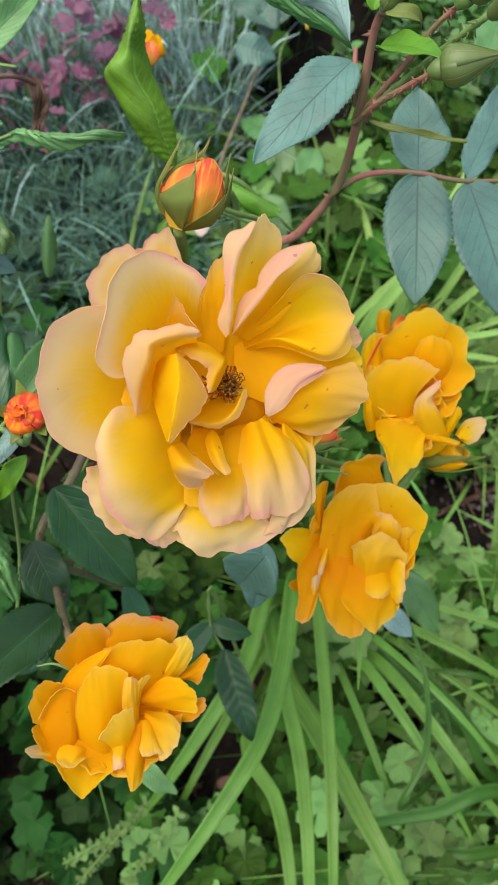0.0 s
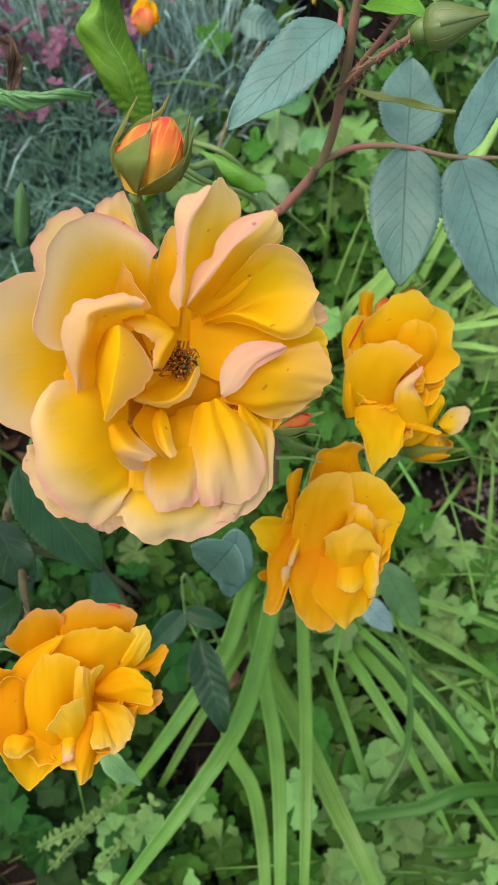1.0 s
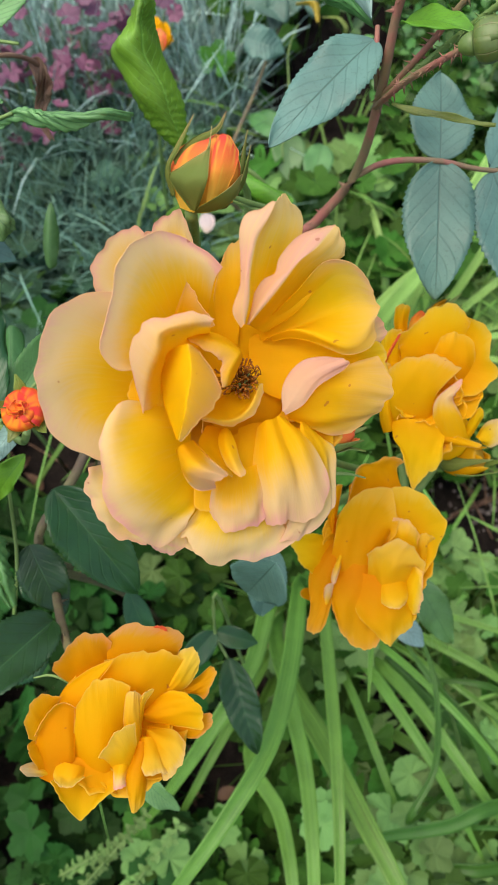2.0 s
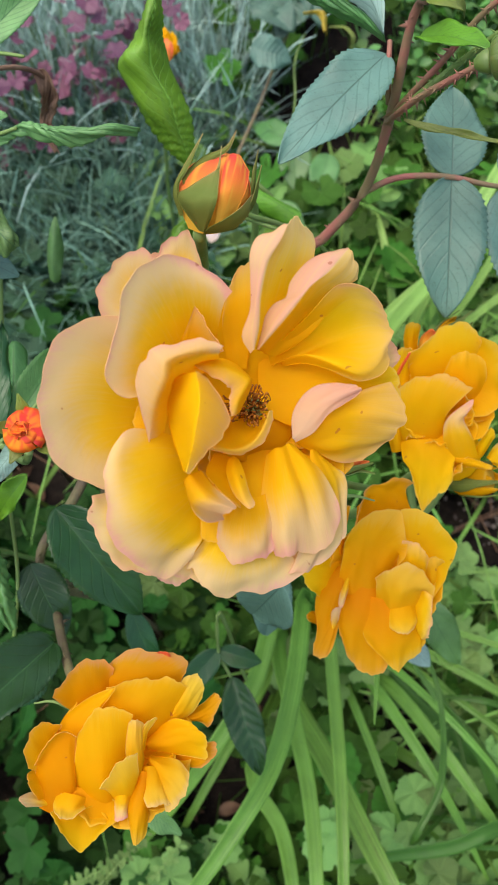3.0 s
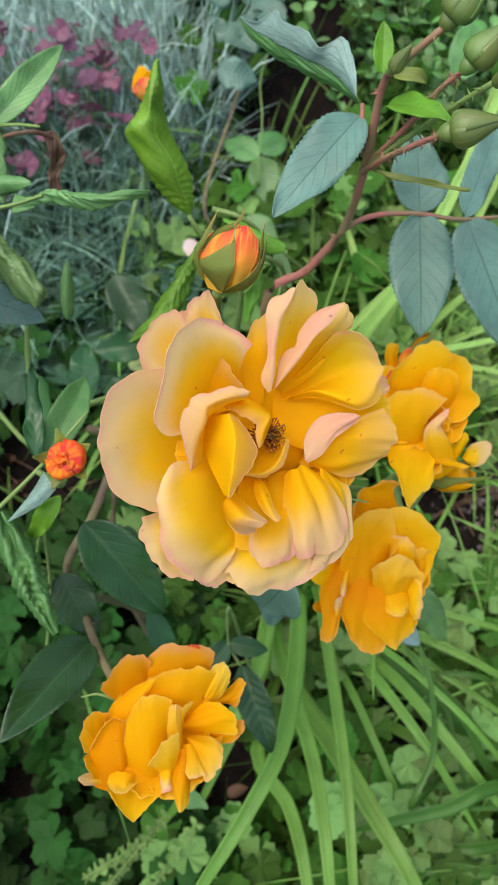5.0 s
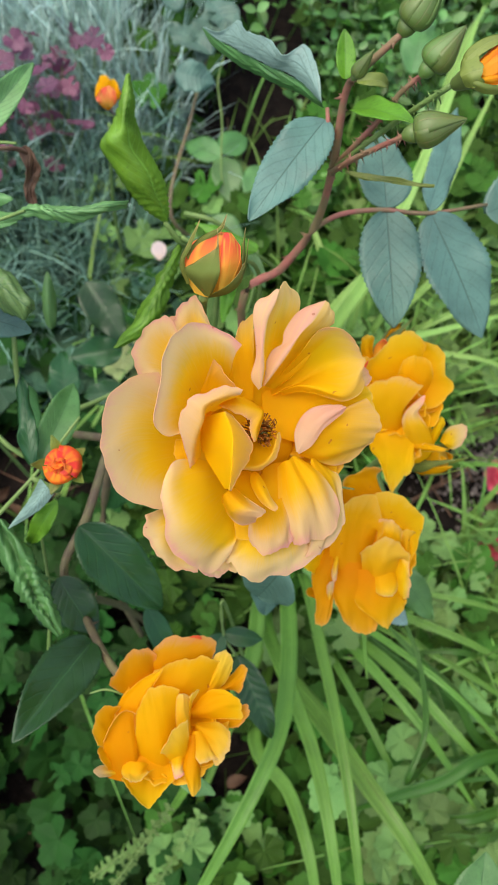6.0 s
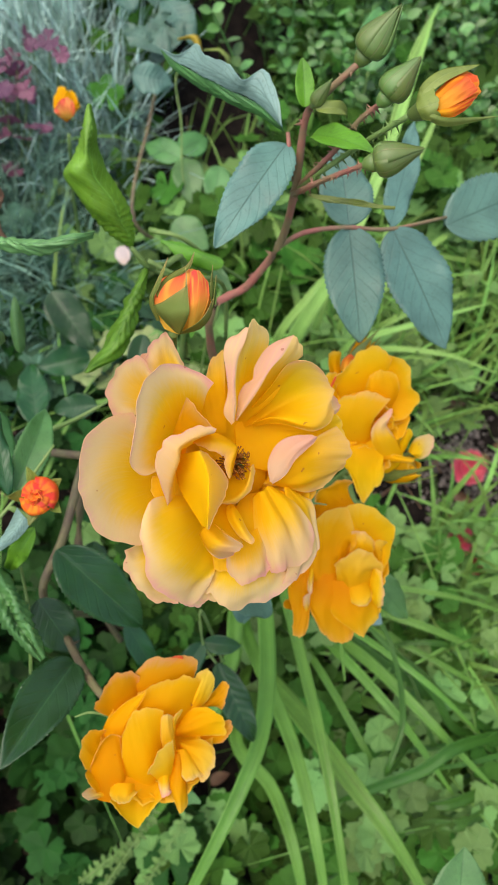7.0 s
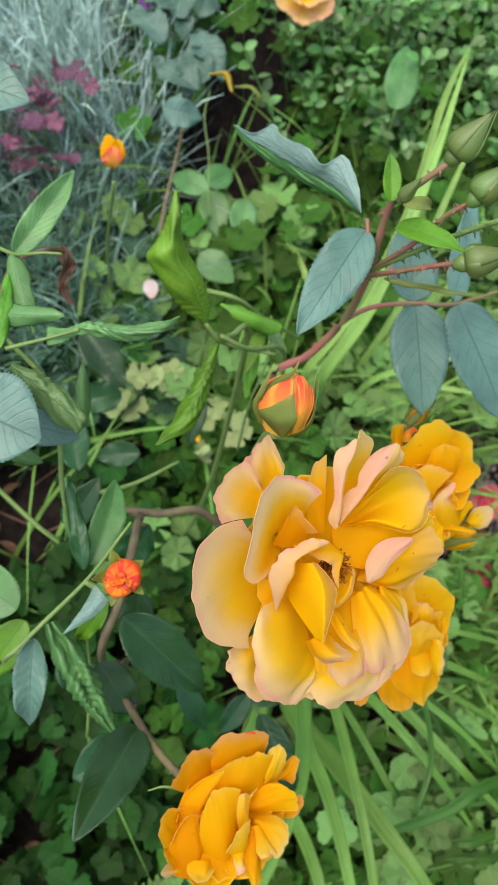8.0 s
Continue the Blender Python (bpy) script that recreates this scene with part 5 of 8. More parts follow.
b.sheet([[(0.47, 1.81, -0.1), (1.18, 2.42, 0.3), (1.59, 2.78, 0.6), (1.99, 3.2, 0.8), (2.28, 3.39, 0.85), (2.72, 3.4, 0.8), (3.16, 3.25, 0.7)], [(0.48, 1.61, -0.3), (1.35, 2.18, -0.1), (1.98, 2.64, 0.1), (2.54, 3, 0.3), (3.04, 3.01, 0.3), (3.5, 2.79, 0.3)], [(0.55, 1.47, -0.4), (1.44, 1.82, -0.4), (2.17, 2.13, -0.3), (2.82, 2.35, -0.2), (3.31, 2.41, -0.1), (3.67, 2.36, 0.1)], [(0.77, 1.55, -0.1), (1.33, 1.69, 0.3), (1.82, 1.6, 0.45), (2.37, 1.39, 0.55), (2.81, 1.29, 0.45), (3.27, 1.48, 0.2), (3.63, 1.89, -0)], [(0.84, 1.45, -0.3), (1.34, 1.49, -0), (1.84, 1.36, 0.15), (2.38, 1.13, 0.2), (2.88, 1.01, 0.15), (3.48, 1.24, -0.1), (3.77, 1.74, -0.3)]], ruf=0.02)
# left petals
b.sheet([[(-1.73, 1.08, -0.3), (-2.03, 1.37, -0.3), (-1.59, 1.82, -0.3), (-1, 1.82, -0.3)], [(-2.31, 0.59, 0.9), (-2.61, 0.65, 1.2), (-2.72, 1.03, 1.6), (-2.65, 1.61, 1.9), (-2.46, 2.24, 2.1), (-2.2, 2.7, 2.1), (-1.87, 2.95, 1.8), (-1.43, 2.99, 1.6), (-0.96, 2.87, 1.5), (-0.7, 2.7, 1.3)], [(-2.63, 0.43, 1.5), (-3.02, 0.38, 1.9), (-3.3, 0.67, 2.2), (-3.25, 1.29, 2.6), (-3.05, 2.01, 2.9), (-2.82, 2.76, 3.1), (-2.54, 3.3, 2.85), (-2.07, 3.63, 2.4), (-1.52, 3.72, 2.1), (-0.98, 3.5, 1.9), (-0.44, 3.01, 1.75)]], mat=PETAL_OUTER, across=False, ruf=0.02, gold=1.15)
b.sheet([[(-2.11, 1.33, 0.3), (-1.54, 1.12, 0.2), (-0.89, 1.34, 0.2)], [(-1.68, 2.11, 1), (-1.41, 1.99, 0.9), (-0.91, 1.59, 0.7)], [(-1.36, 2.68, 1.6), (-1.2, 2.44, 1.5), (-0.95, 2.04, 1.4), (-0.67, 1.64, 1.2)]], across=False, ruf=0.02)
b.sheet([[(-1.37, -0.67, 0.3), (-2.24, -0.37, 1.3), (-2.88, -0.37, 1.9), (-3.22, -0.75, 2.2)], [(-1.37, -0.95, 0.3), (-2.21, -0.91, 1.5), (-3, -1.13, 2.3), (-3.42, -1.39, 2.3)], [(-1.37, -1.38, 0.3), (-2.19, -1.7, 1.6), (-2.94, -2.04, 2.2), (-3.38, -2.18, 2.1)], [(-1.29, -1.81, 0.3), (-1.94, -2.39, 1.4), (-2.68, -2.87, 1.8), (-3.24, -3.26, 1.6)], [(-1.22, -2.09, 0.3), (-1.7, -2.83, 1.1), (-2.21, -3.35, 1.3), (-2.68, -3.79, 1.1)], [(-1.15, -2.23, 0.3), (-1.45, -3.01, 0.8), (-1.85, -3.48, 0.9), (-2.23, -4.08, 0.6)], [(-1, -2.37, 0.3), (-1.19, -3.04, 0.6), (-1.39, -3.37, 0.7), (-1.52, -3.69, 0.5)]], mat=PETAL_OUTER, gold=1.25)
# right petals
b.sheet([[(1.14, -0.45, -0.2), (2.08, 0.36, -0.1), (2.97, 0.81, -0.2), (3.96, 1.13, -0.6)], [(1.18, -0.52, -0.1), (2.08, 0.07, 0), (2.97, 0.29, -0.2), (4.18, 0.1, -0.67)], [(1.22, -0.59, -0.2), (2.1, -0.52, -0.3), (3.02, -0.52, -0.6), (3.85, -0.41, -0.9)], [(1.3, -0.67, -0.4), (1.83, -0.9, -0.6), (2.54, -1.12, -0.9), (3.23, -1.06, -1)]])
b.sheet([[(1.1, -0.49, -0.05), (1.09, 0.13, 0.1), (1.34, 0.61, 0.2), (1.76, 0.9, 0.25), (2.41, 0.96, 0.25)], [(1.14, -0.52, -0), (1.48, -0.01, 0.3), (1.82, 0.35, 0.45), (2.25, 0.63, 0.45), (2.82, 0.84, 0.3)], [(1.18, -0.59, -0.1), (1.64, -0.34, 0.1), (2.02, 0.14, 0.3), (2.4, 0.38, 0.3), (2.89, 0.67, 0.2)]], mat=PETAL_BLUSH, ruf=0.05)
b.sheet([[(0.41, -0.95, 0.1), (0.28, -2.06, 0.5), (0.49, -3.04, 0.5), (0.71, -3.64, 0.3)], [(0.63, -0.77, 0.3), (0.69, -1.89, 0.75), (0.91, -2.79, 0.75), (0.99, -3.51, 0.5)], [(0.8, -0.74, 0.3), (1.01, -1.68, 0.75), (1.23, -2.6, 0.6), (1.21, -3.49, 0.3)], [(0.92, -0.66, 0.1), (1.26, -1.64, 0.45), (1.56, -2.63, 0.35), (1.79, -3.44, 0.1)], [(1, -0.63, 0.1), (1.55, -1.42, 0.45), (1.94, -2.35, 0.3), (2.16, -3.21, -0)], [(1.1, -0.64, -0.1), (1.82, -1.3, 0.05), (2.29, -2.03, -0.1), (2.38, -2.7, -0.2)]], mat=PETAL_OUTER, ruf=0.04, gold=1.2)
b.sheet([[(-0.56, -2.04, 0.8), (-0.78, -2.65, 0.9), (-0.87, -3.21, 0.8)], [(-0.28, -2.03, 0.8), (-0.47, -2.97, 1), (-0.45, -3.64, 0.8)], [(0.07, -2.04, 0.7), (0.15, -2.98, 0.9), (0.19, -3.6, 0.7)], [(0.42, -1.92, 0.5), (0.56, -2.75, 0.6), (0.65, -3.42, 0.5)]], mat=PETAL_OUTER)
# heart
b.sheet([[(-1.97, 1.12, 1.4), (-2.13, 0.31, 1.3), (-2.17, -0.52, 1)], [(-1.58, 1.06, 1.2), (-1.87, 0.31, 1), (-1.89, -0.66, 0.8)]], mat=PETAL_HEART)
b.sheet([[(-0.87, 1.32, 0.6), (-1.51, 1.11, 0.5), (-1.95, 0.75, 0.4), (-2.08, 0.18, 0.4), (-2.08, -0.67, 0.4)], [(-0.76, 1.43, 1.8), (-1.32, 1.29, 1.9), (-1.84, 1.02, 1.9), (-2.01, 0.43, 1.7), (-2.21, -0.52, 1)], [(-0.71, 1.45, 2.6), (-1.17, 1.37, 2.9), (-1.8, 1.12, 3.1), (-1.93, 0.7, 3), (-2.19, 0.09, 2.5), (-2.4, -0.57, 1.7)], [(-0.61, 1.53, 2.7), (-1.04, 1.72, 2.7), (-1.61, 1.56, 2.85), (-2.21, 1.45, 2.95), (-2.5, 1.09, 2.8), (-2.57, 0.28, 2.4), (-2.44, -0.68, 1.6)]], mat=PETAL_OUTER, across=False, ruf=0.02, gold=1.5)
b.sheet([[(-2.36, -0.51, 1.2), (-2.5, -0.78, 1.4), (-2.67, -0.97, 1.4)], [(-2.34, -0.65, 1.1), (-2.44, -0.92, 1.3), (-2.64, -1.18, 1.3)], [(-2.28, -0.72, 1), (-2.37, -0.99, 1.1), (-2.52, -1.16, 1.1)]], mat=PETAL_OUTER, ruf=0.01)
b.sheet([[(-1.81, 0.9, 1.6), (-2.02, 0.3, 1.5), (-1.93, -0.37, 1.6), (-1.48, -1.34, 2.8)], [(-1.49, 0.93, 2.4), (-1.54, 0.28, 2.6), (-1.44, -0.47, 2.8), (-1.41, -1.34, 3.2)], [(-1.29, 0.94, 2.65), (-1.18, 0.27, 3.2), (-1.23, -0.45, 3.38), (-1.37, -1.36, 3.5)], [(-1.19, 0.95, 2.65), (-1.06, 0.27, 3.22), (-1.12, -0.45, 3.4), (-1.36, -1.37, 3.5)], [(-1.08, 0.87, 2.4), (-0.77, 0.16, 2.7), (-0.94, -0.58, 3.1), (-1.34, -1.39, 3.45)], [(-1, 0.81, 2.2), (-0.46, -0.1, 2.1), (-0.79, -0.72, 2.7), (-1.32, -1.39, 3.4)]], across=False, ruf=0.01)
b.sheet([[(-1.52, 1.3, 1.2), (-1.17, 1.44, 1.3), (-0.62, 1.42, 1.2), (-0.22, 1.17, 1.3), (0.03, 0.86, 1.4), (-0.1, 0.45, 1.4), (-0.27, 0.07, 1.6)], [(-1.34, 1.21, 1.7), (-0.92, 1.2, 1.9), (-0.53, 1.12, 1.9), (-0.13, 0.9, 1.8), (-0.07, 0.77, 1.8), (-0.26, 0.37, 1.9), (-0.35, -0.02, 2.1)], [(-1.25, 1.12, 1.9), (-0.98, 0.95, 2), (-0.61, 0.77, 2), (-0.51, 0.63, 1.9), (-0.48, 0.44, 1.9), (-0.48, 0.24, 2), (-0.44, -0.06, 2.3)]], across=False, ruf=0.01)
b.sheet([[(-0.88, -0.45, 0.3), (-0.39, -0.02, -0), (0.12, 0.06, -0.2)], [(-0.89, -0.67, 1.2), (-0.29, -0.62, 0.8), (0.17, -0.3, 0.5), (0.42, 0.13, 0.4)], [(-0.96, -0.76, 1.7), (-0.27, -0.8, 1.2), (0.2, -0.47, 0.9), (0.47, 0.17, 0.7)], [(-0.99, -0.82, 1.7), (-0.26, -0.94, 1.1), (0.27, -0.64, 0.8), (0.59, -0.01, 0.6), (0.53, 0.2, 0.6)]], across=False, ruf=0.01)
b.sheet([[(-0.91, -0.93, 0.8), (-1.09, -1.39, 1.2), (-0.79, -1.76, 1.6), (-0.51, -2, 1.8)], [(-0.71, -0.94, 0.6), (-0.69, -1.34, 0.9), (-0.54, -1.79, 1.2), (-0.32, -2.16, 1.5)], [(-0.51, -1.01, 0.5), (-0.42, -1.42, 0.7), (-0.34, -1.81, 1), (-0.2, -2.33, 1.2)]], mat=PETAL_HEART, ruf=0.01)
b.sheet([[(-0.56, -1.07, 0.8), (-0.59, -1.39, 1.1), (-0.39, -1.9, 1.5), (-0.07, -2.22, 1.9)], [(-0.42, -0.99, 0.8), (-0.36, -1.44, 1.4), (-0.18, -1.88, 1.7), (0.03, -2.23, 1.95)], [(-0.29, -1.07, 0.7), (-0.15, -1.39, 1.1), (-0.02, -1.84, 1.4), (0.16, -2.16, 1.8)]], ruf=0.01)
b.sheet([[(-1.16, -1.33, 2), (-0.84, -1.7, 2.2), (-0.55, -1.95, 2.3), (-0.27, -2.19, 2.3)], [(-1.38, -1.43, 2.4), (-1.09, -1.81, 2.8), (-0.78, -2.06, 2.8), (-0.35, -2.23, 2.5)], [(-1.55, -1.58, 2.2), (-1.37, -2.02, 2.5), (-1.1, -2.21, 2.6), (-0.6, -2.35, 2.5)], [(-1.57, -1.78, 1.4), (-1.38, -2.29, 1.6), (-1.04, -2.57, 1.7), (-0.55, -2.51, 1.8)]], mat=PETAL_OUTER, ruf=0.01)
stamens(b.ob, (-0.10, 0.34, -0.35), 120, 0.62, 1.2)
stem(rose, base, [base, (-0.03, 0.155, 0.2), (-0.012, 0.13, 0.42), (-0.004, 0.103, 0.565), (-0.005, 0.098, 0.578)], 0.0042, 0.0030, STEM_GREEN, thorns=10, n=24)
stem(rose, base, [(-0.014, 0.135, 0.45), (-0.022, 0.150, 0.52), (-0.021, 0.148, 0.575), (-0.0201, 0.142, 0.598)], 0.0022, 0.0018, STEM_GREEN)
b = Bloom(flower(rose, base, (-0.0155, 0.1475, 0.603), (1.0, 0.0, 0.0), (0.0, 0.9467, 0.322), "orange-red bud half opened from green sepals", 0.4), PETAL_STREAK, 160)
b.ob.name = "bud"
b.sheet([[(-0.76, -0.52, -0.4), (-1.06, 0.35, -0.2), (-0.7, 1.07, -0.1), (0.05, 1.35, -0.2)], [(-0.38, -0.78, 0), (-0.47, -0.04, 0.7), (-0.22, 0.81, 0.6), (0.14, 1.33, 0)], [(-0.04, -0.82, 0.1), (0.12, -0.13, 0.95), (0.28, 0.72, 0.8), (0.32, 1.32, 0.1)], [(0.37, -0.69, -0), (0.74, -0.03, 0.6), (0.74, 0.7, 0.4), (0.56, 1.31, -0.1)], [(0.69, -0.37, -0.4), (0.93, 0.24, -0.2), (0.83, 0.95, -0.3), (0.63, 1.3, -0.3)]], mat=PETAL_STREAK, ruf=0.01)
b.sheet([[(-0, -0.72, 0.5), (0.14, -0.09, 1.05), (0.24, 0.59, 0.95), (0.34, 1.18, 0.5)], [(0.19, -0.72, 0.5), (0.44, 0, 1), (0.6, 0.72, 0.8), (0.63, 1.16, 0.4)], [(0.4, -0.65, 0.4), (0.8, 0.1, 0.7), (0.89, 0.63, 0.5), (0.87, 0.8, 0.3)]], mat=PETAL_STREAK, ruf=0.01)
b.sheet([[(-0.99, -0.21, -0.3), (-1.15, 0.41, -0.1), (-0.84, 0.96, 0.2), (-0.32, 1.68, 0.5)], [(-0.93, -0.24, -0.2), (-1.06, 0.4, 0.05), (-0.78, 0.89, 0.3), (-0.32, 1.68, 0.52)], [(-0.87, -0.24, -0.2), (-0.98, 0.44, 0.05), (-0.71, 0.86, 0.3), (-0.32, 1.68, 0.5)]], mat=SEPAL_FLUSH, name="sepal", ruf=0)
b.sheet([[(-0.96, 0.74, 0), (-0.34, 1.19, 0.2), (0.26, 1.38, 0.4), (0.57, 1.74, 0.6)], [(-0.9, 0.62, 0.1), (-0.3, 1.07, 0.3), (0.29, 1.3, 0.48), (0.57, 1.73, 0.62)], [(-0.86, 0.5, 0.1), (-0.23, 0.98, 0.3), (0.34, 1.26, 0.45), (0.57, 1.74, 0.6)]], mat=SEPAL_FLUSH, name="sepal", ruf=0)
b.sheet([[(0.53, -0.6, -0.2), (1.03, 0.03, -0.1), (1.16, 0.64, 0.1), (1.21, 0.96, 0.2)], [(0.46, -0.72, 0.1), (0.95, -0.08, 0.15), (1.11, 0.48, 0.22), (1.22, 0.96, 0.22)], [(0.38, -0.74, 0.1), (0.87, -0.18, 0.3), (1.04, 0.33, 0.25), (1.21, 0.96, 0.2)]], mat=SEPAL_FLUSH, name="sepal", ruf=0)
b.sheet([[(0.78, -0.27, -0.2), (1.02, 0.3, 0.1), (1.08, 0.9, 0.3), (1.13, 1.26, 0.5)], [(0.82, -0.3, -0.1), (0.97, 0.22, 0.2), (1.04, 0.8, 0.35), (1.13, 1.26, 0.52)], [(0.87, -0.3, -0.1), (0.93, 0.15, 0.25), (0.97, 0.68, 0.35), (1.13, 1.26, 0.5)]], mat=SEPAL_FLUSH, name="sepal", ruf=0)
b.sheet([[(-0.34, -0.84, 0.1), (0.39, -0.77, 0.25), (0.83, -0.39, 0.2), (1, 0.17, 0.1)], [(-0.27, -0.82, 0.3), (0.36, -0.72, 0.6), (0.78, -0.36, 0.45), (0.99, 0.17, 0.2)], [(-0.17, -0.8, 0.5), (0.31, -0.65, 0.85), (0.69, -0.29, 0.65), (0.98, 0.2, 0.25)]], mat=SEPAL_FLUSH, name="sepal", ruf=0)
b.sheet([[(-0.44, -0.73, 0.1), (-1.01, 0.13, 0.1), (-0.64, 0.26, 0.6), (0.1, 0.56, 1)], [(-0.37, -0.8, 0.25), (-0.57, -0.28, 0.85), (-0.2, 0.14, 1.05), (0.15, 0.62, 1.08)], [(-0.31, -0.85, 0.35), (-0.11, -0.36, 1.1), (0.02, 0.11, 1.12), (0.18, 0.97, 1)], [(-0.25, -0.84, 0.3), (0.07, -0.37, 1.12), (0.13, 0.12, 1.1), (0.21, 1.4, 0.9)]], mat=SEPAL_FLUSH, name="sepal", ruf=0)

# ---- the golden pair ----
base = (0.05, 0.2, 0.0)
rose = thing("rose", base, "pair of golden-yellow roses crowded on one stem, with small buds", "rose", ROSES)
b = Bloom(flower(rose, base, (0.078, 0.125, 0.468), (0.9836, -0.0471, 0.174), (-0.017, 0.9367, 0.3498), "golden-yellow bloom seen from its side"), PETAL_HEART, 200, 1.09)
b.whorl((-0.71, 1.79, 0.3), 6, 1.36, 0.48, 0.8, 1.8, 0.3)
b.whorl((-0.35, 2.3, 0.2), 8, 2.1, 0.30, 0.8, 2.3, 0.1)
b.whorl((-0.75, 0.3, 0.1), 6, 1.3, 0.30, 0.8, 1.6, 0.5)
b.sheet([[(-1.91, 3.71, 0.5), (-1.98, 4.7, 0.63), (-1.92, 5.34, 1)], [(-1.66, 3.69, 0.55), (-1.73, 4.68, 0.68), (-1.63, 5.35, 1)], [(-1.46, 3.81, 0.5), (-1.48, 4.67, 0.63), (-1.34, 5.29, 0.95)]], mat=PETAL_GOLD)
b.sheet([[(-1.44, 4.45, 0.4), (-1.26, 4.93, 0.48), (-0.98, 5.13, 0.9)], [(-1.15, 4.43, 0.45), (-1.04, 4.86, 0.53), (-0.84, 5.07, 0.9)], [(-0.95, 4.42, 0.4), (-0.89, 4.79, 0.48), (-0.72, 4.92, 0.85)]], mat=PETAL_FLAME)
b.sheet([[(-2.5, 2.23, 0.4), (-2.7, 2.99, 0.48), (-2.66, 3.71, 0.9)], [(-2.25, 2.21, 0.5), (-2.33, 3.46, 0.68), (-2.3, 4.22, 1)], [(-1.87, 2.19, 0.6), (-1.83, 3.68, 0.78), (-1.73, 4.33, 1.1)]])
b.sheet([[(-2.66, 2.53, 0.5), (-2.46, 3.21, 0.73), (-1.88, 4.08, 1.2)], [(-2.56, 2.53, 0.55), (-2.39, 3.2, 0.78), (-1.83, 4.1, 1.22)], [(-2.49, 2.52, 0.55), (-2.31, 3.2, 0.78), (-1.78, 4.1, 1.22)]], mat=PETAL_FLAME, ruf=0)
b.sheet([[(-1.49, 2.68, 0.55), (-0.25, 3.12, 0.65), (0.6, 3.08, 0.55)], [(-1.7, 3.66, 0.85), (-0.36, 4.08, 0.9), (0.86, 4.05, 0.65)], [(-1.78, 4.13, 1.15), (-1.19, 4.47, 1.15), (-0.8, 4.77, 1.1), (-0.4, 5.15, 1.05), (0.15, 5.25, 1), (0.65, 5, 0.95), (0.95, 4.51, 0.85)]], across=False, ruf=0.02)
b.sheet([[(-0.12, 3.6, 0.65), (-0.03, 2.6, 0.75), (-0.05, 1.87, 0.65)], [(0.75, 4.19, 0.55), (1.08, 3.3, 0.65), (1.06, 2.57, 0.55), (0.56, 1.85, 0.55)], [(0.86, 4.71, 0.9), (1.4, 4.44, 0.85), (1.78, 3.99, 0.75), (1.71, 3.21, 0.75), (2.11, 2.62, 0.55), (1.74, 2.12, 0.6), (1.23, 1.72, 0.65), (0.42, 1.59, 0.8)]], mat=PETAL_GOLD, across=False, ruf=0.02)
b.sheet([[(-0.76, 2.38, 0.9), (-0.51, 3.09, 1.08), (-0.06, 3.99, 1.4)], [(-0.04, 2.22, 0.9), (0.33, 3.05, 1.08), (0.46, 4.01, 1.35)], [(0.68, 2.07, 0.8), (1.17, 2.91, 0.88), (1.08, 3.79, 1.15)]], mat=PETAL_GOLD)
b.sheet([[(-2.55, 0.21, 0.5), (-2.68, 0.96, 0.68), (-2.59, 2.21, 0.78), (-2.4, 2.92, 1.2)], [(-2.3, 0.25, 0.55), (-2.44, 1.08, 0.83), (-2.41, 2.2, 0.93), (-2.3, 2.86, 1.3)], [(-2.1, 0.32, 0.6), (-2.22, 1.19, 0.88), (-2.23, 2.19, 0.98), (-2.16, 2.78, 1.35)]])
b.sheet([[(-2.05, 0.44, 0.55), (-1.3, 0.54, 0.65), (-0.44, 0.76, 0.65)], [(-2.38, 1.44, 1.05), (-1.38, 1.89, 1.25), (-0.43, 1.61, 1.15)], [(-2.41, 2.46, 1.45), (-1.47, 3.02, 1.6), (-0.4, 3.04, 1.6), (0.49, 2.58, 1.45)]], across=False, ruf=0.02)
b.sheet([[(-0.1, 0.01, 0.8), (0.62, -0.19, 0.68), (1.4, -0.46, 0.8)], [(-0.11, -0.19, 0.75), (0.57, -0.36, 0.63), (1.32, -0.55, 0.8)], [(-0.11, -0.37, 0.7), (0.5, -0.51, 0.58), (1.2, -0.62, 0.8)]])
b.sheet([[(-2.17, 0.44, 0.8), (-1.94, -0.31, 0.78), (-1.59, -0.94, 0.9)], [(-1.55, 0.55, 1), (-1.33, -0.58, 0.88), (-1.38, -2.09, 0.6)], [(-0.82, 0.45, 1), (-0.73, -0.84, 0.78), (-0.77, -1.59, 0.7)], [(-0.1, 0.25, 0.9), (-0.16, -0.36, 0.78), (-0.23, -1.18, 0.7)]])
b.sheet([[(-0.23, -0.11, 0.8), (-0.45, 0.75, 1.18), (-0.27, 1.48, 1.28), (0.71, 2.23, 1.5)], [(0.26, -0.08, 0.8), (0.14, 0.73, 1.18), (0.04, 1.34, 1.33), (0.53, 1.8, 1.55)], [(0.92, -0.07, 0.6), (0.63, 0.72, 0.98), (0.35, 1.29, 1.18), (0.34, 1.57, 1.5)]], mat=PETAL_OUTER)
b.sheet([[(0.77, -0.02, 0.2), (0.95, 0.4, 0.28), (1.38, 1.05, 0.6)], [(0.96, -0.08, 0.23), (1.19, 0.34, 0.28), (1.47, 0.94, 0.6)], [(1.13, -0.11, 0.2), (1.39, 0.33, 0.23), (1.56, 0.69, 0.6)]])
b.sheet([[(1.38, -0.17, 0.1), (1.77, 0.4, -0.02), (2.47, 0.57, 0.3)], [(1.5, -0.29, 0.1), (2, -0.06, 0.03), (2.55, 0.17, 0.3)], [(1.62, -0.42, 0.1), (1.91, -0.58, 0.08), (2.22, -0.39, 0.35)]], mat=PETAL_OUTER)
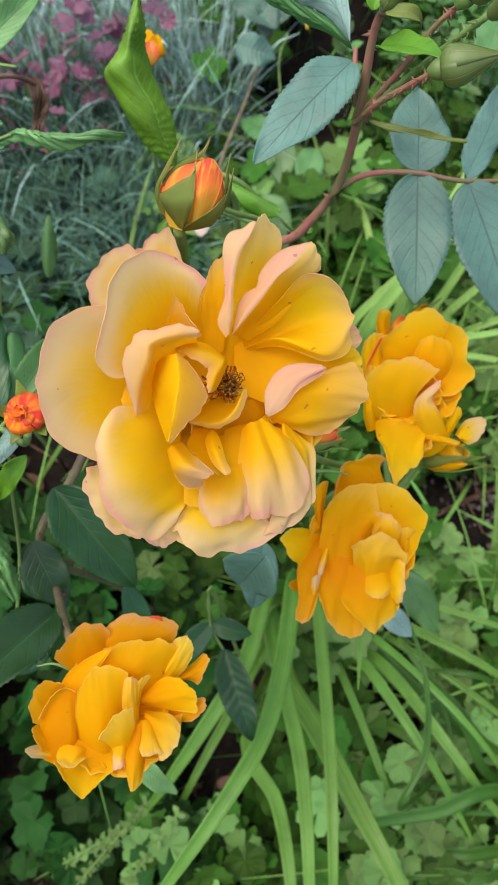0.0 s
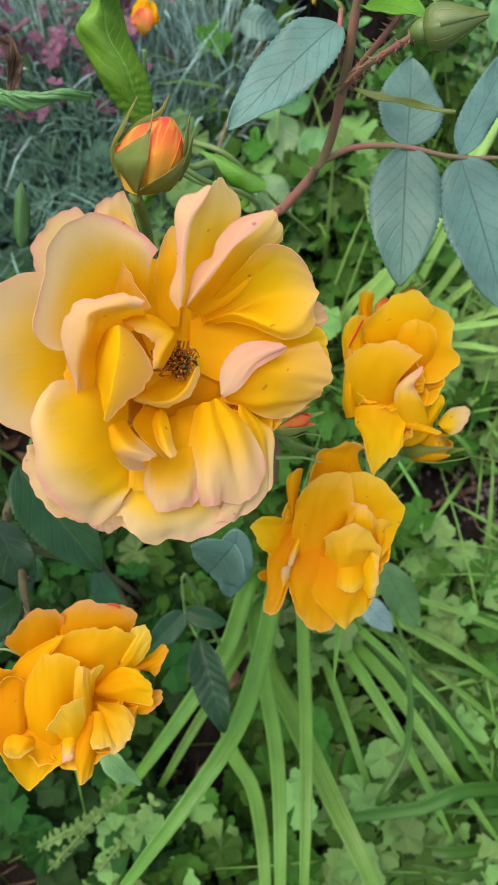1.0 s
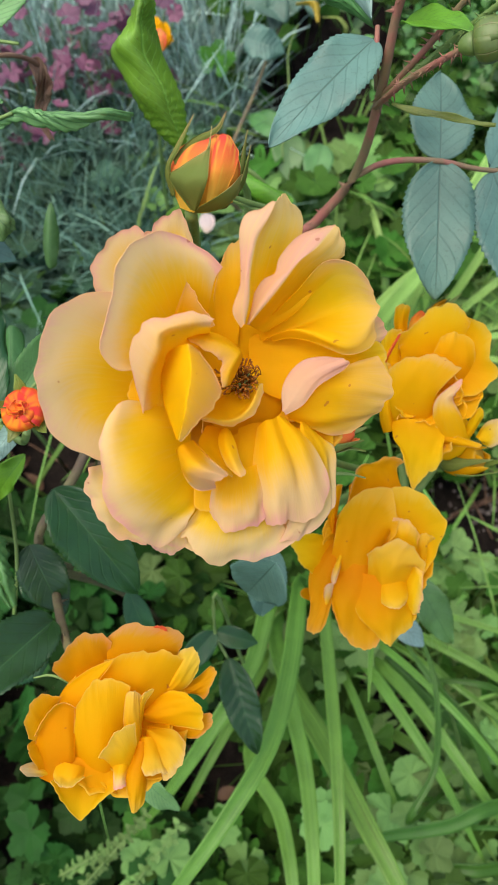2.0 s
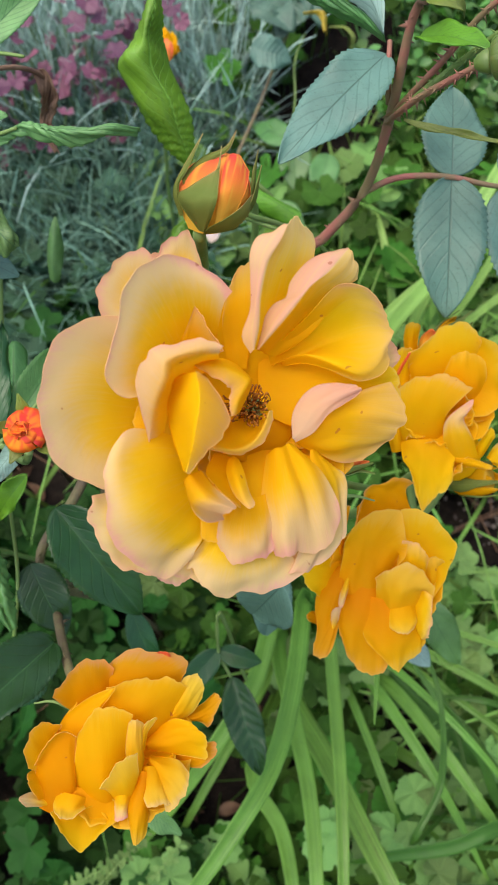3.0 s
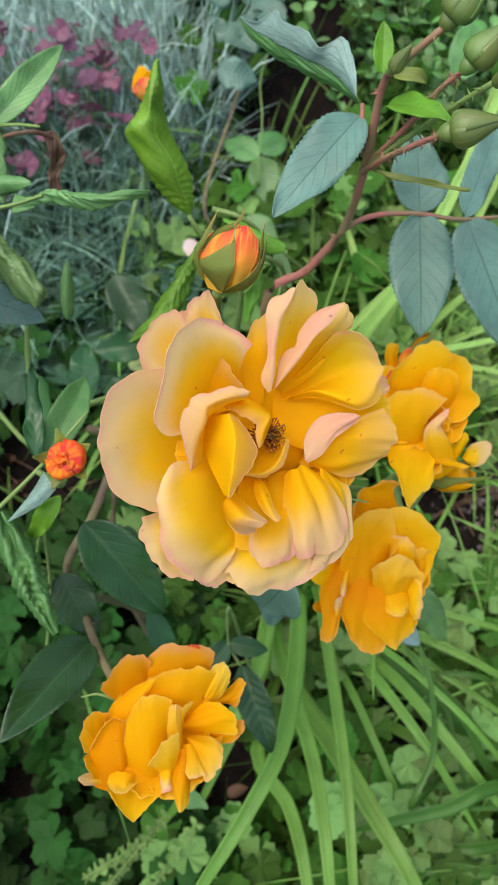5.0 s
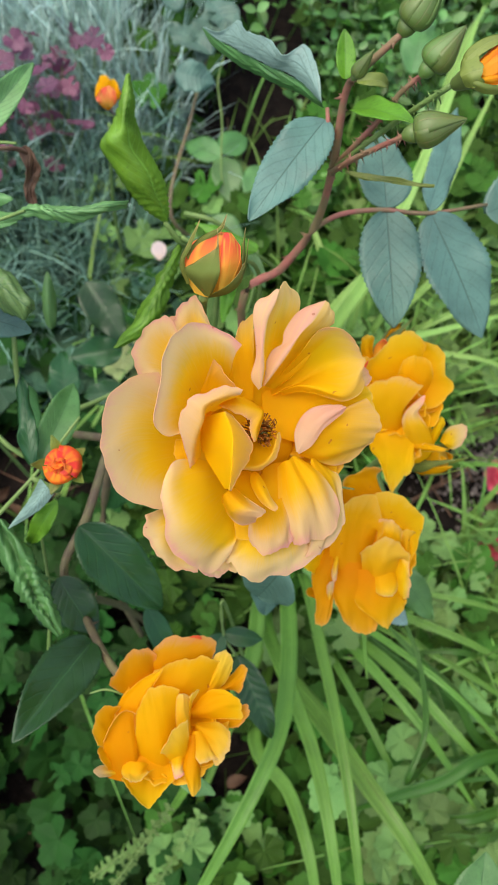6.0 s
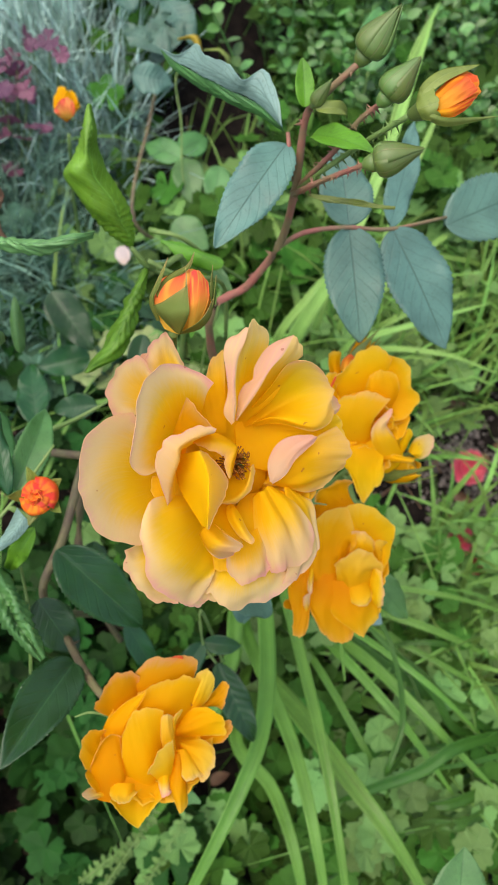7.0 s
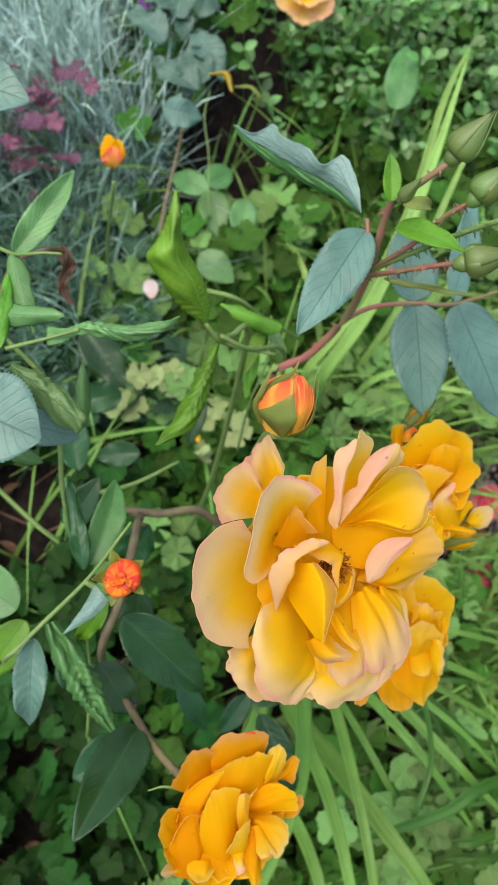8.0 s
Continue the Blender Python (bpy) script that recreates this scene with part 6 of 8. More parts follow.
second = flower(rose, base, (0.049, 0.07, 0.452), (0.9953, 0.0019, 0.0972), (-0.02, 0.9823, 0.1862), "golden-yellow bloom with ruffled petals")
b = Bloom(second, PETAL_GOLD, 240, 1.03)
b.whorl((0.1, 0.48, -0.0), 7, 1.60, 0.36, 0.9, 2.0, 0.1)
b.whorl((-0.1, 0.6, -0.0), 9, 2.4, 0.45, 0.9, 2.4, 0.3)
b.sheet([[(-1.75, 1.4, 0.5), (-2.49, 1.52, 0.68), (-3.22, 1.51, 1)], [(-1.77, 1.03, 0.5), (-2.63, 1.06, 0.73), (-3.51, 1.08, 0.95)], [(-1.81, 0.29, 0.4), (-2.42, 0.31, 0.58), (-3.18, 0.33, 0.9)], [(-1.82, -0.07, 0.4), (-2.45, -0.18, 0.48), (-2.8, -0.02, 0.8)]])
b.sheet([[(-2.72, -0.78, 0.4), (-3.09, -0.72, 0.48), (-3.28, -0.83, 0.8)], [(-2.74, -1.1, 0.42), (-3.05, -0.97, 0.48), (-3.26, -0.95, 0.8)], [(-2.75, -1.39, 0.4), (-2.99, -1.21, 0.43), (-3.19, -1.1, 0.8)]], mat=PETAL_AMBER)
b.sheet([[(-1.21, 2.39, 0.4), (0.06, 2.83, 0.5), (1.31, 3.04, 0.4)], [(-1.03, 3.6, 0.8), (-0.14, 4.05, 0.9), (0.9, 4.07, 0.8)], [(-1.21, 2.47, 1), (-0.96, 3.56, 1.1), (-0.58, 4.16, 1.2), (0.12, 4.46, 1.1), (0.75, 4.6, 1), (1.24, 4.44, 0.9)]], mat=PETAL_AMBER, across=False)
b.sheet([[(-1.9, 1.53, 0.6), (-2.04, 2.5, 1), (-2.01, 3.16, 1.1), (-1.6, 3.52, 1.1)], [(-1.82, 1.6, 0.65), (-1.79, 2.56, 1.05), (-1.71, 3.29, 1.15), (-1.5, 3.51, 1.1)], [(-1.74, 1.65, 0.6), (-1.59, 2.61, 1), (-1.41, 3.34, 1.1), (-1.35, 3.51, 1.1)]], mat=PETAL_AMBER)
b.sheet([[(-2.01, 1.03, 0.8), (-2.66, 0.44, 0.78), (-2.9, -0.53, 0.68), (-2.86, -1.49, 0.9)], [(-1.71, 1.14, 0.9), (-2.31, -0.06, 0.88), (-2.61, -1.26, 0.73), (-3.04, -2.16, 0.8)], [(-1.51, 1.23, 1), (-2.01, -0.07, 1.03), (-2.31, -1.27, 0.83), (-2.78, -2.51, 0.75)], [(-1.31, 1.29, 1.05), (-1.74, -0.08, 1.08), (-1.99, -1.16, 0.88), (-2.36, -2.35, 0.8)]], mat=PETAL_AMBER)
b.sheet([[(0.13, -0.14, 0.7), (1.09, -0.41, 0.6), (1.6, -0.18, 0.5)], [(0.45, 1.54, 1.15), (1.41, 1.51, 1.05), (2, 0.77, 0.75)], [(0.56, 2.12, 1.5), (0.5, 2.77, 1.55), (0.71, 3.13, 1.55), (1.25, 3.24, 1.4), (1.85, 2.99, 1.2), (2.33, 2.57, 1), (2.63, 2.09, 0.8), (2.74, 1.67, 0.7), (2.57, 1.12, 0.6), (2.23, 0.4, 0.6), (1.83, -0.19, 0.6)]], across=False)
b.sheet([[(1.64, 0.06, 0.7), (1.53, 0.78, 0.8), (1.59, 1.38, 1.1)], [(1.89, 0.17, 0.7), (1.92, 0.89, 0.85), (1.93, 1.37, 1.1)], [(2.1, 0.28, 0.6), (2.25, 0.88, 0.7), (2.32, 1.24, 0.9)]], mat=PETAL_LEMON)
b.sheet([[(0.53, 0.69, 1), (0.5, 1.47, 1.5), (0.64, 2.1, 1.75)], [(1, 0.6, 1.05), (1.13, 1.26, 1.5), (1.25, 1.84, 1.65)], [(1.48, 0.49, 0.9), (1.56, 1.01, 1.2), (1.67, 1.29, 1.3)]], mat=PETAL)
b.sheet([[(-1.87, -1.05, 0.6), (-0.9, -1.31, 0.7), (0.08, -1.1, 0.7)], [(-1.92, 0.29, 1), (-0.95, 0.26, 1.05), (0.16, 0.58, 1)], [(-1.69, 1.61, 1.35), (-0.51, 1.76, 1.25), (0.53, 1.57, 1.35)], [(-1.67, 1.96, 1.5), (-1.2, 2.66, 1.7), (-0.65, 3.04, 1.8), (0.03, 3.2, 1.85), (0.59, 2.99, 1.8), (0.75, 2.22, 1.65), (0.69, 1.51, 1.55), (0.4, 1, 1.45)]], across=False)
b.sheet([[(-1.67, 0.4, 1), (-1.96, -1.04, 0.9), (-1.86, -1.89, 0.7)], [(-1.31, 0.27, 1.15), (-1.59, -1.52, 0.95), (-1.62, -2.62, 0.6)], [(-0.88, 0.18, 1.2), (-1.05, -1.78, 0.85), (-1.15, -3, 0.4)], [(-0.48, 0.12, 1.15), (-0.5, -1.92, 0.7), (-0.56, -3.24, 0.3)], [(-0.12, -0.13, 1), (-0.08, -1.81, 0.7), (-0.13, -2.98, 0.4)]], mat=PETAL_AMBER)
b.sheet([[(-0.97, -0.1, 1.25), (-1.02, -1.53, 1.1), (-0.71, -2.14, 0.9)], [(-0.38, -0.24, 1.3), (-0.21, -1.67, 1.1), (-0.02, -2.81, 0.7)], [(0.22, -0.38, 1.2), (0.47, -1.7, 0.9), (0.41, -2.95, 0.6)], [(0.82, -0.52, 1), (1.06, -1.61, 0.7), (1.15, -2.33, 0.5)], [(1.18, -0.77, 0.8), (1.4, -1.5, 0.5), (1.4, -1.92, 0.4)]])
b.sheet([[(-0.15, -0.49, 1.25), (-0.05, -1.2, 1.25), (0.16, -1.47, 1.15)], [(0.44, -0.5, 1.35), (0.47, -1.24, 1.3), (0.56, -1.57, 1.15)], [(1.09, -0.52, 1.2), (1.06, -1.16, 1.1), (0.93, -1.45, 1)]], mat=PETAL_LEMON)
b.sheet([[(1.07, -0.05, 1.15), (1.49, 0.01, 1.3), (1.7, -0.19, 1.25)], [(1.09, -0.64, 1.05), (1.44, -0.7, 1.1), (1.68, -0.9, 1)], [(1.02, -1.24, 0.9), (1.3, -1.49, 0.8), (1.59, -1.53, 0.7)], [(0.95, -1.72, 0.75), (1.19, -1.9, 0.6), (1.5, -1.77, 0.55)]], mat=PETAL)
b.sheet([[(-0.44, -0.65, 1), (0.31, -1.05, 1), (1.22, -0.7, 0.9)], [(-0.43, 0.24, 1.45), (0.39, 0.09, 1.65), (1.36, 0.01, 1.25)], [(-0.49, 0.55, 1.6), (0.02, 0.92, 1.9), (0.57, 1.14, 1.95), (1.09, 0.96, 1.8), (1.52, 0.65, 1.5), (1.72, 0.17, 1.25), (1.68, -0.38, 1.05)]], mat=PETAL_LEMON, across=False)
b.sheet([[(-1.39, 1.24, 1.12), (-1.88, 0.05, 1.16), (-1.99, -0.45, 1.52)], [(-1.31, 1.26, 1.15), (-1.73, 0.11, 1.19), (-1.9, -0.5, 1.54)], [(-1.24, 1.29, 1.12), (-1.59, 0.16, 1.16), (-1.81, -0.5, 1.52)]], mat=PETAL_OUTER, ruf=0)
b.sheet([[(-2.46, -1.79, 0.88), (-2.33, -1.26, 0.96), (-2.27, -0.63, 1.43)], [(-2.33, -1.79, 0.9), (-2.18, -1.2, 0.98), (-2.07, -0.54, 1.45)], [(-2.21, -1.75, 0.88), (-2.04, -1.15, 0.96), (-1.88, -0.48, 1.43)]], mat=PETAL_OUTER, ruf=0)
stem(rose, base, [base, (0.055, 0.17, 0.18), (0.055, 0.13, 0.36), (0.058, 0.105, 0.42), (0.052, 0.078, 0.445)], 0.0036, 0.0024, STEM_GREEN, thorns=8, n=22)
stem(rose, base, [(0.055, 0.13, 0.36), (0.068, 0.13, 0.42), (0.076, 0.127, 0.46)], 0.0026, 0.0022, STEM_GREEN)
stem(rose, base, [(0.0223, 0.1009, 0.487), (0.0323, 0.0996, 0.492), (0.0396, 0.0972, 0.494)], 0.0009, 0.0003, STEM_GREEN, name="sepal")
bud(rose, base, (0.0215, 0.1073, 0.505), (0.0356, 0.1102, 0.51), 0.0052, PETAL_FLAME, 0.9, 0.5, "small red bud", 5)
bud(rose, base, (0.0835, 0.1223, 0.44), (0.1001, 0.1192, 0.455), 0.0078, PETAL_GOLD, 0.5, 0.15, "green and yellow bud", 8)
bud(rose, base, (0.0764, 0.1837, 0.455), (0.0892, 0.1925, 0.46), 0.0050, PETAL_GOLD, 0.6, 0.3, "small withering bud", 11)
stem(rose, base, [(0.068, 0.13, 0.42), (0.07, 0.11, 0.425), (0.0831, 0.1233, 0.437)], 0.002, 0.0016, STEM_GREEN)
stem(rose, base, [(0.055, 0.13, 0.40), (0.030, 0.112, 0.47), (0.0211, 0.1078, 0.503)], 0.0018, 0.0014, STEM_GREEN)

# ---- the low golden rose ----
base = (-0.09, 0.10, 0.0)
rose = thing("rose", base, "golden-orange rose in full bloom low on the bush", "rose", ROSES)
b = Bloom(flower(rose, base, (-0.055, 0.012, 0.482), (0.972, 0.0269, -0.2336), (-0.0223, 0.9995, 0.0221), "golden-orange bloom with pointed lower petals"), PETAL_GOLD, 300, 1.12)
b.whorl((0.58, -0.19, 0.2), 7, 1.60, 0.30, 0.9, 2.0, 0.4)
b.whorl((0.40, -0.25, 0.2), 9, 2.5, 0.25, 0.9, 2.4, 0.1)
b.sheet([[(-0.28, 1.42, 0.65), (0.89, 1.18, 0.65), (2.11, 1.38, 0.45)], [(-0.27, 2.03, 0.85), (0.85, 2.11, 0.95), (2.19, 1.9, 0.65)], [(-0.22, 2.48, 0.95), (0.3, 2.88, 1.05), (0.94, 2.98, 1.05), (1.71, 2.88, 0.95), (2.17, 2.74, 0.85), (2.38, 2.42, 0.75), (2.22, 2.1, 0.75)]], mat=PETAL_AMBER, across=False, ruf=0.02)
b.sheet([[(1.48, 2.48, 0.7), (1.45, 2.75, 0.78), (1.38, 2.97, 1.16)], [(1.74, 2.48, 0.7), (1.73, 2.79, 0.83), (1.71, 2.97, 1.16)], [(1.99, 2.48, 0.65), (1.94, 2.69, 0.73), (1.85, 2.84, 1.12)]], mat=PETAL_FLAME)
b.sheet([[(-1, 1.02, 0.55), (-0.19, 1.51, 0.75)], [(-1.6, 1.24, 0.65), (-1.04, 1.82, 0.95), (-0.24, 1.92, 0.85)], [(-2.02, 1.53, 0.95), (-1.81, 1.94, 1.15), (-1.32, 2.46, 1.25), (-0.71, 2.68, 1.25), (-0.21, 2.37, 1.15)]], mat=PETAL_AMBER, across=False, ruf=0.02)
b.sheet([[(-0.15, 0.18, 0.75), (0.9, 0.15, 0.75), (1.98, 0.23, 0.65)], [(-0.41, 0.98, 1.25), (0.83, 0.95, 1.35), (2.03, 0.93, 1.05)], [(-0.24, 1.72, 1.65), (0.8, 1.95, 1.55), (1.66, 1.95, 1.45), (2.37, 1.74, 1.25)]], across=False, ruf=0.02)
b.sheet([[(1.53, 0.54, 0.8), (2.04, 1.35, 0.98), (2.37, 2.14, 1.3)], [(1.74, 0.5, 0.8), (2.35, 1.23, 1.08), (2.83, 2.03, 1.3)], [(1.97, 0.47, 0.7), (2.6, 0.93, 0.88), (3.01, 1.49, 1.1)]], mat=PETAL_LEMON)
b.sheet([[(2.22, 0.75, 0.4), (2.99, 1.15, 0.48), (3.52, 1.59, 0.8)], [(2.27, 0.68, 0.4), (3.05, 0.83, 0.48), (3.64, 1.25, 0.75)], [(2.35, 0.64, 0.3), (3, 0.67, 0.38), (3.26, 0.46, 0.7)]], mat=PETAL_AMBER)
b.sheet([[(2.19, 0.12, 0.7), (2.95, -0.11, 0.68), (3.48, -0.05, 0.9)], [(2.19, -0.29, 0.7), (2.95, -0.48, 0.68), (3.47, -0.43, 0.8)], [(2.2, -0.6, 0.6), (2.74, -0.82, 0.58), (3.08, -0.85, 0.8)]], mat=PETAL_AMBER)
b.sheet([[(1.2, 0.04, 0.9), (1.9, 0.66, 1.28), (2.51, 0.6, 1.5)], [(1.25, -0.06, 0.9), (2.22, 0.21, 1.28), (2.98, 0.12, 1.3)], [(1.32, -0.22, 0.8), (2.36, -0.4, 0.98), (3.12, -0.58, 1.1)]])
b.sheet([[(1.35, -0.51, 1), (2.13, -0.65, 1.18), (2.54, -1.08, 1.2)], [(1.31, -0.62, 1), (1.92, -1.18, 1.18), (2.32, -1.68, 1.1)], [(1.27, -0.76, 0.9), (1.63, -1.46, 0.98), (1.87, -2.2, 0.9)]], mat=PETAL_LEMON)
b.sheet([[(0.88, -1.04, 1.1), (0.56, -2.01, 0.78), (0.79, -3.08, 0.6)], [(1.09, -1.05, 1.1), (0.92, -2.12, 0.88), (0.88, -3.09, 0.6)], [(1.35, -1.16, 1), (1.29, -2.14, 0.68), (1.16, -2.93, 0.6)]])
b.sheet([[(1.08, -0.85, 1.2), (1.1, -1.63, 1.08), (1.2, -2.02, 1.2)], [(1.4, -0.86, 1.1), (1.52, -1.46, 0.98), (1.62, -1.9, 1.1)], [(1.73, -1.07, 1), (1.85, -1.48, 0.88), (1.94, -1.98, 1)]], mat=PETAL_LEMON)
b.sheet([[(-1.75, -0.96, 0.35), (-1.69, 0.03, 0.45)], [(-2.26, -0.84, 0.55), (-2.29, -0.15, 0.65), (-1.91, 0.33, 0.65)], [(-2.74, -0.66, 0.85), (-2.84, -0.13, 0.95), (-2.69, 0.41, 1.05), (-2.26, 0.61, 1.05), (-1.81, 0.54, 1.05)]], mat=PETAL_AMBER, across=False, ruf=0.02)
b.sheet([[(-2.15, -0.94, 0.5), (-2.56, -0.83, 0.48), (-2.8, -0.95, 0.8)], [(-2.13, -1.33, 0.5), (-2.44, -1.22, 0.48), (-2.71, -1.18, 0.8)], [(-2.01, -1.92, 0.3), (-2.31, -1.81, 0.28), (-2.52, -1.53, 0.7)]], mat=PETAL_AMBER)
b.sheet([[(-1.92, -1.73, 0.2), (-2.53, -1.57, 0.18), (-2.91, -1.58, 0.6)], [(-1.91, -1.89, 0.2), (-2.42, -1.81, 0.23), (-2.95, -1.67, 0.6)], [(-1.95, -1.99, 0.15), (-2.41, -1.95, 0.13), (-2.8, -1.91, 0.55)]], mat=PETAL_OUTER)
b.sheet([[(-1.33, -1.35, 0.8), (-1.7, -2.01, 0.68), (-1.86, -2.08, 1)], [(-1.13, -1.45, 0.8), (-1.49, -2.31, 0.58), (-1.58, -2.6, 0.7)], [(-0.82, -1.56, 0.8), (-0.92, -2.54, 0.38), (-0.91, -3.22, 0.2)], [(-0.42, -1.58, 0.8), (-0.38, -2.37, 0.48), (-0.46, -2.9, 0.4)], [(-0.01, -1.5, 0.8), (0.12, -2.1, 0.58), (0.1, -2.41, 0.7)]])
b.sheet([[(-2.31, -1.91, 0.25), (-1.7, -2.13, 0.25), (-1.2, -2.05, 0.35)], [(-2.5, -1.21, 0.65), (-1.85, -0.94, 1.05), (-1.3, -1.15, 1.15)], [(-2.46, -0.67, 0.9), (-2.14, -0.2, 1.3), (-1.7, 0.19, 1.5), (-1.37, 0.01, 1.5)], [(-2.53, -0.64, 1.25), (-2.22, -0.06, 1.65), (-1.76, 0.29, 1.85), (-1.33, 0.16, 1.85)]], mat=PETAL_AMBER, across=False, ruf=0.02)
b.sheet([[(-1.78, -0.17, 0.6), (-1.72, 0.72, 0.88), (-1.03, 1.36, 1.18), (-0.23, 1.7, 1.9)], [(-1.37, -0.28, 0.8), (-1.25, 0.6, 1.18), (-0.73, 1.18, 1.48), (-0.22, 1.7, 2)], [(-1.08, -0.09, 1.1), (-1.01, 0.49, 1.48), (-0.63, 1.06, 1.68), (-0.18, 1.67, 2.05)]])
b.sheet([[(-0.89, -2.06, 0.35), (-0.08, -2.09, 0.45), (0.41, -1.23, 0.65)], [(-1.19, -0.96, 1.05), (-0.35, -0.99, 1.25), (0.35, -0.43, 1.25)], [(-1.17, 0.19, 1.75), (-0.83, 0.76, 1.95), (-0.34, 0.98, 2.05), (0.42, 0.73, 1.95)]], across=False, ruf=0.02)
b.sheet([[(0.69, -1.23, 1), (0.39, -0.24, 1.48), (0.42, 0.67, 2)], [(0.94, -1.04, 1), (0.75, -0.25, 1.38), (0.69, 0.63, 1.9)], [(1.07, -0.85, 0.9), (1.01, -0.16, 1.18), (0.93, 0.53, 1.7)]], mat=PETAL_LEMON)
b.sheet([[(-1.72, -1.52, 0.9), (-1.85, -1.9, 0.78), (-1.78, -2.11, 1.1)], [(-1.22, -1.63, 1), (-1.41, -2.01, 0.88), (-1.46, -2.24, 1.1)], [(-0.82, -1.75, 0.9), (-0.91, -1.98, 0.78), (-0.91, -2, 1.1)]], mat=PETAL_LEMON)
b.sheet([[(0.14, -1.69, 1.1), (0.15, -2.09, 0.78), (0.15, -2.43, 0.8)], [(0.38, -1.68, 1.15), (0.35, -2.1, 0.78), (0.34, -2.38, 0.8)], [(0.61, -1.65, 1.1), (0.59, -2.11, 0.68), (0.52, -2.33, 0.8)]], mat=PETAL_OUTER)
b.sheet([[(0.86, -0.25, 1.2), (0.9, 0.24, 1.48), (0.91, 0.58, 1.9)], [(0.94, -0.24, 1.25), (0.97, 0.3, 1.53), (1.1, 0.68, 1.9)], [(1.07, -0.22, 1.2), (1.12, 0.33, 1.48), (1.34, 0.8, 1.8)]], mat=PETAL_LEMON)
b.sheet([[(0.1, -1.79, 0.85), (0.6, -1.71, 0.95), (0.9, -1.24, 0.95)], [(-0.14, -1.42, 1.35), (0.34, -1.2, 1.55), (0.77, -0.93, 1.45)], [(-0.38, -1.34, 1.75), (-0.1, -0.87, 2.05), (0.15, -0.56, 2.15), (0.65, -0.37, 2.05)]], mat=PETAL_LEMON, across=False, ruf=0.02)
stem(rose, base, [base, (-0.10, 0.10, 0.2), (-0.102, 0.085, 0.36), (-0.1007, 0.0765, 0.4), (-0.0846, 0.0455, 0.44), (-0.0703, 0.027, 0.465), (-0.056, 0.014, 0.474)], 0.0026, 0.0018, STEM_BROWN, thorns=14, n=30)
stem(rose, base, [(-0.062, 0.018, 0.474), (-0.0763, 0.0252, 0.48), (-0.0852, 0.025, 0.478)], 0.0008, 0.0003, STEM_GREEN, name="sepal")

# ---- the budding stem ----
base = (0.03, 0.21, 0.0)
rose = thing("rose", base, "reddish rose stem with green buds and blue-green leaves", "rose", ROSES)
stem(rose, base, [base, (0.025, 0.20, 0.25), (0.0031, 0.2175, 0.445), (0.0248, 0.2219, 0.482), (0.0402, 0.2278, 0.508), (0.045, 0.2317, 0.545), (0.0473, 0.2403, 0.578), (0.0515, 0.2396, 0.59), (0.0648, 0.24, 0.607)], 0.0027, 0.0013, STEM_RED, thorns=34, n=44, knots=0.15)
stem(rose, base, [(0.0439, 0.2303, 0.543), (0.049, 0.2175, 0.567), (0.0562, 0.2082, 0.585), (0.0628, 0.1999, 0.6)], 0.0013, 0.0010, STEM_RED, thorns=60, slim=0.7, n=40)
stem(rose, base, [(0.045, 0.2317, 0.545), (0.0572, 0.2241, 0.57), (0.0665, 0.2177, 0.59), (0.0763, 0.2093, 0.612)], 0.0013, 0.0011, STEM_GREEN, thorns=60, slim=0.7, n=40)
stem(rose, base, [(0.045, 0.2317, 0.545), (0.0568, 0.2258, 0.575), (0.0645, 0.2258, 0.592), (0.0713, 0.2237, 0.604)], 0.0012, 0.0010, STEM_RED, thorns=60, slim=0.7, n=40)
bud(rose, base, (0.067, 0.2416, 0.609), (0.0755, 0.246, 0.62), 0.0060, BUD_GREEN, 0.0, 0.06, "closed green bud flushed with red", 2)
bud(rose, base, (0.0722, 0.2238, 0.606), (0.08, 0.2277, 0.614), 0.0056, BUD_GREEN, 0.0, 0.06, "closed green bud", 4)
stem(rose, base, [(0.0768, 0.2090, 0.6125), (0.0785, 0.2078, 0.6150), (0.0805, 0.2068, 0.6180)], 0.0022, 0.0042, BUD_GREEN, name="hip", n=8, sides=14)
b = Bloom(flower(rose, base, (0.0850, 0.2062, 0.622), (1.0, 0.0, 0.0), (0.0, 0.9467, 0.322), "opening bud with flame-orange petals", 0.3), PETAL_SUNSET, 760)
b.ob.name = "bud"
b.sheet([[(-0.7, -0.3, -0.2), (-0.31, 0.18, 0.2), (0.33, 0.57, 0.3), (1.07, 0.91, 0.1)], [(-0.72, -0.28, -0), (-0.35, -0.05, 0.5), (0.37, 0.23, 0.6), (1.33, 0.53, 0.2)], [(-0.71, -0.48, 0), (-0.2, -0.41, 0.5), (0.45, -0.17, 0.5), (1.33, 0.12, 0.2)], [(-0.59, -0.55, -0.2), (-0.13, -0.67, 0.2), (0.52, -0.5, 0.2), (1.22, -0.08, 0)]], mat=PETAL_SUNSET)
b.sheet([[(-0.44, -0.23, 0.5), (-0.03, 0, 0.75), (0.44, 0.27, 0.7), (0.82, 0.56, 0.5)], [(-0.4, -0.38, 0.5), (0.08, -0.26, 0.8), (0.51, -0.05, 0.75), (1.02, 0.21, 0.5)], [(-0.33, -0.6, 0.5), (0.16, -0.5, 0.75), (0.68, -0.26, 0.65), (1.22, 0.06, 0.35)]], mat=PETAL_FLAME)
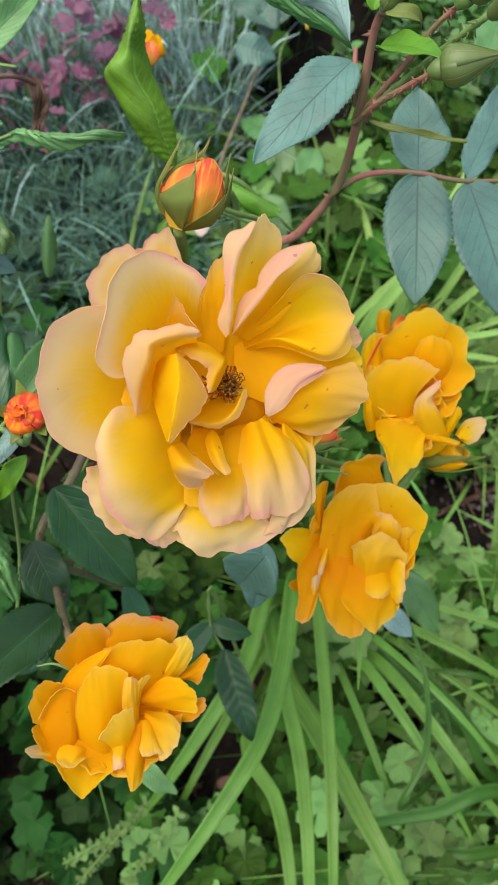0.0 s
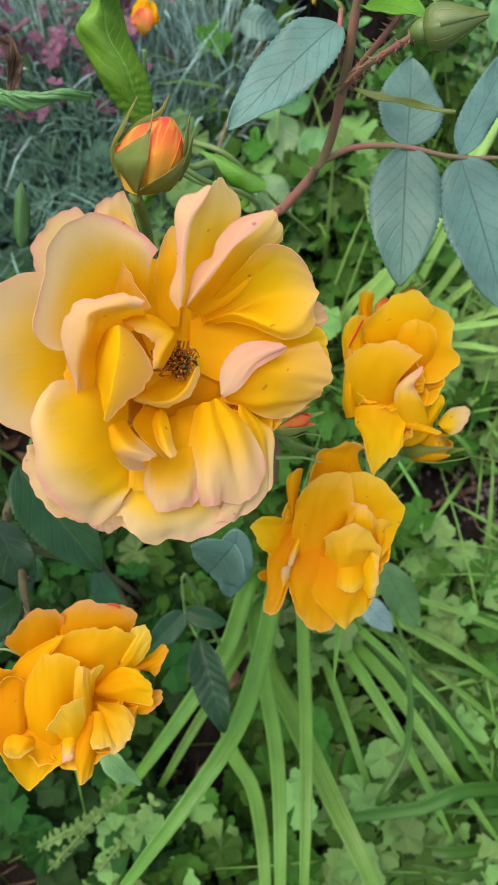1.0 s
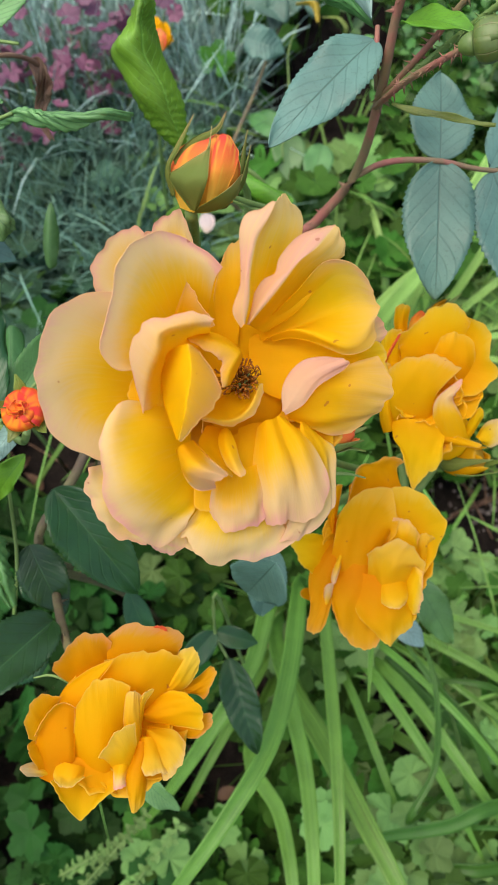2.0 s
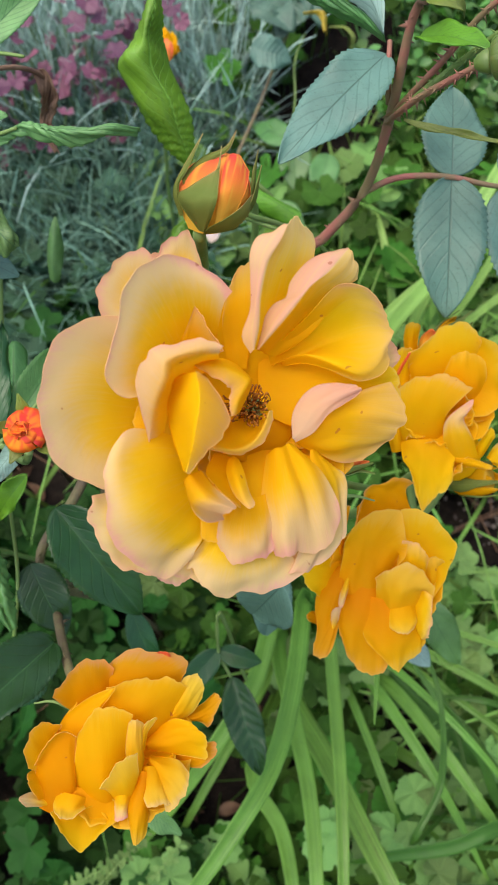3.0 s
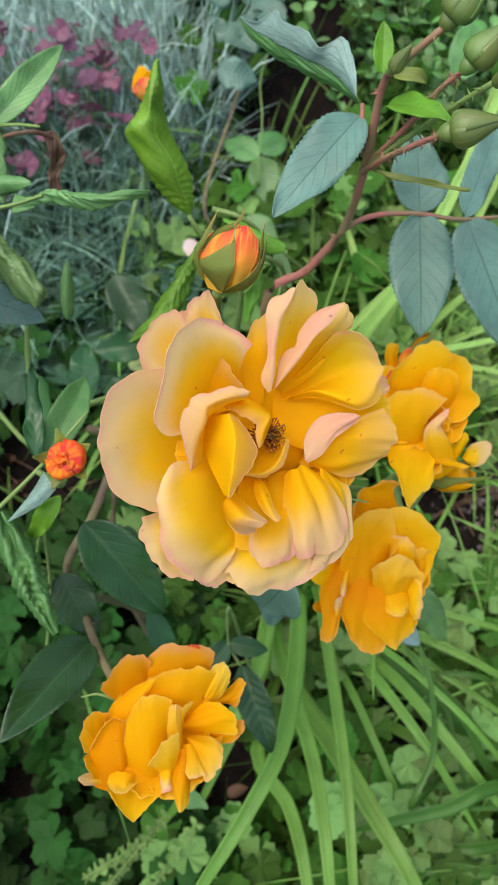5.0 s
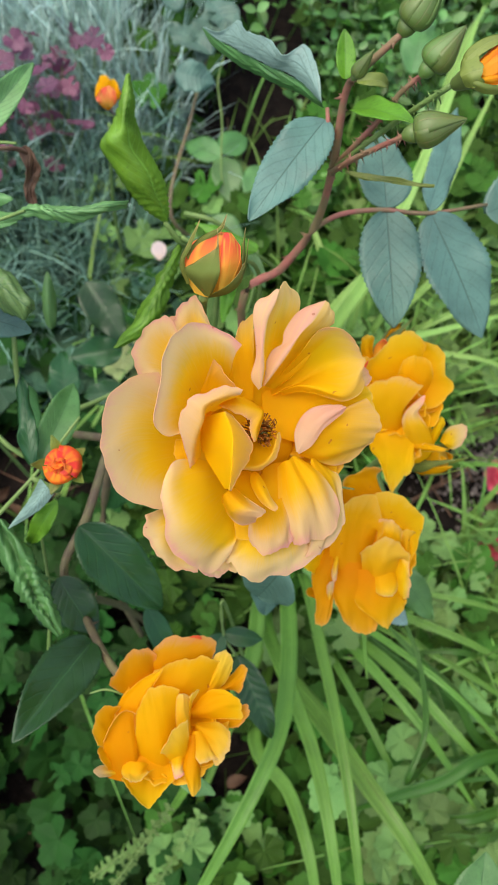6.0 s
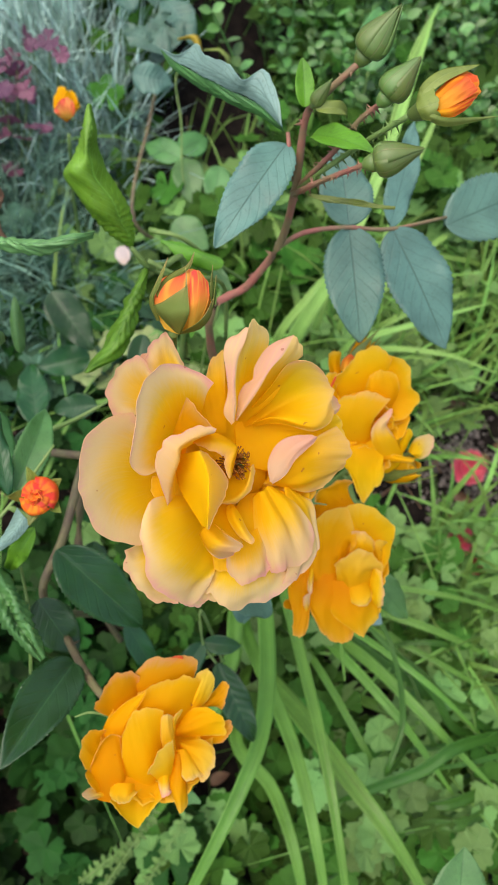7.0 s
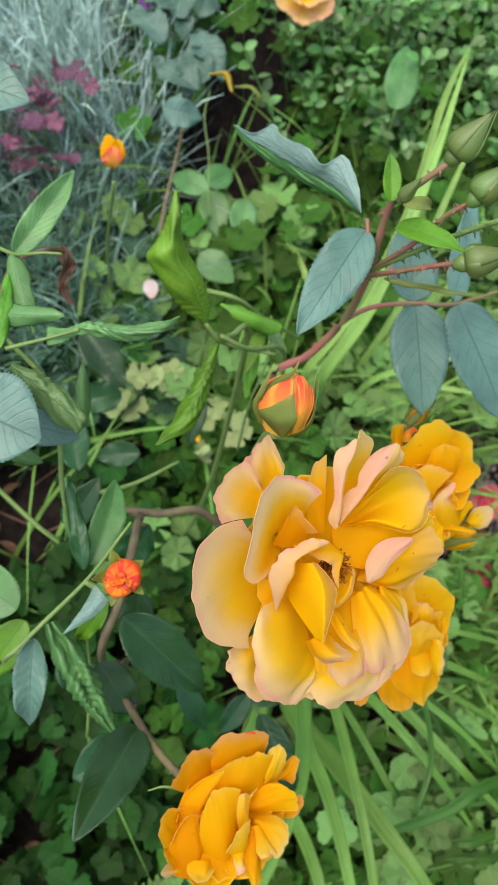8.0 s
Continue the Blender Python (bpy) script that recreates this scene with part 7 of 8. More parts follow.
b.sheet([[(-0.42, -0.55, 0.55), (-0.03, -0.6, 0.8), (0.48, -0.42, 0.7), (1.04, -0.17, 0.45)], [(-0.42, -0.67, 0.5), (-0.02, -0.75, 0.7), (0.45, -0.6, 0.6), (0.94, -0.33, 0.4)], [(-0.35, -0.71, 0.3), (0.05, -0.83, 0.5), (0.47, -0.68, 0.4), (0.84, -0.44, 0.3)]], mat=PETAL_SUNSET)
b.sheet([[(-0.9, -0.02, -0.1), (-0.73, 0.52, 0.2), (0.07, 0.93, 0.3), (1.42, 0.98, 0.3)], [(-0.94, -0.15, 0.1), (-0.74, 0.23, 0.4), (0.06, 0.66, 0.5), (1.4, 0.95, 0.32)], [(-0.91, -0.21, 0.1), (-0.6, 0.06, 0.5), (0.15, 0.45, 0.55), (1.4, 0.93, 0.32)]], mat=SEPAL, name="sepal", ruf=0)
b.sheet([[(-0.89, -0.31, -0), (-0.56, -0.82, 0.2), (0.09, -1.07, 0.3), (1.8, -0.91, 0.3)], [(-1, -0.32, 0.2), (-0.66, -0.8, 0.5), (0.02, -0.99, 0.5), (1.78, -0.93, 0.34)], [(-0.99, -0.24, 0.2), (-0.62, -0.69, 0.6), (0, -0.89, 0.6), (1.8, -0.9, 0.32)]], mat=SEPAL, name="sepal", ruf=0)
b.sheet([[(-0.92, 0.08, 0), (-0.87, 0.28, 0.2), (-0.51, 0.45, 0.4)], [(-1.07, -0.28, 0.3), (-0.86, -0.21, 0.55), (-0.44, -0.19, 0.75)], [(-1.01, -0.48, 0.3), (-0.84, -0.57, 0.6), (-0.49, -0.57, 0.75)], [(-0.85, -0.65, 0.1), (-0.69, -0.83, 0.4), (-0.32, -0.81, 0.5)]], mat=SEPAL, name="sepal", ruf=0)
bud(rose, base, (0.0629, 0.1991, 0.601), (0.0743, 0.1976, 0.606), 0.0058, BUD_GREEN, 0.0, 0.06, "closed green bud", 9)
bud(rose, base, (0.0485, 0.2361, 0.592), (0.0525, 0.2365, 0.6), 0.0026, BUD_GREEN, 0.0, 0.05, "", 1)
leaf = dict(parent=rose, off=base)
# leaves on short stalks
leaflet(**leaf, base=(0.0411, 0.2413, 0.564), tip=(0.0027, 0.1968, 0.56), width=0.0224, fold=0.12, droop=0.03, roll=6, seed=1)
drawn_leaf(rose, base, [[(0.0403, 0.2491, 0.566), (0.0401, 0.2605, 0.571), (0.0366, 0.2747, 0.572), (0.0274, 0.274, 0.568), (0.0226, 0.2845, 0.567), (0.0135, 0.2958, 0.562), (0.0113, 0.3047, 0.56), (0.0029, 0.3072, 0.552), (-0.0036, 0.3185, 0.545)], [(0.0402, 0.2488, 0.566), (0.037, 0.2601, 0.568), (0.0321, 0.2704, 0.567), (0.0257, 0.2749, 0.564), (0.0197, 0.2833, 0.562), (0.0129, 0.2929, 0.558), (0.0074, 0.3022, 0.554), (0.002, 0.3086, 0.549), (-0.0039, 0.3186, 0.545)], [(0.0405, 0.2492, 0.565), (0.0343, 0.264, 0.562), (0.028, 0.2728, 0.56), (0.0227, 0.278, 0.558), (0.0171, 0.2852, 0.556), (0.0113, 0.2929, 0.553), (0.0062, 0.3014, 0.55), (0.0009, 0.309, 0.547), (-0.004, 0.3194, 0.544)]], ROSE_LEAF_GREY, "leaf with its upper half folded towards the light", wrinkle=0.0001, ribs=7, teeth=18, seed=6)
drawn_leaf(rose, base, [[(0.0405, 0.2492, 0.565), (0.0346, 0.2647, 0.561), (0.023, 0.2788, 0.557), (0.0115, 0.2937, 0.552), (0.0011, 0.3099, 0.546), (-0.004, 0.3194, 0.544)], [(0.041, 0.2497, 0.563), (0.0336, 0.2646, 0.558), (0.0221, 0.2782, 0.553), (0.0105, 0.2935, 0.548), (0.0006, 0.3091, 0.543), (-0.0043, 0.3203, 0.543)], [(0.042, 0.2511, 0.56), (0.0339, 0.2669, 0.553), (0.0219, 0.2807, 0.548), (0.0101, 0.2962, 0.543), (0.0005, 0.3109, 0.54), (-0.0044, 0.3212, 0.542)]], ROSE_LEAF_MID, "green under-half of the folded leaf", wrinkle=0.0003, seed=7, name="leaf_half")
stem(rose, base, [(0.0439, 0.2342, 0.548), (0.042, 0.2384, 0.562), (0.0422, 0.2455, 0.566)], 0.0011, 0.0009, STEM_RED, name="leaf_stalk")
stem(rose, base, [(0.0394, 0.2272, 0.506), (0.0527, 0.2292, 0.513), (0.0723, 0.2274, 0.516), (0.0958, 0.2272, 0.51), (0.1328, 0.2396, 0.495)], 0.0014, 0.0009, STEM_RED, name="leaf_stalk")
leaflet(**leaf, base=(0.0743, 0.2278, 0.515), tip=(0.0736, 0.1772, 0.49), width=0.0300, fold=0.10, droop=0.03, roll=4, seed=3)
leaflet(**leaf, base=(0.0976, 0.2277, 0.509), tip=(0.1199, 0.1718, 0.48), width=0.0350, fold=0.10, droop=0.03, roll=-8, seed=4)
leaflet(**leaf, base=(0.0745, 0.2287, 0.515), tip=(0.0771, 0.2698, 0.52), width=0.0275, fold=0.10, droop=0.02, roll=6, seed=5)
leaflet(**leaf, base=(0.0965, 0.2291, 0.509), tip=(0.1287, 0.2982, 0.5), width=0.0153, fold=0.12, droop=0.02, roll=10, seed=6)
leaflet(**leaf, base=(0.1324, 0.2358, 0.493), tip=(0.199, 0.2616, 0.48), width=0.0354, fold=0.10, droop=0.04, seed=7)
leaflet(**leaf, base=(0.0488, 0.2312, 0.58), tip=(0.0645, 0.2038, 0.6), width=0.0100, mat=ROSE_LEAF_YOUNG, fold=0.35, droop=0.06, teeth=0, seed=8)
leaflet(**leaf, base=(0.0452, 0.237, 0.59), tip=(0.0466, 0.2538, 0.598), width=0.0071, mat=ROSE_LEAF_YOUNG, fold=0.5, droop=0.02, teeth=12, seed=9)
leaflet(**leaf, base=(0.0488, 0.2333, 0.592), tip=(0.0626, 0.2342, 0.585), width=0.0050, mat=SEPAL, fold=0.4, droop=0.30, teeth=0, seed=10)
leaflet(**leaf, base=(0.0482, 0.2231, 0.552), tip=(0.0822, 0.2059, 0.56), width=0.0021, mat=SEPAL, fold=0.4, droop=-0.05, teeth=0, seed=11)

# ---- the curled shoot ----
base = (-0.06, 0.22, 0.0)
rose = thing("rose", base, "rose shoot with tightly curled bright green leaves", "rose", ROSES)
leaf = dict(parent=rose, off=base)
stem(rose, base, [base, (-0.03, 0.21, 0.25), (-0.0058, 0.2409, 0.46), (-0.0177, 0.2286, 0.5), (-0.0252, 0.2198, 0.515), (-0.0319, 0.2234, 0.527)], 0.0022, 0.0011, STEM_GREEN, n=26)
stem(rose, base, [(-0.0252, 0.2198, 0.52), (-0.0105, 0.2182, 0.505), (0.0129, 0.2306, 0.47), (0.0141, 0.223, 0.42)], 0.0012, 0.0012, STEM_GREEN)
drawn_leaf(rose, base, [[(-0.0322, 0.2242, 0.526), (-0.0397, 0.2273, 0.532), (-0.0458, 0.2306, 0.541), (-0.0518, 0.2386, 0.550), (-0.0555, 0.2431, 0.558), (-0.0497, 0.2472, 0.564), (-0.0446, 0.2526, 0.572), (-0.0404, 0.2595, 0.579)], [(-0.0320, 0.2245, 0.526), (-0.0367, 0.2251, 0.536), (-0.0423, 0.2279, 0.546), (-0.0473, 0.2330, 0.556), (-0.0512, 0.2380, 0.564), (-0.0470, 0.2418, 0.569), (-0.0431, 0.2486, 0.575), (-0.0402, 0.2595, 0.579)], [(-0.0318, 0.2245, 0.526), (-0.0341, 0.2252, 0.537), (-0.0376, 0.2282, 0.548), (-0.0418, 0.2323, 0.558), (-0.0453, 0.2366, 0.566), (-0.0440, 0.2405, 0.571), (-0.0415, 0.2477, 0.576), (-0.0399, 0.2595, 0.579)], [(-0.0316, 0.2245, 0.526), (-0.0314, 0.2270, 0.535), (-0.0336, 0.2320, 0.544), (-0.0373, 0.2374, 0.554), (-0.0410, 0.2420, 0.562), (-0.0412, 0.2451, 0.568), (-0.0401, 0.2509, 0.574), (-0.0395, 0.2595, 0.579)], [(-0.0314, 0.2242, 0.526), (-0.0294, 0.2296, 0.530), (-0.0301, 0.2362, 0.537), (-0.0339, 0.2433, 0.546), (-0.0383, 0.2498, 0.554), (-0.0393, 0.2533, 0.561), (-0.0392, 0.2562, 0.569), (-0.0391, 0.2595, 0.579)], [(-0.0313, 0.2240, 0.526), (-0.0304, 0.2307, 0.527), (-0.0315, 0.2380, 0.532), (-0.0354, 0.2451, 0.540), (-0.0395, 0.2519, 0.548), (-0.0400, 0.2561, 0.556), (-0.0397, 0.2586, 0.566), (-0.0391, 0.2589, 0.579)]], ROSE_LEAF_FRESH, "bright green leaf curled lengthwise", wrinkle=0.0008, ribs=24, seed=1)
drawn_leaf(rose, base, [[(-0.0265, 0.2224, 0.512), (-0.0377, 0.2076, 0.508), (-0.0501, 0.1906, 0.503), (-0.0623, 0.1766, 0.5)], [(-0.0263, 0.2205, 0.514), (-0.0362, 0.2033, 0.514), (-0.0483, 0.1858, 0.509), (-0.0618, 0.1759, 0.501)], [(-0.0259, 0.2195, 0.514), (-0.034, 0.2015, 0.514), (-0.0452, 0.1825, 0.509), (-0.0605, 0.1757, 0.501)], [(-0.0254, 0.2192, 0.512), (-0.0315, 0.2032, 0.508), (-0.0422, 0.1831, 0.503), (-0.0583, 0.1766, 0.5)]], ROSE_LEAF_YOUNG, wrinkle=0.0007, ribs=13, teeth=16, seed=2)
leaflet(**leaf, base=(0.0159, 0.2486, 0.46), tip=(-0.0162, 0.2663, 0.465), width=0.0142, mat=ROSE_LEAF_YOUNG, pucker=0.006, wave=0.035, rough=0.07, twist=35, curl=-1.5, fold=-0.2, droop=0.05, teeth=0, seed=3)
leaflet(**leaf, base=(0.0074, 0.2552, 0.45), tip=(-0.007, 0.2285, 0.45), width=0.0094, mat=ROSE_LEAF_YOUNG, pucker=0.006, wave=0.035, rough=0.07, twist=35, curl=-1.0, droop=0.05, teeth=10, seed=4)
leaflet(**leaf, base=(-0.0339, 0.2276, 0.43), tip=(-0.043, 0.2009, 0.42), width=0.0130, mat=ROSE_LEAF_DARK, fold=0.3, seed=5)

stem(rose, base, [(-0.0319, 0.2234, 0.527), (-0.0262, 0.2212, 0.513), (-0.013, 0.2209, 0.5), (0.0053, 0.2201, 0.49)], 0.0010, 0.0008, STEM_GREEN)
stem(rose, base, [(0.0227, 0.2878, 0.4), (0.016, 0.2607, 0.39), (0.0031, 0.2422, 0.36), (-0.0033, 0.2299, 0.3)], 0.0009, 0.0009, STEM_GREEN)
stem(rose, base, [(-0.0217, 0.2836, 0.45), (-0.0044, 0.2759, 0.45), (0.0151, 0.2762, 0.42), (0.0469, 0.288, 0.36)], 0.0016, 0.0010, STEM_GREEN)
leaflet(**leaf, base=(0.0022, 0.2506, 0.44), tip=(-0.0068, 0.2216, 0.43), width=0.0080, mat=ROSE_LEAF_YOUNG, fold=0.4, wave=0.05, seed=21)
leaflet(**leaf, base=(0.0127, 0.2622, 0.44), tip=(0.0205, 0.2418, 0.43), width=0.0070, mat=ROSE_LEAF_PALE, fold=0.4, wave=0.05, seed=22)

# ---- the side shoots ----
base = (-0.17, 0.16, 0.0)
rose = thing("rose", base, "rose shoot with one flame-red bud and curled, insect-eaten leaves", "rose", ROSES)
leaf = dict(parent=rose, off=base)
stem(rose, base, [base, (-0.175, 0.13, 0.25), (-0.1469, 0.0899, 0.47), (-0.1188, 0.1056, 0.49), (-0.098, 0.1182, 0.505), (-0.0772, 0.1373, 0.515)], 0.0017, 0.0006, STEM_GREEN, n=26, thorns=6)
stem(rose, base, [(-0.1009, 0.1164, 0.503), (-0.0919, 0.1104, 0.5), (-0.0872, 0.1108, 0.51)], 0.0014, 0.0016, STEM_GREEN)
b = Bloom(flower(rose, base, (-0.0833, 0.1104, 0.532), (1.0, 0.0, 0.0), (0.0, 0.94, 0.34), "flame-red and orange opening bud", 0.5), PETAL_SUNSET, 700)
furled(b, 0.92, 0.60, 9, (PETAL_EMBER, PETAL_SUNSET, PETAL_EMBER))
b.petal((0.02, -0.30, 0.05), (-0.30, 0.02, 0.30), (0.0, 0.30, 0.34), (0.30, 0.05, 0.30), 0.12, mat=PETAL_FLAME)
b.petal((-0.25, 0.05, 0.12), (0.0, 0.22, 0.36), (0.22, 0.02, 0.42), (0.0, -0.2, 0.36), 0.10, mat=PETAL_SUNSET)
for i in range(5):
    x, y = math.cos(0.5 + 1.257 * i), math.sin(0.5 + 1.257 * i)
    b.folded([[(0.5 * x - 0.3 * y * k, 0.5 * y + 0.3 * x * k, -0.7), (0.85 * x - 0.22 * y * k, 0.85 * y + 0.22 * x * k, -0.45), ((1.15 + 0.1 * (i % 2)) * x - 0.03 * y * k, (1.15 + 0.1 * (i % 2)) * y + 0.03 * x * k, -0.35 + 0.15 * (i % 3))] for k in (-1, 0, 1)], mat=SEPAL, name="sepal")
drawn_leaf(rose, base, [[(-0.0959, 0.1132, 0.51), (-0.1021, 0.1053, 0.506), (-0.1126, 0.0955, 0.5)], [(-0.0927, 0.1083, 0.513), (-0.099, 0.1025, 0.509), (-0.1126, 0.0955, 0.5)], [(-0.0906, 0.1055, 0.51), (-0.0977, 0.1004, 0.506), (-0.1124, 0.0953, 0.5)]], ROSE_LEAF_GREY, "pale grey-green pointed leaf", wrinkle=0.0001, seed=31)
drawn_leaf(rose, base, [[(-0.1228, 0.1023, 0.486), (-0.1208, 0.0865, 0.48), (-0.1131, 0.0679, 0.474), (-0.1, 0.0513, 0.468)], [(-0.1207, 0.102, 0.491), (-0.1167, 0.086, 0.487), (-0.1091, 0.068, 0.481), (-0.099, 0.0515, 0.47)], [(-0.1199, 0.1027, 0.488), (-0.1138, 0.0878, 0.483), (-0.107, 0.0689, 0.477), (-0.0985, 0.0519, 0.469)], [(-0.1184, 0.1027, 0.491), (-0.1099, 0.0882, 0.487), (-0.1031, 0.0702, 0.481), (-0.0976, 0.0525, 0.47)], [(-0.1179, 0.1036, 0.486), (-0.1078, 0.089, 0.48), (-0.1007, 0.0709, 0.474), (-0.097, 0.0528, 0.468)]], ROSE_LEAF_MID, "curled leaf with eaten rim", wrinkle=0.0008, ribs=15, teeth=26, seed=5)
leaflet(**leaf, base=(-0.1288, 0.0979, 0.48), tip=(-0.1375, 0.0605, 0.46), width=0.0150, mat=ROSE_LEAF, wave=0.04, pucker=0.01, fold=0.5, droop=0.08, teeth=20, seed=3)
leaflet(**leaf, base=(-0.1335, 0.1105, 0.49), tip=(-0.1574, 0.1364, 0.48), width=0.0236, mat=ROSE_LEAF_MID, fold=0.2, seed=4)
leaflet(**leaf, base=(-0.1002, 0.1211, 0.505), tip=(-0.1037, 0.1634, 0.51), width=0.0095, mat=ROSE_LEAF_DARK, pucker=0.006, wave=0.05, rough=0.07, twist=35, curl=-1.4, seed=5, teeth=20)
leaflet(**leaf, base=(-0.0981, 0.1241, 0.5), tip=(-0.0832, 0.1649, 0.49), width=0.015, mat=ROSE_LEAF_MID, fold=0.45, roll=20, seed=6, teeth=18)
leaflet(**leaf, base=(-0.1321, 0.1062, 0.48), tip=(-0.1573, 0.0854, 0.46), width=0.0180, mat=ROSE_LEAF_YOUNG, fold=0.2, seed=7)
leaflet(**leaf, base=(-0.0932, 0.1081, 0.49), tip=(-0.1098, 0.0957, 0.47), width=0.009, mat=ROSE_LEAF_YOUNG, fold=0.5, seed=8, wave=0.05)
stem(rose, base, [(-0.1189, 0.0515, 0.4), (-0.111, 0.079, 0.43), (-0.1062, 0.1058, 0.47)], 0.0010, 0.0008, STEM_GREEN)

base = (-0.2, 0.26, 0.0)
rose = thing("rose", base, "rose shoot with green curled leaves eaten by insects", "rose", ROSES)
leaf = dict(parent=rose, off=base)
stem(rose, base, [base, (-0.19, 0.24, 0.3), (-0.1193, 0.1497, 0.44), (-0.1074, 0.1682, 0.5), (-0.1036, 0.1956, 0.53), (-0.1186, 0.2153, 0.55), (-0.1296, 0.2274, 0.55)], 0.0016, 0.0009, STEM_GREEN, n=28)
drawn_leaf(rose, base, [[(-0.1006, 0.2067, 0.556), (-0.0927, 0.207, 0.558), (-0.0847, 0.2074, 0.562), (-0.0737, 0.2029, 0.562), (-0.0622, 0.2, 0.566), (-0.0533, 0.2002, 0.57), (-0.0462, 0.2085, 0.560)], [(-0.1008, 0.208, 0.557), (-0.0921, 0.2083, 0.561), (-0.0828, 0.2075, 0.566), (-0.0731, 0.2029, 0.568), (-0.0619, 0.2003, 0.571), (-0.0526, 0.2005, 0.572), (-0.0456, 0.2092, 0.562)], [(-0.1009, 0.2096, 0.557), (-0.092, 0.2096, 0.561), (-0.0823, 0.2087, 0.566), (-0.0729, 0.2047, 0.568), (-0.0616, 0.2022, 0.571), (-0.0520, 0.2025, 0.572), (-0.0450, 0.2105, 0.562)], [(-0.1001, 0.216, 0.556), (-0.0917, 0.2127, 0.558), (-0.0819, 0.2128, 0.562), (-0.073, 0.2096, 0.562), (-0.0614, 0.2068, 0.566), (-0.0515, 0.2060, 0.568), (-0.0455, 0.2125, 0.558)]], ROSE_LEAF_PALE, "curled leaf with brown eaten tip", wrinkle=0.0006, ribs=13, teeth=15, seed=3)
stem(rose, base, [(-0.118, 0.2081, 0.555), (-0.1084, 0.2085, 0.557), (-0.0988, 0.2089, 0.559), (-0.0865, 0.2079, 0.565)], 0.0010, 0.0006, STEM_GREEN, name="leaf_stalk")
drawn_leaf(rose, base, [[(-0.118, 0.203, 0.548), (-0.1125, 0.1919, 0.542), (-0.1032, 0.1798, 0.54), (-0.095, 0.1733, 0.54), (-0.0909, 0.1743, 0.542)], [(-0.1171, 0.2021, 0.551), (-0.1098, 0.1913, 0.55), (-0.1005, 0.1803, 0.549), (-0.0926, 0.1735, 0.547), (-0.0898, 0.1745, 0.543)], [(-0.1167, 0.2021, 0.552), (-0.1066, 0.1932, 0.554), (-0.0977, 0.1842, 0.553), (-0.0904, 0.1761, 0.55), (-0.0887, 0.1748, 0.544)], [(-0.1168, 0.204, 0.549), (-0.1057, 0.1988, 0.548), (-0.0969, 0.1903, 0.547), (-0.0893, 0.1787, 0.546), (-0.0881, 0.1756, 0.543)]], ROSE_LEAF_PALE, wrinkle=0.0007, ribs=9, teeth=14, seed=4)
leaflet(**leaf, base=(-0.1116, 0.2527, 0.555), tip=(-0.0818, 0.2889, 0.56), width=0.0125, mat=ROSE_LEAF_PALE, fold=0.5, droop=0.03, seed=3, roll=20)
leaflet(**leaf, base=(-0.1128, 0.2528, 0.555), tip=(-0.1068, 0.2165, 0.55), width=0.0105, mat=ROSE_LEAF_PALE, pucker=0.006, wave=0.03, rough=0.05, twist=15, curl=-0.9, fold=-0.5, seed=4, teeth=16)
leaflet(**leaf, base=(-0.1226, 0.2265, 0.55), tip=(-0.0921, 0.218, 0.56), width=0.0095, mat=ROSE_LEAF_PALE, pucker=0.006, wave=0.03, rough=0.05, twist=15, curl=-0.9, fold=-0.5, seed=5, teeth=14)
leaflet(**leaf, base=(-0.1224, 0.2105, 0.55), tip=(-0.1146, 0.2432, 0.555), width=0.0085, mat=ROSE_LEAF_YOUNG, pucker=0.006, wave=0.035, rough=0.07, twist=35, curl=-1.3, seed=6, teeth=12)
leaflet(**leaf, base=(-0.1338, 0.1825, 0.56), tip=(-0.1069, 0.1663, 0.555), width=0.0389, mat=ROSE_LEAF, fold=0.1, droop=0.03, seed=7)
leaflet(**leaf, base=(-0.1225, 0.1861, 0.53), tip=(-0.0954, 0.178, 0.52), width=0.0153, mat=ROSE_LEAF, fold=0.2, seed=8)
leaflet(**leaf, base=(-0.1241, 0.3218, 0.58), tip=(-0.0954, 0.3055, 0.585), width=0.0271, mat=ROSE_LEAF, fold=0.1, seed=9)
leaflet(**leaf, base=(-0.1266, 0.1756, 0.52), tip=(-0.1131, 0.17, 0.515), width=0.0083, mat=ROSE_LEAF_MID, pucker=0.006, wave=0.03, rough=0.05, twist=15, curl=-0.9, fold=-0.5, seed=10)
leaflet(**leaf, base=(-0.1084, 0.1713, 0.48), tip=(-0.1053, 0.1292, 0.46), width=0.0105, mat=ROSE_LEAF_MID, pucker=0.006, wave=0.05, rough=0.05, twist=15, curl=-0.9, fold=-0.5, seed=11, teeth=16)
leaflet(**leaf, base=(-0.0967, 0.2063, 0.47), tip=(-0.0935, 0.2275, 0.49), width=0.0075, mat=ROSE_LEAF_MID, pucker=0.006, wave=0.03, rough=0.05, twist=15, curl=-0.9, fold=-0.5, seed=12, teeth=12)
stem(rose, base, [(-0.1229, 0.2629, 0.55), (-0.1116, 0.2527, 0.555), (-0.0996, 0.2518, 0.555), (-0.0913, 0.2503, 0.555)], 0.0010, 0.0006, STEM_GREEN)
stem(rose, base, [(-0.1226, 0.2265, 0.55), (-0.1160, 0.2560, 0.540), (-0.1039, 0.2645, 0.5364), (-0.0965, 0.2690, 0.530), (-0.0930, 0.2705, 0.525)], 0.0008, 0.0012, DRY, name="leaf_stalk")
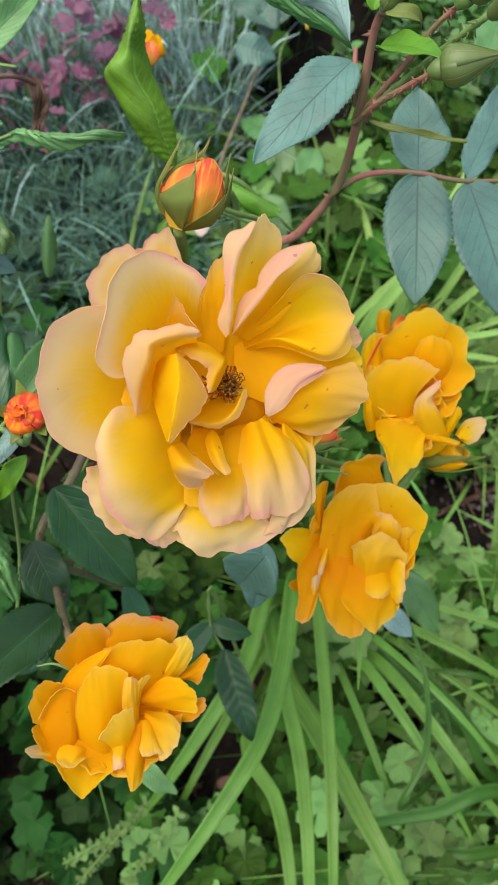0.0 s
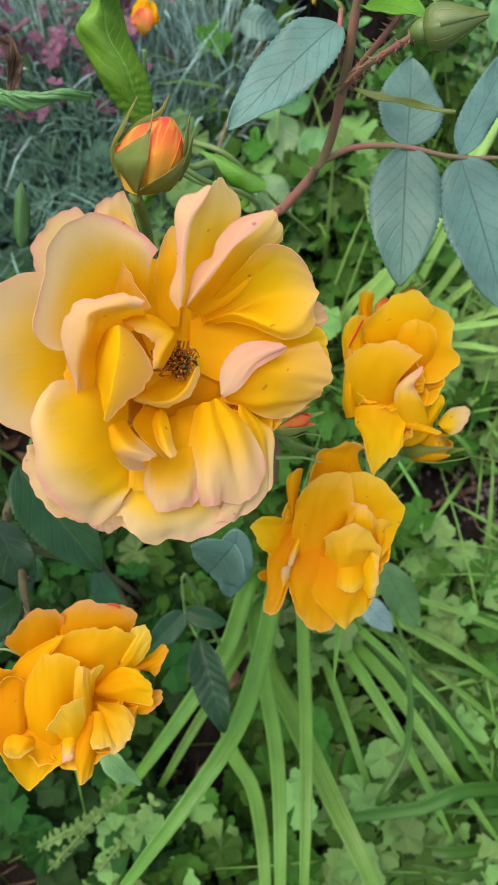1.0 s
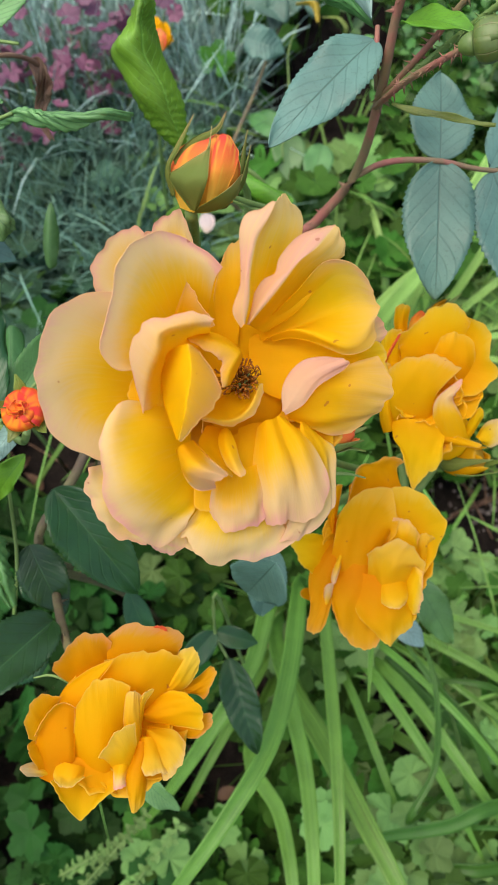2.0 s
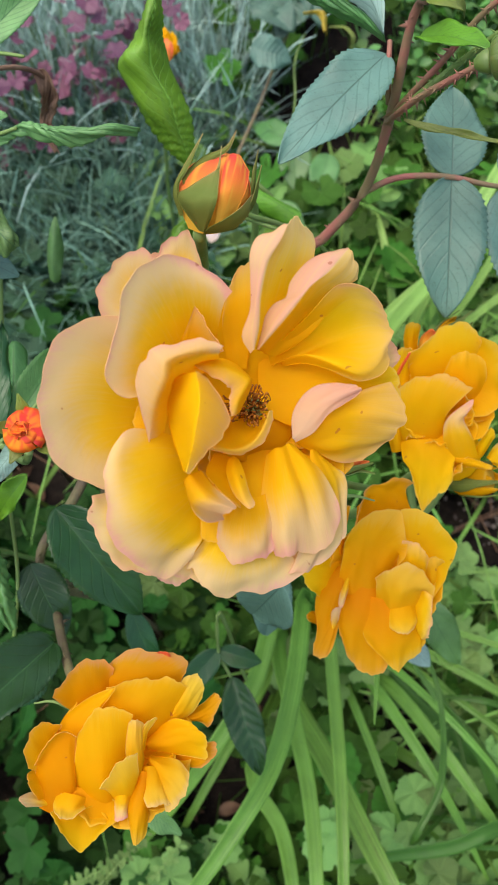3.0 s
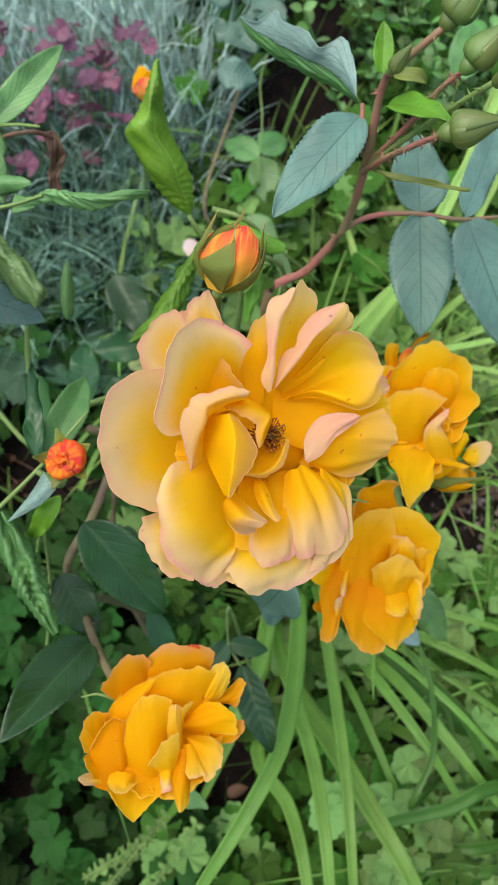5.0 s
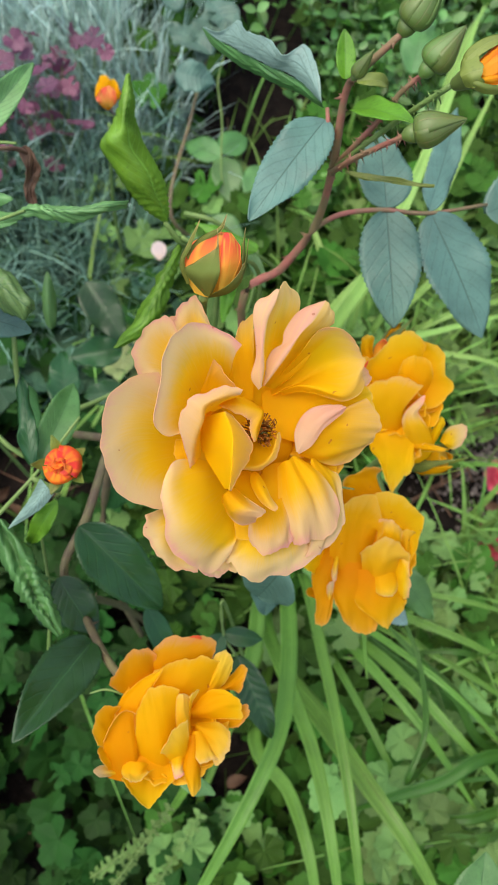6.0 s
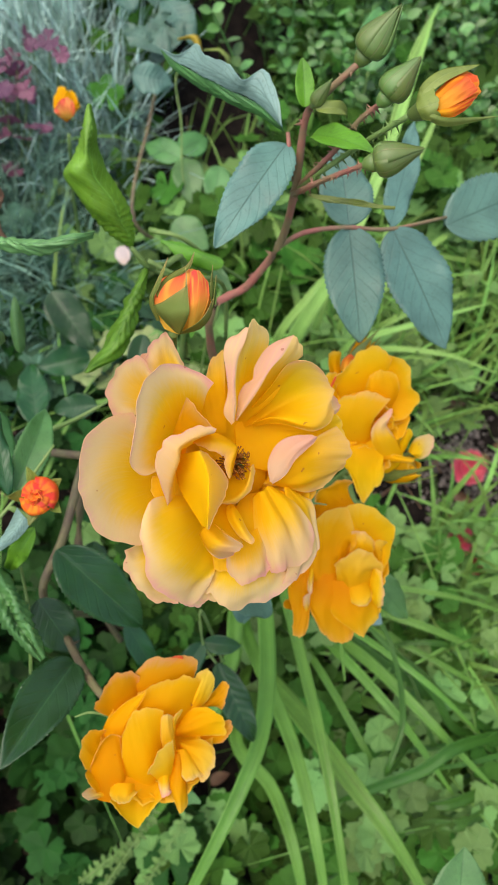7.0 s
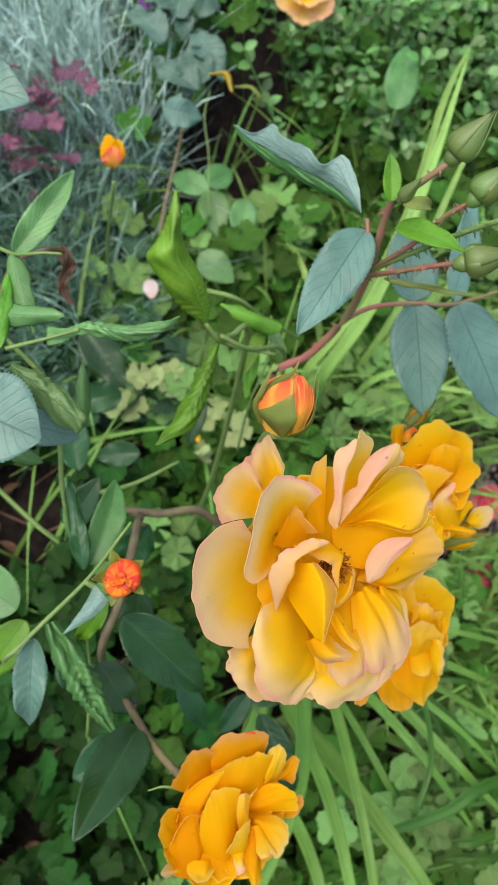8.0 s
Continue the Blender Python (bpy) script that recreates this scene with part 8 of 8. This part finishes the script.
drawn_leaf(rose, base, [[(-0.0975, 0.2700, 0.528), (-0.0955, 0.2655, 0.519), (-0.0990, 0.2670, 0.509), (-0.1005, 0.2640, 0.500), (-0.0960, 0.2600, 0.492)], [(-0.0930, 0.2715, 0.529), (-0.0915, 0.2680, 0.521), (-0.0955, 0.2690, 0.510), (-0.0975, 0.2660, 0.502), (-0.0950, 0.2605, 0.493)], [(-0.0900, 0.2690, 0.526), (-0.0890, 0.2650, 0.518), (-0.0935, 0.2660, 0.508), (-0.0955, 0.2630, 0.500), (-0.0940, 0.2595, 0.492)]], DRY, "withered brown leaflet", wrinkle=0.0007, ribs=6, seed=13)

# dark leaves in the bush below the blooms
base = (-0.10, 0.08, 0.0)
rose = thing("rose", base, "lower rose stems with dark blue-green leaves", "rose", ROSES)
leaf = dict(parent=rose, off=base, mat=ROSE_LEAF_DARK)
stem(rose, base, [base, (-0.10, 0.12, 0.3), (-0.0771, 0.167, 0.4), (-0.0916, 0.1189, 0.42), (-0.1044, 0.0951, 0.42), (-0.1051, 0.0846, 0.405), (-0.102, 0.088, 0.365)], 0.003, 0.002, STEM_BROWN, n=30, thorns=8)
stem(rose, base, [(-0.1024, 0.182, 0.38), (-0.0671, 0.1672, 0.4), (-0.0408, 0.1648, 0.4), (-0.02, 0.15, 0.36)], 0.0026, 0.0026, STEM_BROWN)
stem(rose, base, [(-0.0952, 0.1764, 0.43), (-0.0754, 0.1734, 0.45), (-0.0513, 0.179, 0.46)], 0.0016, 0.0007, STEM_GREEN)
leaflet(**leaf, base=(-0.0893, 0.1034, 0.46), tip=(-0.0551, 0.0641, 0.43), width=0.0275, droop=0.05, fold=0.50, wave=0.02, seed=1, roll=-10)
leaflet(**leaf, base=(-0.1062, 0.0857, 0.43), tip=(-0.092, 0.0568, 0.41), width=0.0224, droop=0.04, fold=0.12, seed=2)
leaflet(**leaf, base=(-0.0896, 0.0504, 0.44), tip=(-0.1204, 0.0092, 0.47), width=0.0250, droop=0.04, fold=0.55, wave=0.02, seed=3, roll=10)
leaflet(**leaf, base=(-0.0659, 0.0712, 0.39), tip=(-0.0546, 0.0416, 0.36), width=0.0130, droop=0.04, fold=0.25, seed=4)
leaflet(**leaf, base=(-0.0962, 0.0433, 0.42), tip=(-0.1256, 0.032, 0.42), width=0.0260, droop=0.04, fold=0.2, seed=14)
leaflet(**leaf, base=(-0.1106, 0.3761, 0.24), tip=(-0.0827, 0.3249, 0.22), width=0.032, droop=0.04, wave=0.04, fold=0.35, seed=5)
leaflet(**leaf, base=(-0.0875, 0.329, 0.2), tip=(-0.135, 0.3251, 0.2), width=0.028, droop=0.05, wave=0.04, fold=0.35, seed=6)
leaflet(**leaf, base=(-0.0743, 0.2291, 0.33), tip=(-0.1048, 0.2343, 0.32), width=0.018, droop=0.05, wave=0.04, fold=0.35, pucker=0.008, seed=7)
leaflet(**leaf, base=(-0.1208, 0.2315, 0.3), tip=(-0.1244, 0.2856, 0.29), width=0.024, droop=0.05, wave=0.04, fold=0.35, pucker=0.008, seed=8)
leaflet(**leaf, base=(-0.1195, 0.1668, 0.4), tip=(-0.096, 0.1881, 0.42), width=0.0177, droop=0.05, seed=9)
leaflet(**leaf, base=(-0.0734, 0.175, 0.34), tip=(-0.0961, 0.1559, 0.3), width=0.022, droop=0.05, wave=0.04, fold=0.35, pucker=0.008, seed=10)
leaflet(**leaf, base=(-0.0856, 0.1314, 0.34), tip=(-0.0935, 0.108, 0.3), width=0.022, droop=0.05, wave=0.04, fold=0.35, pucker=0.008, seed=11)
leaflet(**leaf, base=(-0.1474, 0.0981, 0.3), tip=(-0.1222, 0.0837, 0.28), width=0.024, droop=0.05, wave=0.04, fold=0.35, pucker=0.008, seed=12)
leaf["mat"] = ROSE_LEAF
leaflet(**leaf, base=(0.0056, 0.0714, 0.46), tip=(-0.0062, 0.0643, 0.43), width=0.027, droop=0.05, fold=0.3, seed=13)
leaflet(**leaf, base=(0.0049, 0.091, 0.4), tip=(-0.0, 0.0635, 0.36), width=0.020, droop=0.05, fold=0.3, seed=15)

base = (0.0, 0.04, 0.0)
rose = thing("rose", base, "thin rose twig with glossy dark hanging leaves", "rose", ROSES)
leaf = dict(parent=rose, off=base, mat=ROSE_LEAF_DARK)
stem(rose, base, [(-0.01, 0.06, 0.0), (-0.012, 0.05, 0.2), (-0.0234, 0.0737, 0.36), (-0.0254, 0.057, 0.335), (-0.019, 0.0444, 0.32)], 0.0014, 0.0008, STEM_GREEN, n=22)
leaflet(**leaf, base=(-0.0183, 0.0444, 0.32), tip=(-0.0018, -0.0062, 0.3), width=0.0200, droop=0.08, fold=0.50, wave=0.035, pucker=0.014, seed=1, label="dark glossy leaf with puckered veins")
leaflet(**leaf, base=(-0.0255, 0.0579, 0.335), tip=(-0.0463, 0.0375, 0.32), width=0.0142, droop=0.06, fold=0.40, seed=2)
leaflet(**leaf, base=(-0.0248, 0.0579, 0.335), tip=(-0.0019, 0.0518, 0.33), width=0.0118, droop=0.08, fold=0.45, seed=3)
leaf["mat"] = ROSE_LEAF_PALE
leaflet(**leaf, base=(-0.0588, -0.013, 0.38), tip=(-0.0395, -0.0297, 0.37), width=0.0100, droop=0.06, fold=0.6, wave=0.04, seed=4)
leaf["mat"] = ROSE_LEAF_MID
leaflet(**leaf, base=(0.0828, 0.082, 0.36), tip=(0.1061, 0.0519, 0.33), width=0.0185, wave=0.03, droop=0.06, fold=0.2, seed=5)
leaflet(**leaf, base=(0.0705, -0.1025, 0.42), tip=(0.0835, -0.0641, 0.43), width=0.030, droop=0.04, fold=0.1, seed=7)
leaf["mat"] = ROSE_LEAF_GREY
leaflet(**leaf, base=(0.0759, 0.069, 0.32), tip=(0.095, 0.0516, 0.31), width=0.014, droop=0.06, fold=0.2, seed=6)

# ---- young rose behind with a single bud ----
base = (-0.09, 0.50, 0.0)
rose = thing("rose", base, "single small orange rosebud on a thin stem", "rose", ROSES)
stem(rose, base, [base, (-0.085, 0.47, 0.2), (-0.0679, 0.4232, 0.372)], 0.0018, 0.0013, STEM_GREEN)
b = Bloom(flower(rose, base, (-0.067, 0.437, 0.384), (1.0, 0.0, 0.0), (0.0, 0.94, 0.34), "small half-open orange bloom", 0.4), PETAL_GOLD, 400)
b.petal((0, -0.9, -0.2), (-0.75, 0.0, 0.3), (-0.1, 1.3, 0.5), (0.6, 0.2, 0.5), 0.4, 0.7)
b.petal((0, -0.9, 0.0), (-0.2, 0.1, 0.8), (0.6, 1.0, 0.6), (0.8, -0.1, 0.3), 0.4, 0.7)
b.petal((0, -0.9, 0.2), (-0.7, -0.4, 0.8), (0.3, 0.3, 1.0), (0.7, -0.5, 0.7), 0.3, 0.7, mat=PETAL_RED)
b.petal((0, -0.8, -0.2), (0.4, -0.6, 0.2), (1.1, 0.0, 0.1), (0.6, 0.3, 0.1), 0.2, 0.7)

# ---- grey-leaved plant ----
base = (0.03, 0.68, 0.03)
plant = thing("grey_leaved_plant", base, "plant with large grey-green leaves on thin brown stems", "plant")
leaf = dict(parent=plant, off=base, mat=GREY_LEAF)
stem(plant, base, [(0.02, 0.52, 0.05), (-0.0326, 0.4953, 0.16), (0.0001, 0.6088, 0.17), (0.0193, 0.6544, 0.19), (0.0412, 0.702, 0.2)], 0.0022, 0.0014, STEM_BROWN, n=26)
stem(plant, base, [(0.05, 0.55, 0.04), (0.0256, 0.543, 0.14), (0.0313, 0.5977, 0.17), (0.0308, 0.631, 0.19), (0.0408, 0.6571, 0.2)], 0.0011, 0.0008, STEM_GREEN)
for i, (x0, y0, x1, y1, wd) in enumerate(((300, 40, 325, 120, 0.040), (330, 215, 265, 155, 0.036), (345, 150, 310, 215, 0.040), (300, 100, 345, 40, 0.036), (270, 240, 330, 250, 0.030), (290, 130, 240, 60, 0.034), (340, 120, 375, 190, 0.034), (310, 60, 270, 10, 0.034), (350, 90, 385, 30, 0.030))):
    a, c = V((-0.045 + 0.000655 * (x0 - 220), 0.66 - 0.00078 * (y0 - 200), 0.21)), V((-0.045 + 0.000655 * (x1 - 220), 0.66 - 0.00078 * (y1 - 200), 0.20))
    leaflet(**leaf, base=a, tip=c, width=wd, droop=0.12, fold=0.2, seed=i, teeth=14, pucker=0.03, wave=0.07, rough=0.06, roll=(i * 37) % 50 - 25)
rose = plant
drawn_leaf(rose, base, [[(0.0371, 0.6463, 0.23), (0.0502, 0.6396, 0.235), (0.0555, 0.6188, 0.235)], [(0.0366, 0.6437, 0.235), (0.0527, 0.6388, 0.24), (0.0572, 0.6221, 0.235)], [(0.0387, 0.6497, 0.23), (0.0567, 0.6446, 0.235), (0.0584, 0.621, 0.23)]], YELLOWED, "yellowed narrow leaf", seed=8)
drawn_leaf(rose, base, [[(0.0607, 0.632, 0.23), (0.0765, 0.6258, 0.235), (0.084, 0.6125, 0.235), (0.0809, 0.6049, 0.23)], [(0.0594, 0.6254, 0.235), (0.0732, 0.618, 0.24), (0.0793, 0.607, 0.24), (0.0792, 0.605, 0.23)]], SEPAL, seed=9)
leaf["mat"] = ROSE_LEAF_MID
for i, (x0, y0, x1, y1, wd) in enumerate(((330, 280, 275, 240, 0.028), (335, 280, 340, 350, 0.034), (330, 270, 380, 240, 0.03), (300, 380, 350, 420, 0.034), (390, 300, 370, 360, 0.03))):
    a, c = V((-0.045 + 0.000655 * (x0 - 220), 0.64 - 0.00078 * (y0 - 200), 0.14)), V((-0.045 + 0.000655 * (x1 - 220), 0.64 - 0.00078 * (y1 - 200), 0.13))
    leaflet(**leaf, base=a, tip=c, width=wd, droop=0.06, fold=0.15, seed=20 + i, teeth=0)

# ---- fallen and low pink roses ----
base = (0.27, 0.24, 0.0)
rose = thing("low_pink_rose", base, "pink and red rose blooms low over the soil", "rose")
for i, (O, sz, mt) in enumerate((((0.2831, 0.2127, 0.05), 1.5, PETAL_PINK), ((0.2536, 0.1365, 0.05), 1.2, PETAL_PINK), ((0.2667, 0.1134, 0.03), 1.2, PETAL_PINK))):
    b = Bloom(flower(rose, base, O, (1.0, 0.0, 0.0), (0.0, 0.94, 0.34), "deep pink bloom"), mt, 500 + 20 * i)
    b.whorl((0, 0, 0), 6, 1.3 * sz, 0.5, 0.2, 1.5 * sz, 0.4 * i)
    b.whorl((0, 0, 0.4), 4, 0.8 * sz, 0.7, 0.2, 1.0 * sz, 0.9)
stem(rose, base, [base, (0.275, 0.235, 0.03), (0.2835, 0.2076, 0.045)], 0.002, 0.0014, STEM_GREEN)

base = (0.13, 0.95, 0.05)
rose = thing("rose", base, "pale apricot rose bloom at the back of the bed", "rose", ROSES)
b = Bloom(flower(rose, base, (0.1398, 0.6987, 0.27), (1.0, 0.0, 0.0), (0.0, 0.94, 0.34), "pale apricot bloom"), PETAL_OUTER, 600)
b.whorl((0, 0, 0), 6, 3.2, 0.6, 0.4, 3.0, 0.3)
b.whorl((0, 0, 0.5), 5, 2.0, 1.2, 0.4, 2.2, 0.9)
stem(rose, base, [base, V((0.1398, 0.6987, 0.27)) - V((0, 0, 0.01))], 0.003, 0.002, STEM_GREEN)

# ---- fallen petals ----
for i, (p, sz, mt, label) in enumerate((((-0.048, 0.452, 0.161), 1.9, PETAL_PALE, "pale fallen petal caught in the ground cover"), ((-0.0237, 0.2906, 0.16), 0.6, PETAL_LEMON, "small yellow petal caught in the ground cover"))):
    ob = thing("fallen_petal", p, label, "petal", "fallen petals")
    part("petal", petal_mesh((0, -0.5 * sz, 0), (-0.4 * sz, 0.2 * sz, 0.1), (0, 0.6 * sz, 0.2), (0.4 * sz, 0.2 * sz, 0.1), -0.2, seed=900 + i), mt, ob)

# ---- pale low plants between the dark leaves ----
for x, y in [(-0.0846, 0.3662), (-0.0465, 0.3736), (0.0023, 0.3116)]:
    leafy_plant("pale_plant", x, y, 9, 0.030, 0.08, 0.13, 0.0145, COVER_CREAM, "low plant of pale cream-green lobed leaves", "plant", "pale low plants")

# ---- violet flower in the grey grass ----
base = (-0.012, 0.7805, 0.0)
violet = thing("violet_flower", base, "small bright violet flower on a thin stalk", "flower")
b = Bloom(flower(violet, base, (-0.012, 0.7805, 0.2), (1.0, 0.0, 0.0), (0.0, 0.94, 0.34), "bright violet bloom", 0.2), PETAL_VIOLET, 640)
b.whorl((0, 0, 0), 5, 0.75, 0.15, 0.1, 0.7, 0.3)
stem(violet, base, [base, (-0.012 + 0.004, 0.7805 - 0.01, 0.1), (-0.012, 0.7805, 0.2)], 0.0008, 0.0006, STEM_GREEN)

# ---- broad upright leaf before the shrub ----
base = (0.2311, 0.612, 0.0)
broad = thing("broad_leaf", base, "single broad dark green leaf before the shrub", "plant")
leaflet(broad, base, (0.2311, 0.612, 0.2), (0.2567, 0.6817, 0.215), 0.036, ROSE_LEAF_MID, teeth=0, fold=0.12, droop=0.05, seed=3)
stem(broad, base, [base, (0.2311, 0.612 - 0.01, 0.1), (0.2311, 0.612, 0.2)], 0.0012, 0.0010, STEM_GREEN)

# ---- herb sprigs ----
tiny = oval(1.0, 0.6, 0.3, 4, 0.9, 0.2)
for foot, top in (((-0.1636, -0.136, 0.06), (-0.0804, -0.0503, 0.17)), ((-0.1345, -0.1525, 0.06), (-0.0589, -0.06, 0.15)), ((-0.1911, -0.1209, 0.05), (-0.1055, -0.0734, 0.13))):
    sprig = thing("herb_sprig", foot, "thin yellow-green herb sprig with tiny clustered leaves", "herb", "herb sprigs")
    f, t = V((0, 0, 0)), V(top) - V(foot)
    part("stem", tube_mesh("stem", [f, t * 0.5 + V((0, 0, 0.012)), t], 0.0008, 0.0004, n=10, sides=5), STEM_GREEN, sprig)
    h = Heap()
    for i in range(70):
        p = t * (0.25 + 0.75 * i / 69) + V((0, 0, 0.006))
        h.add(tiny, p, 0.0065 * rng.uniform(0.6, 1.2), turn(i * 2.4, rng.normal(-0.3, 0.3), rng.normal(0, 0.4)))
    part("foliage", h.mesh("foliage"), COVER_PLANT, sprig)
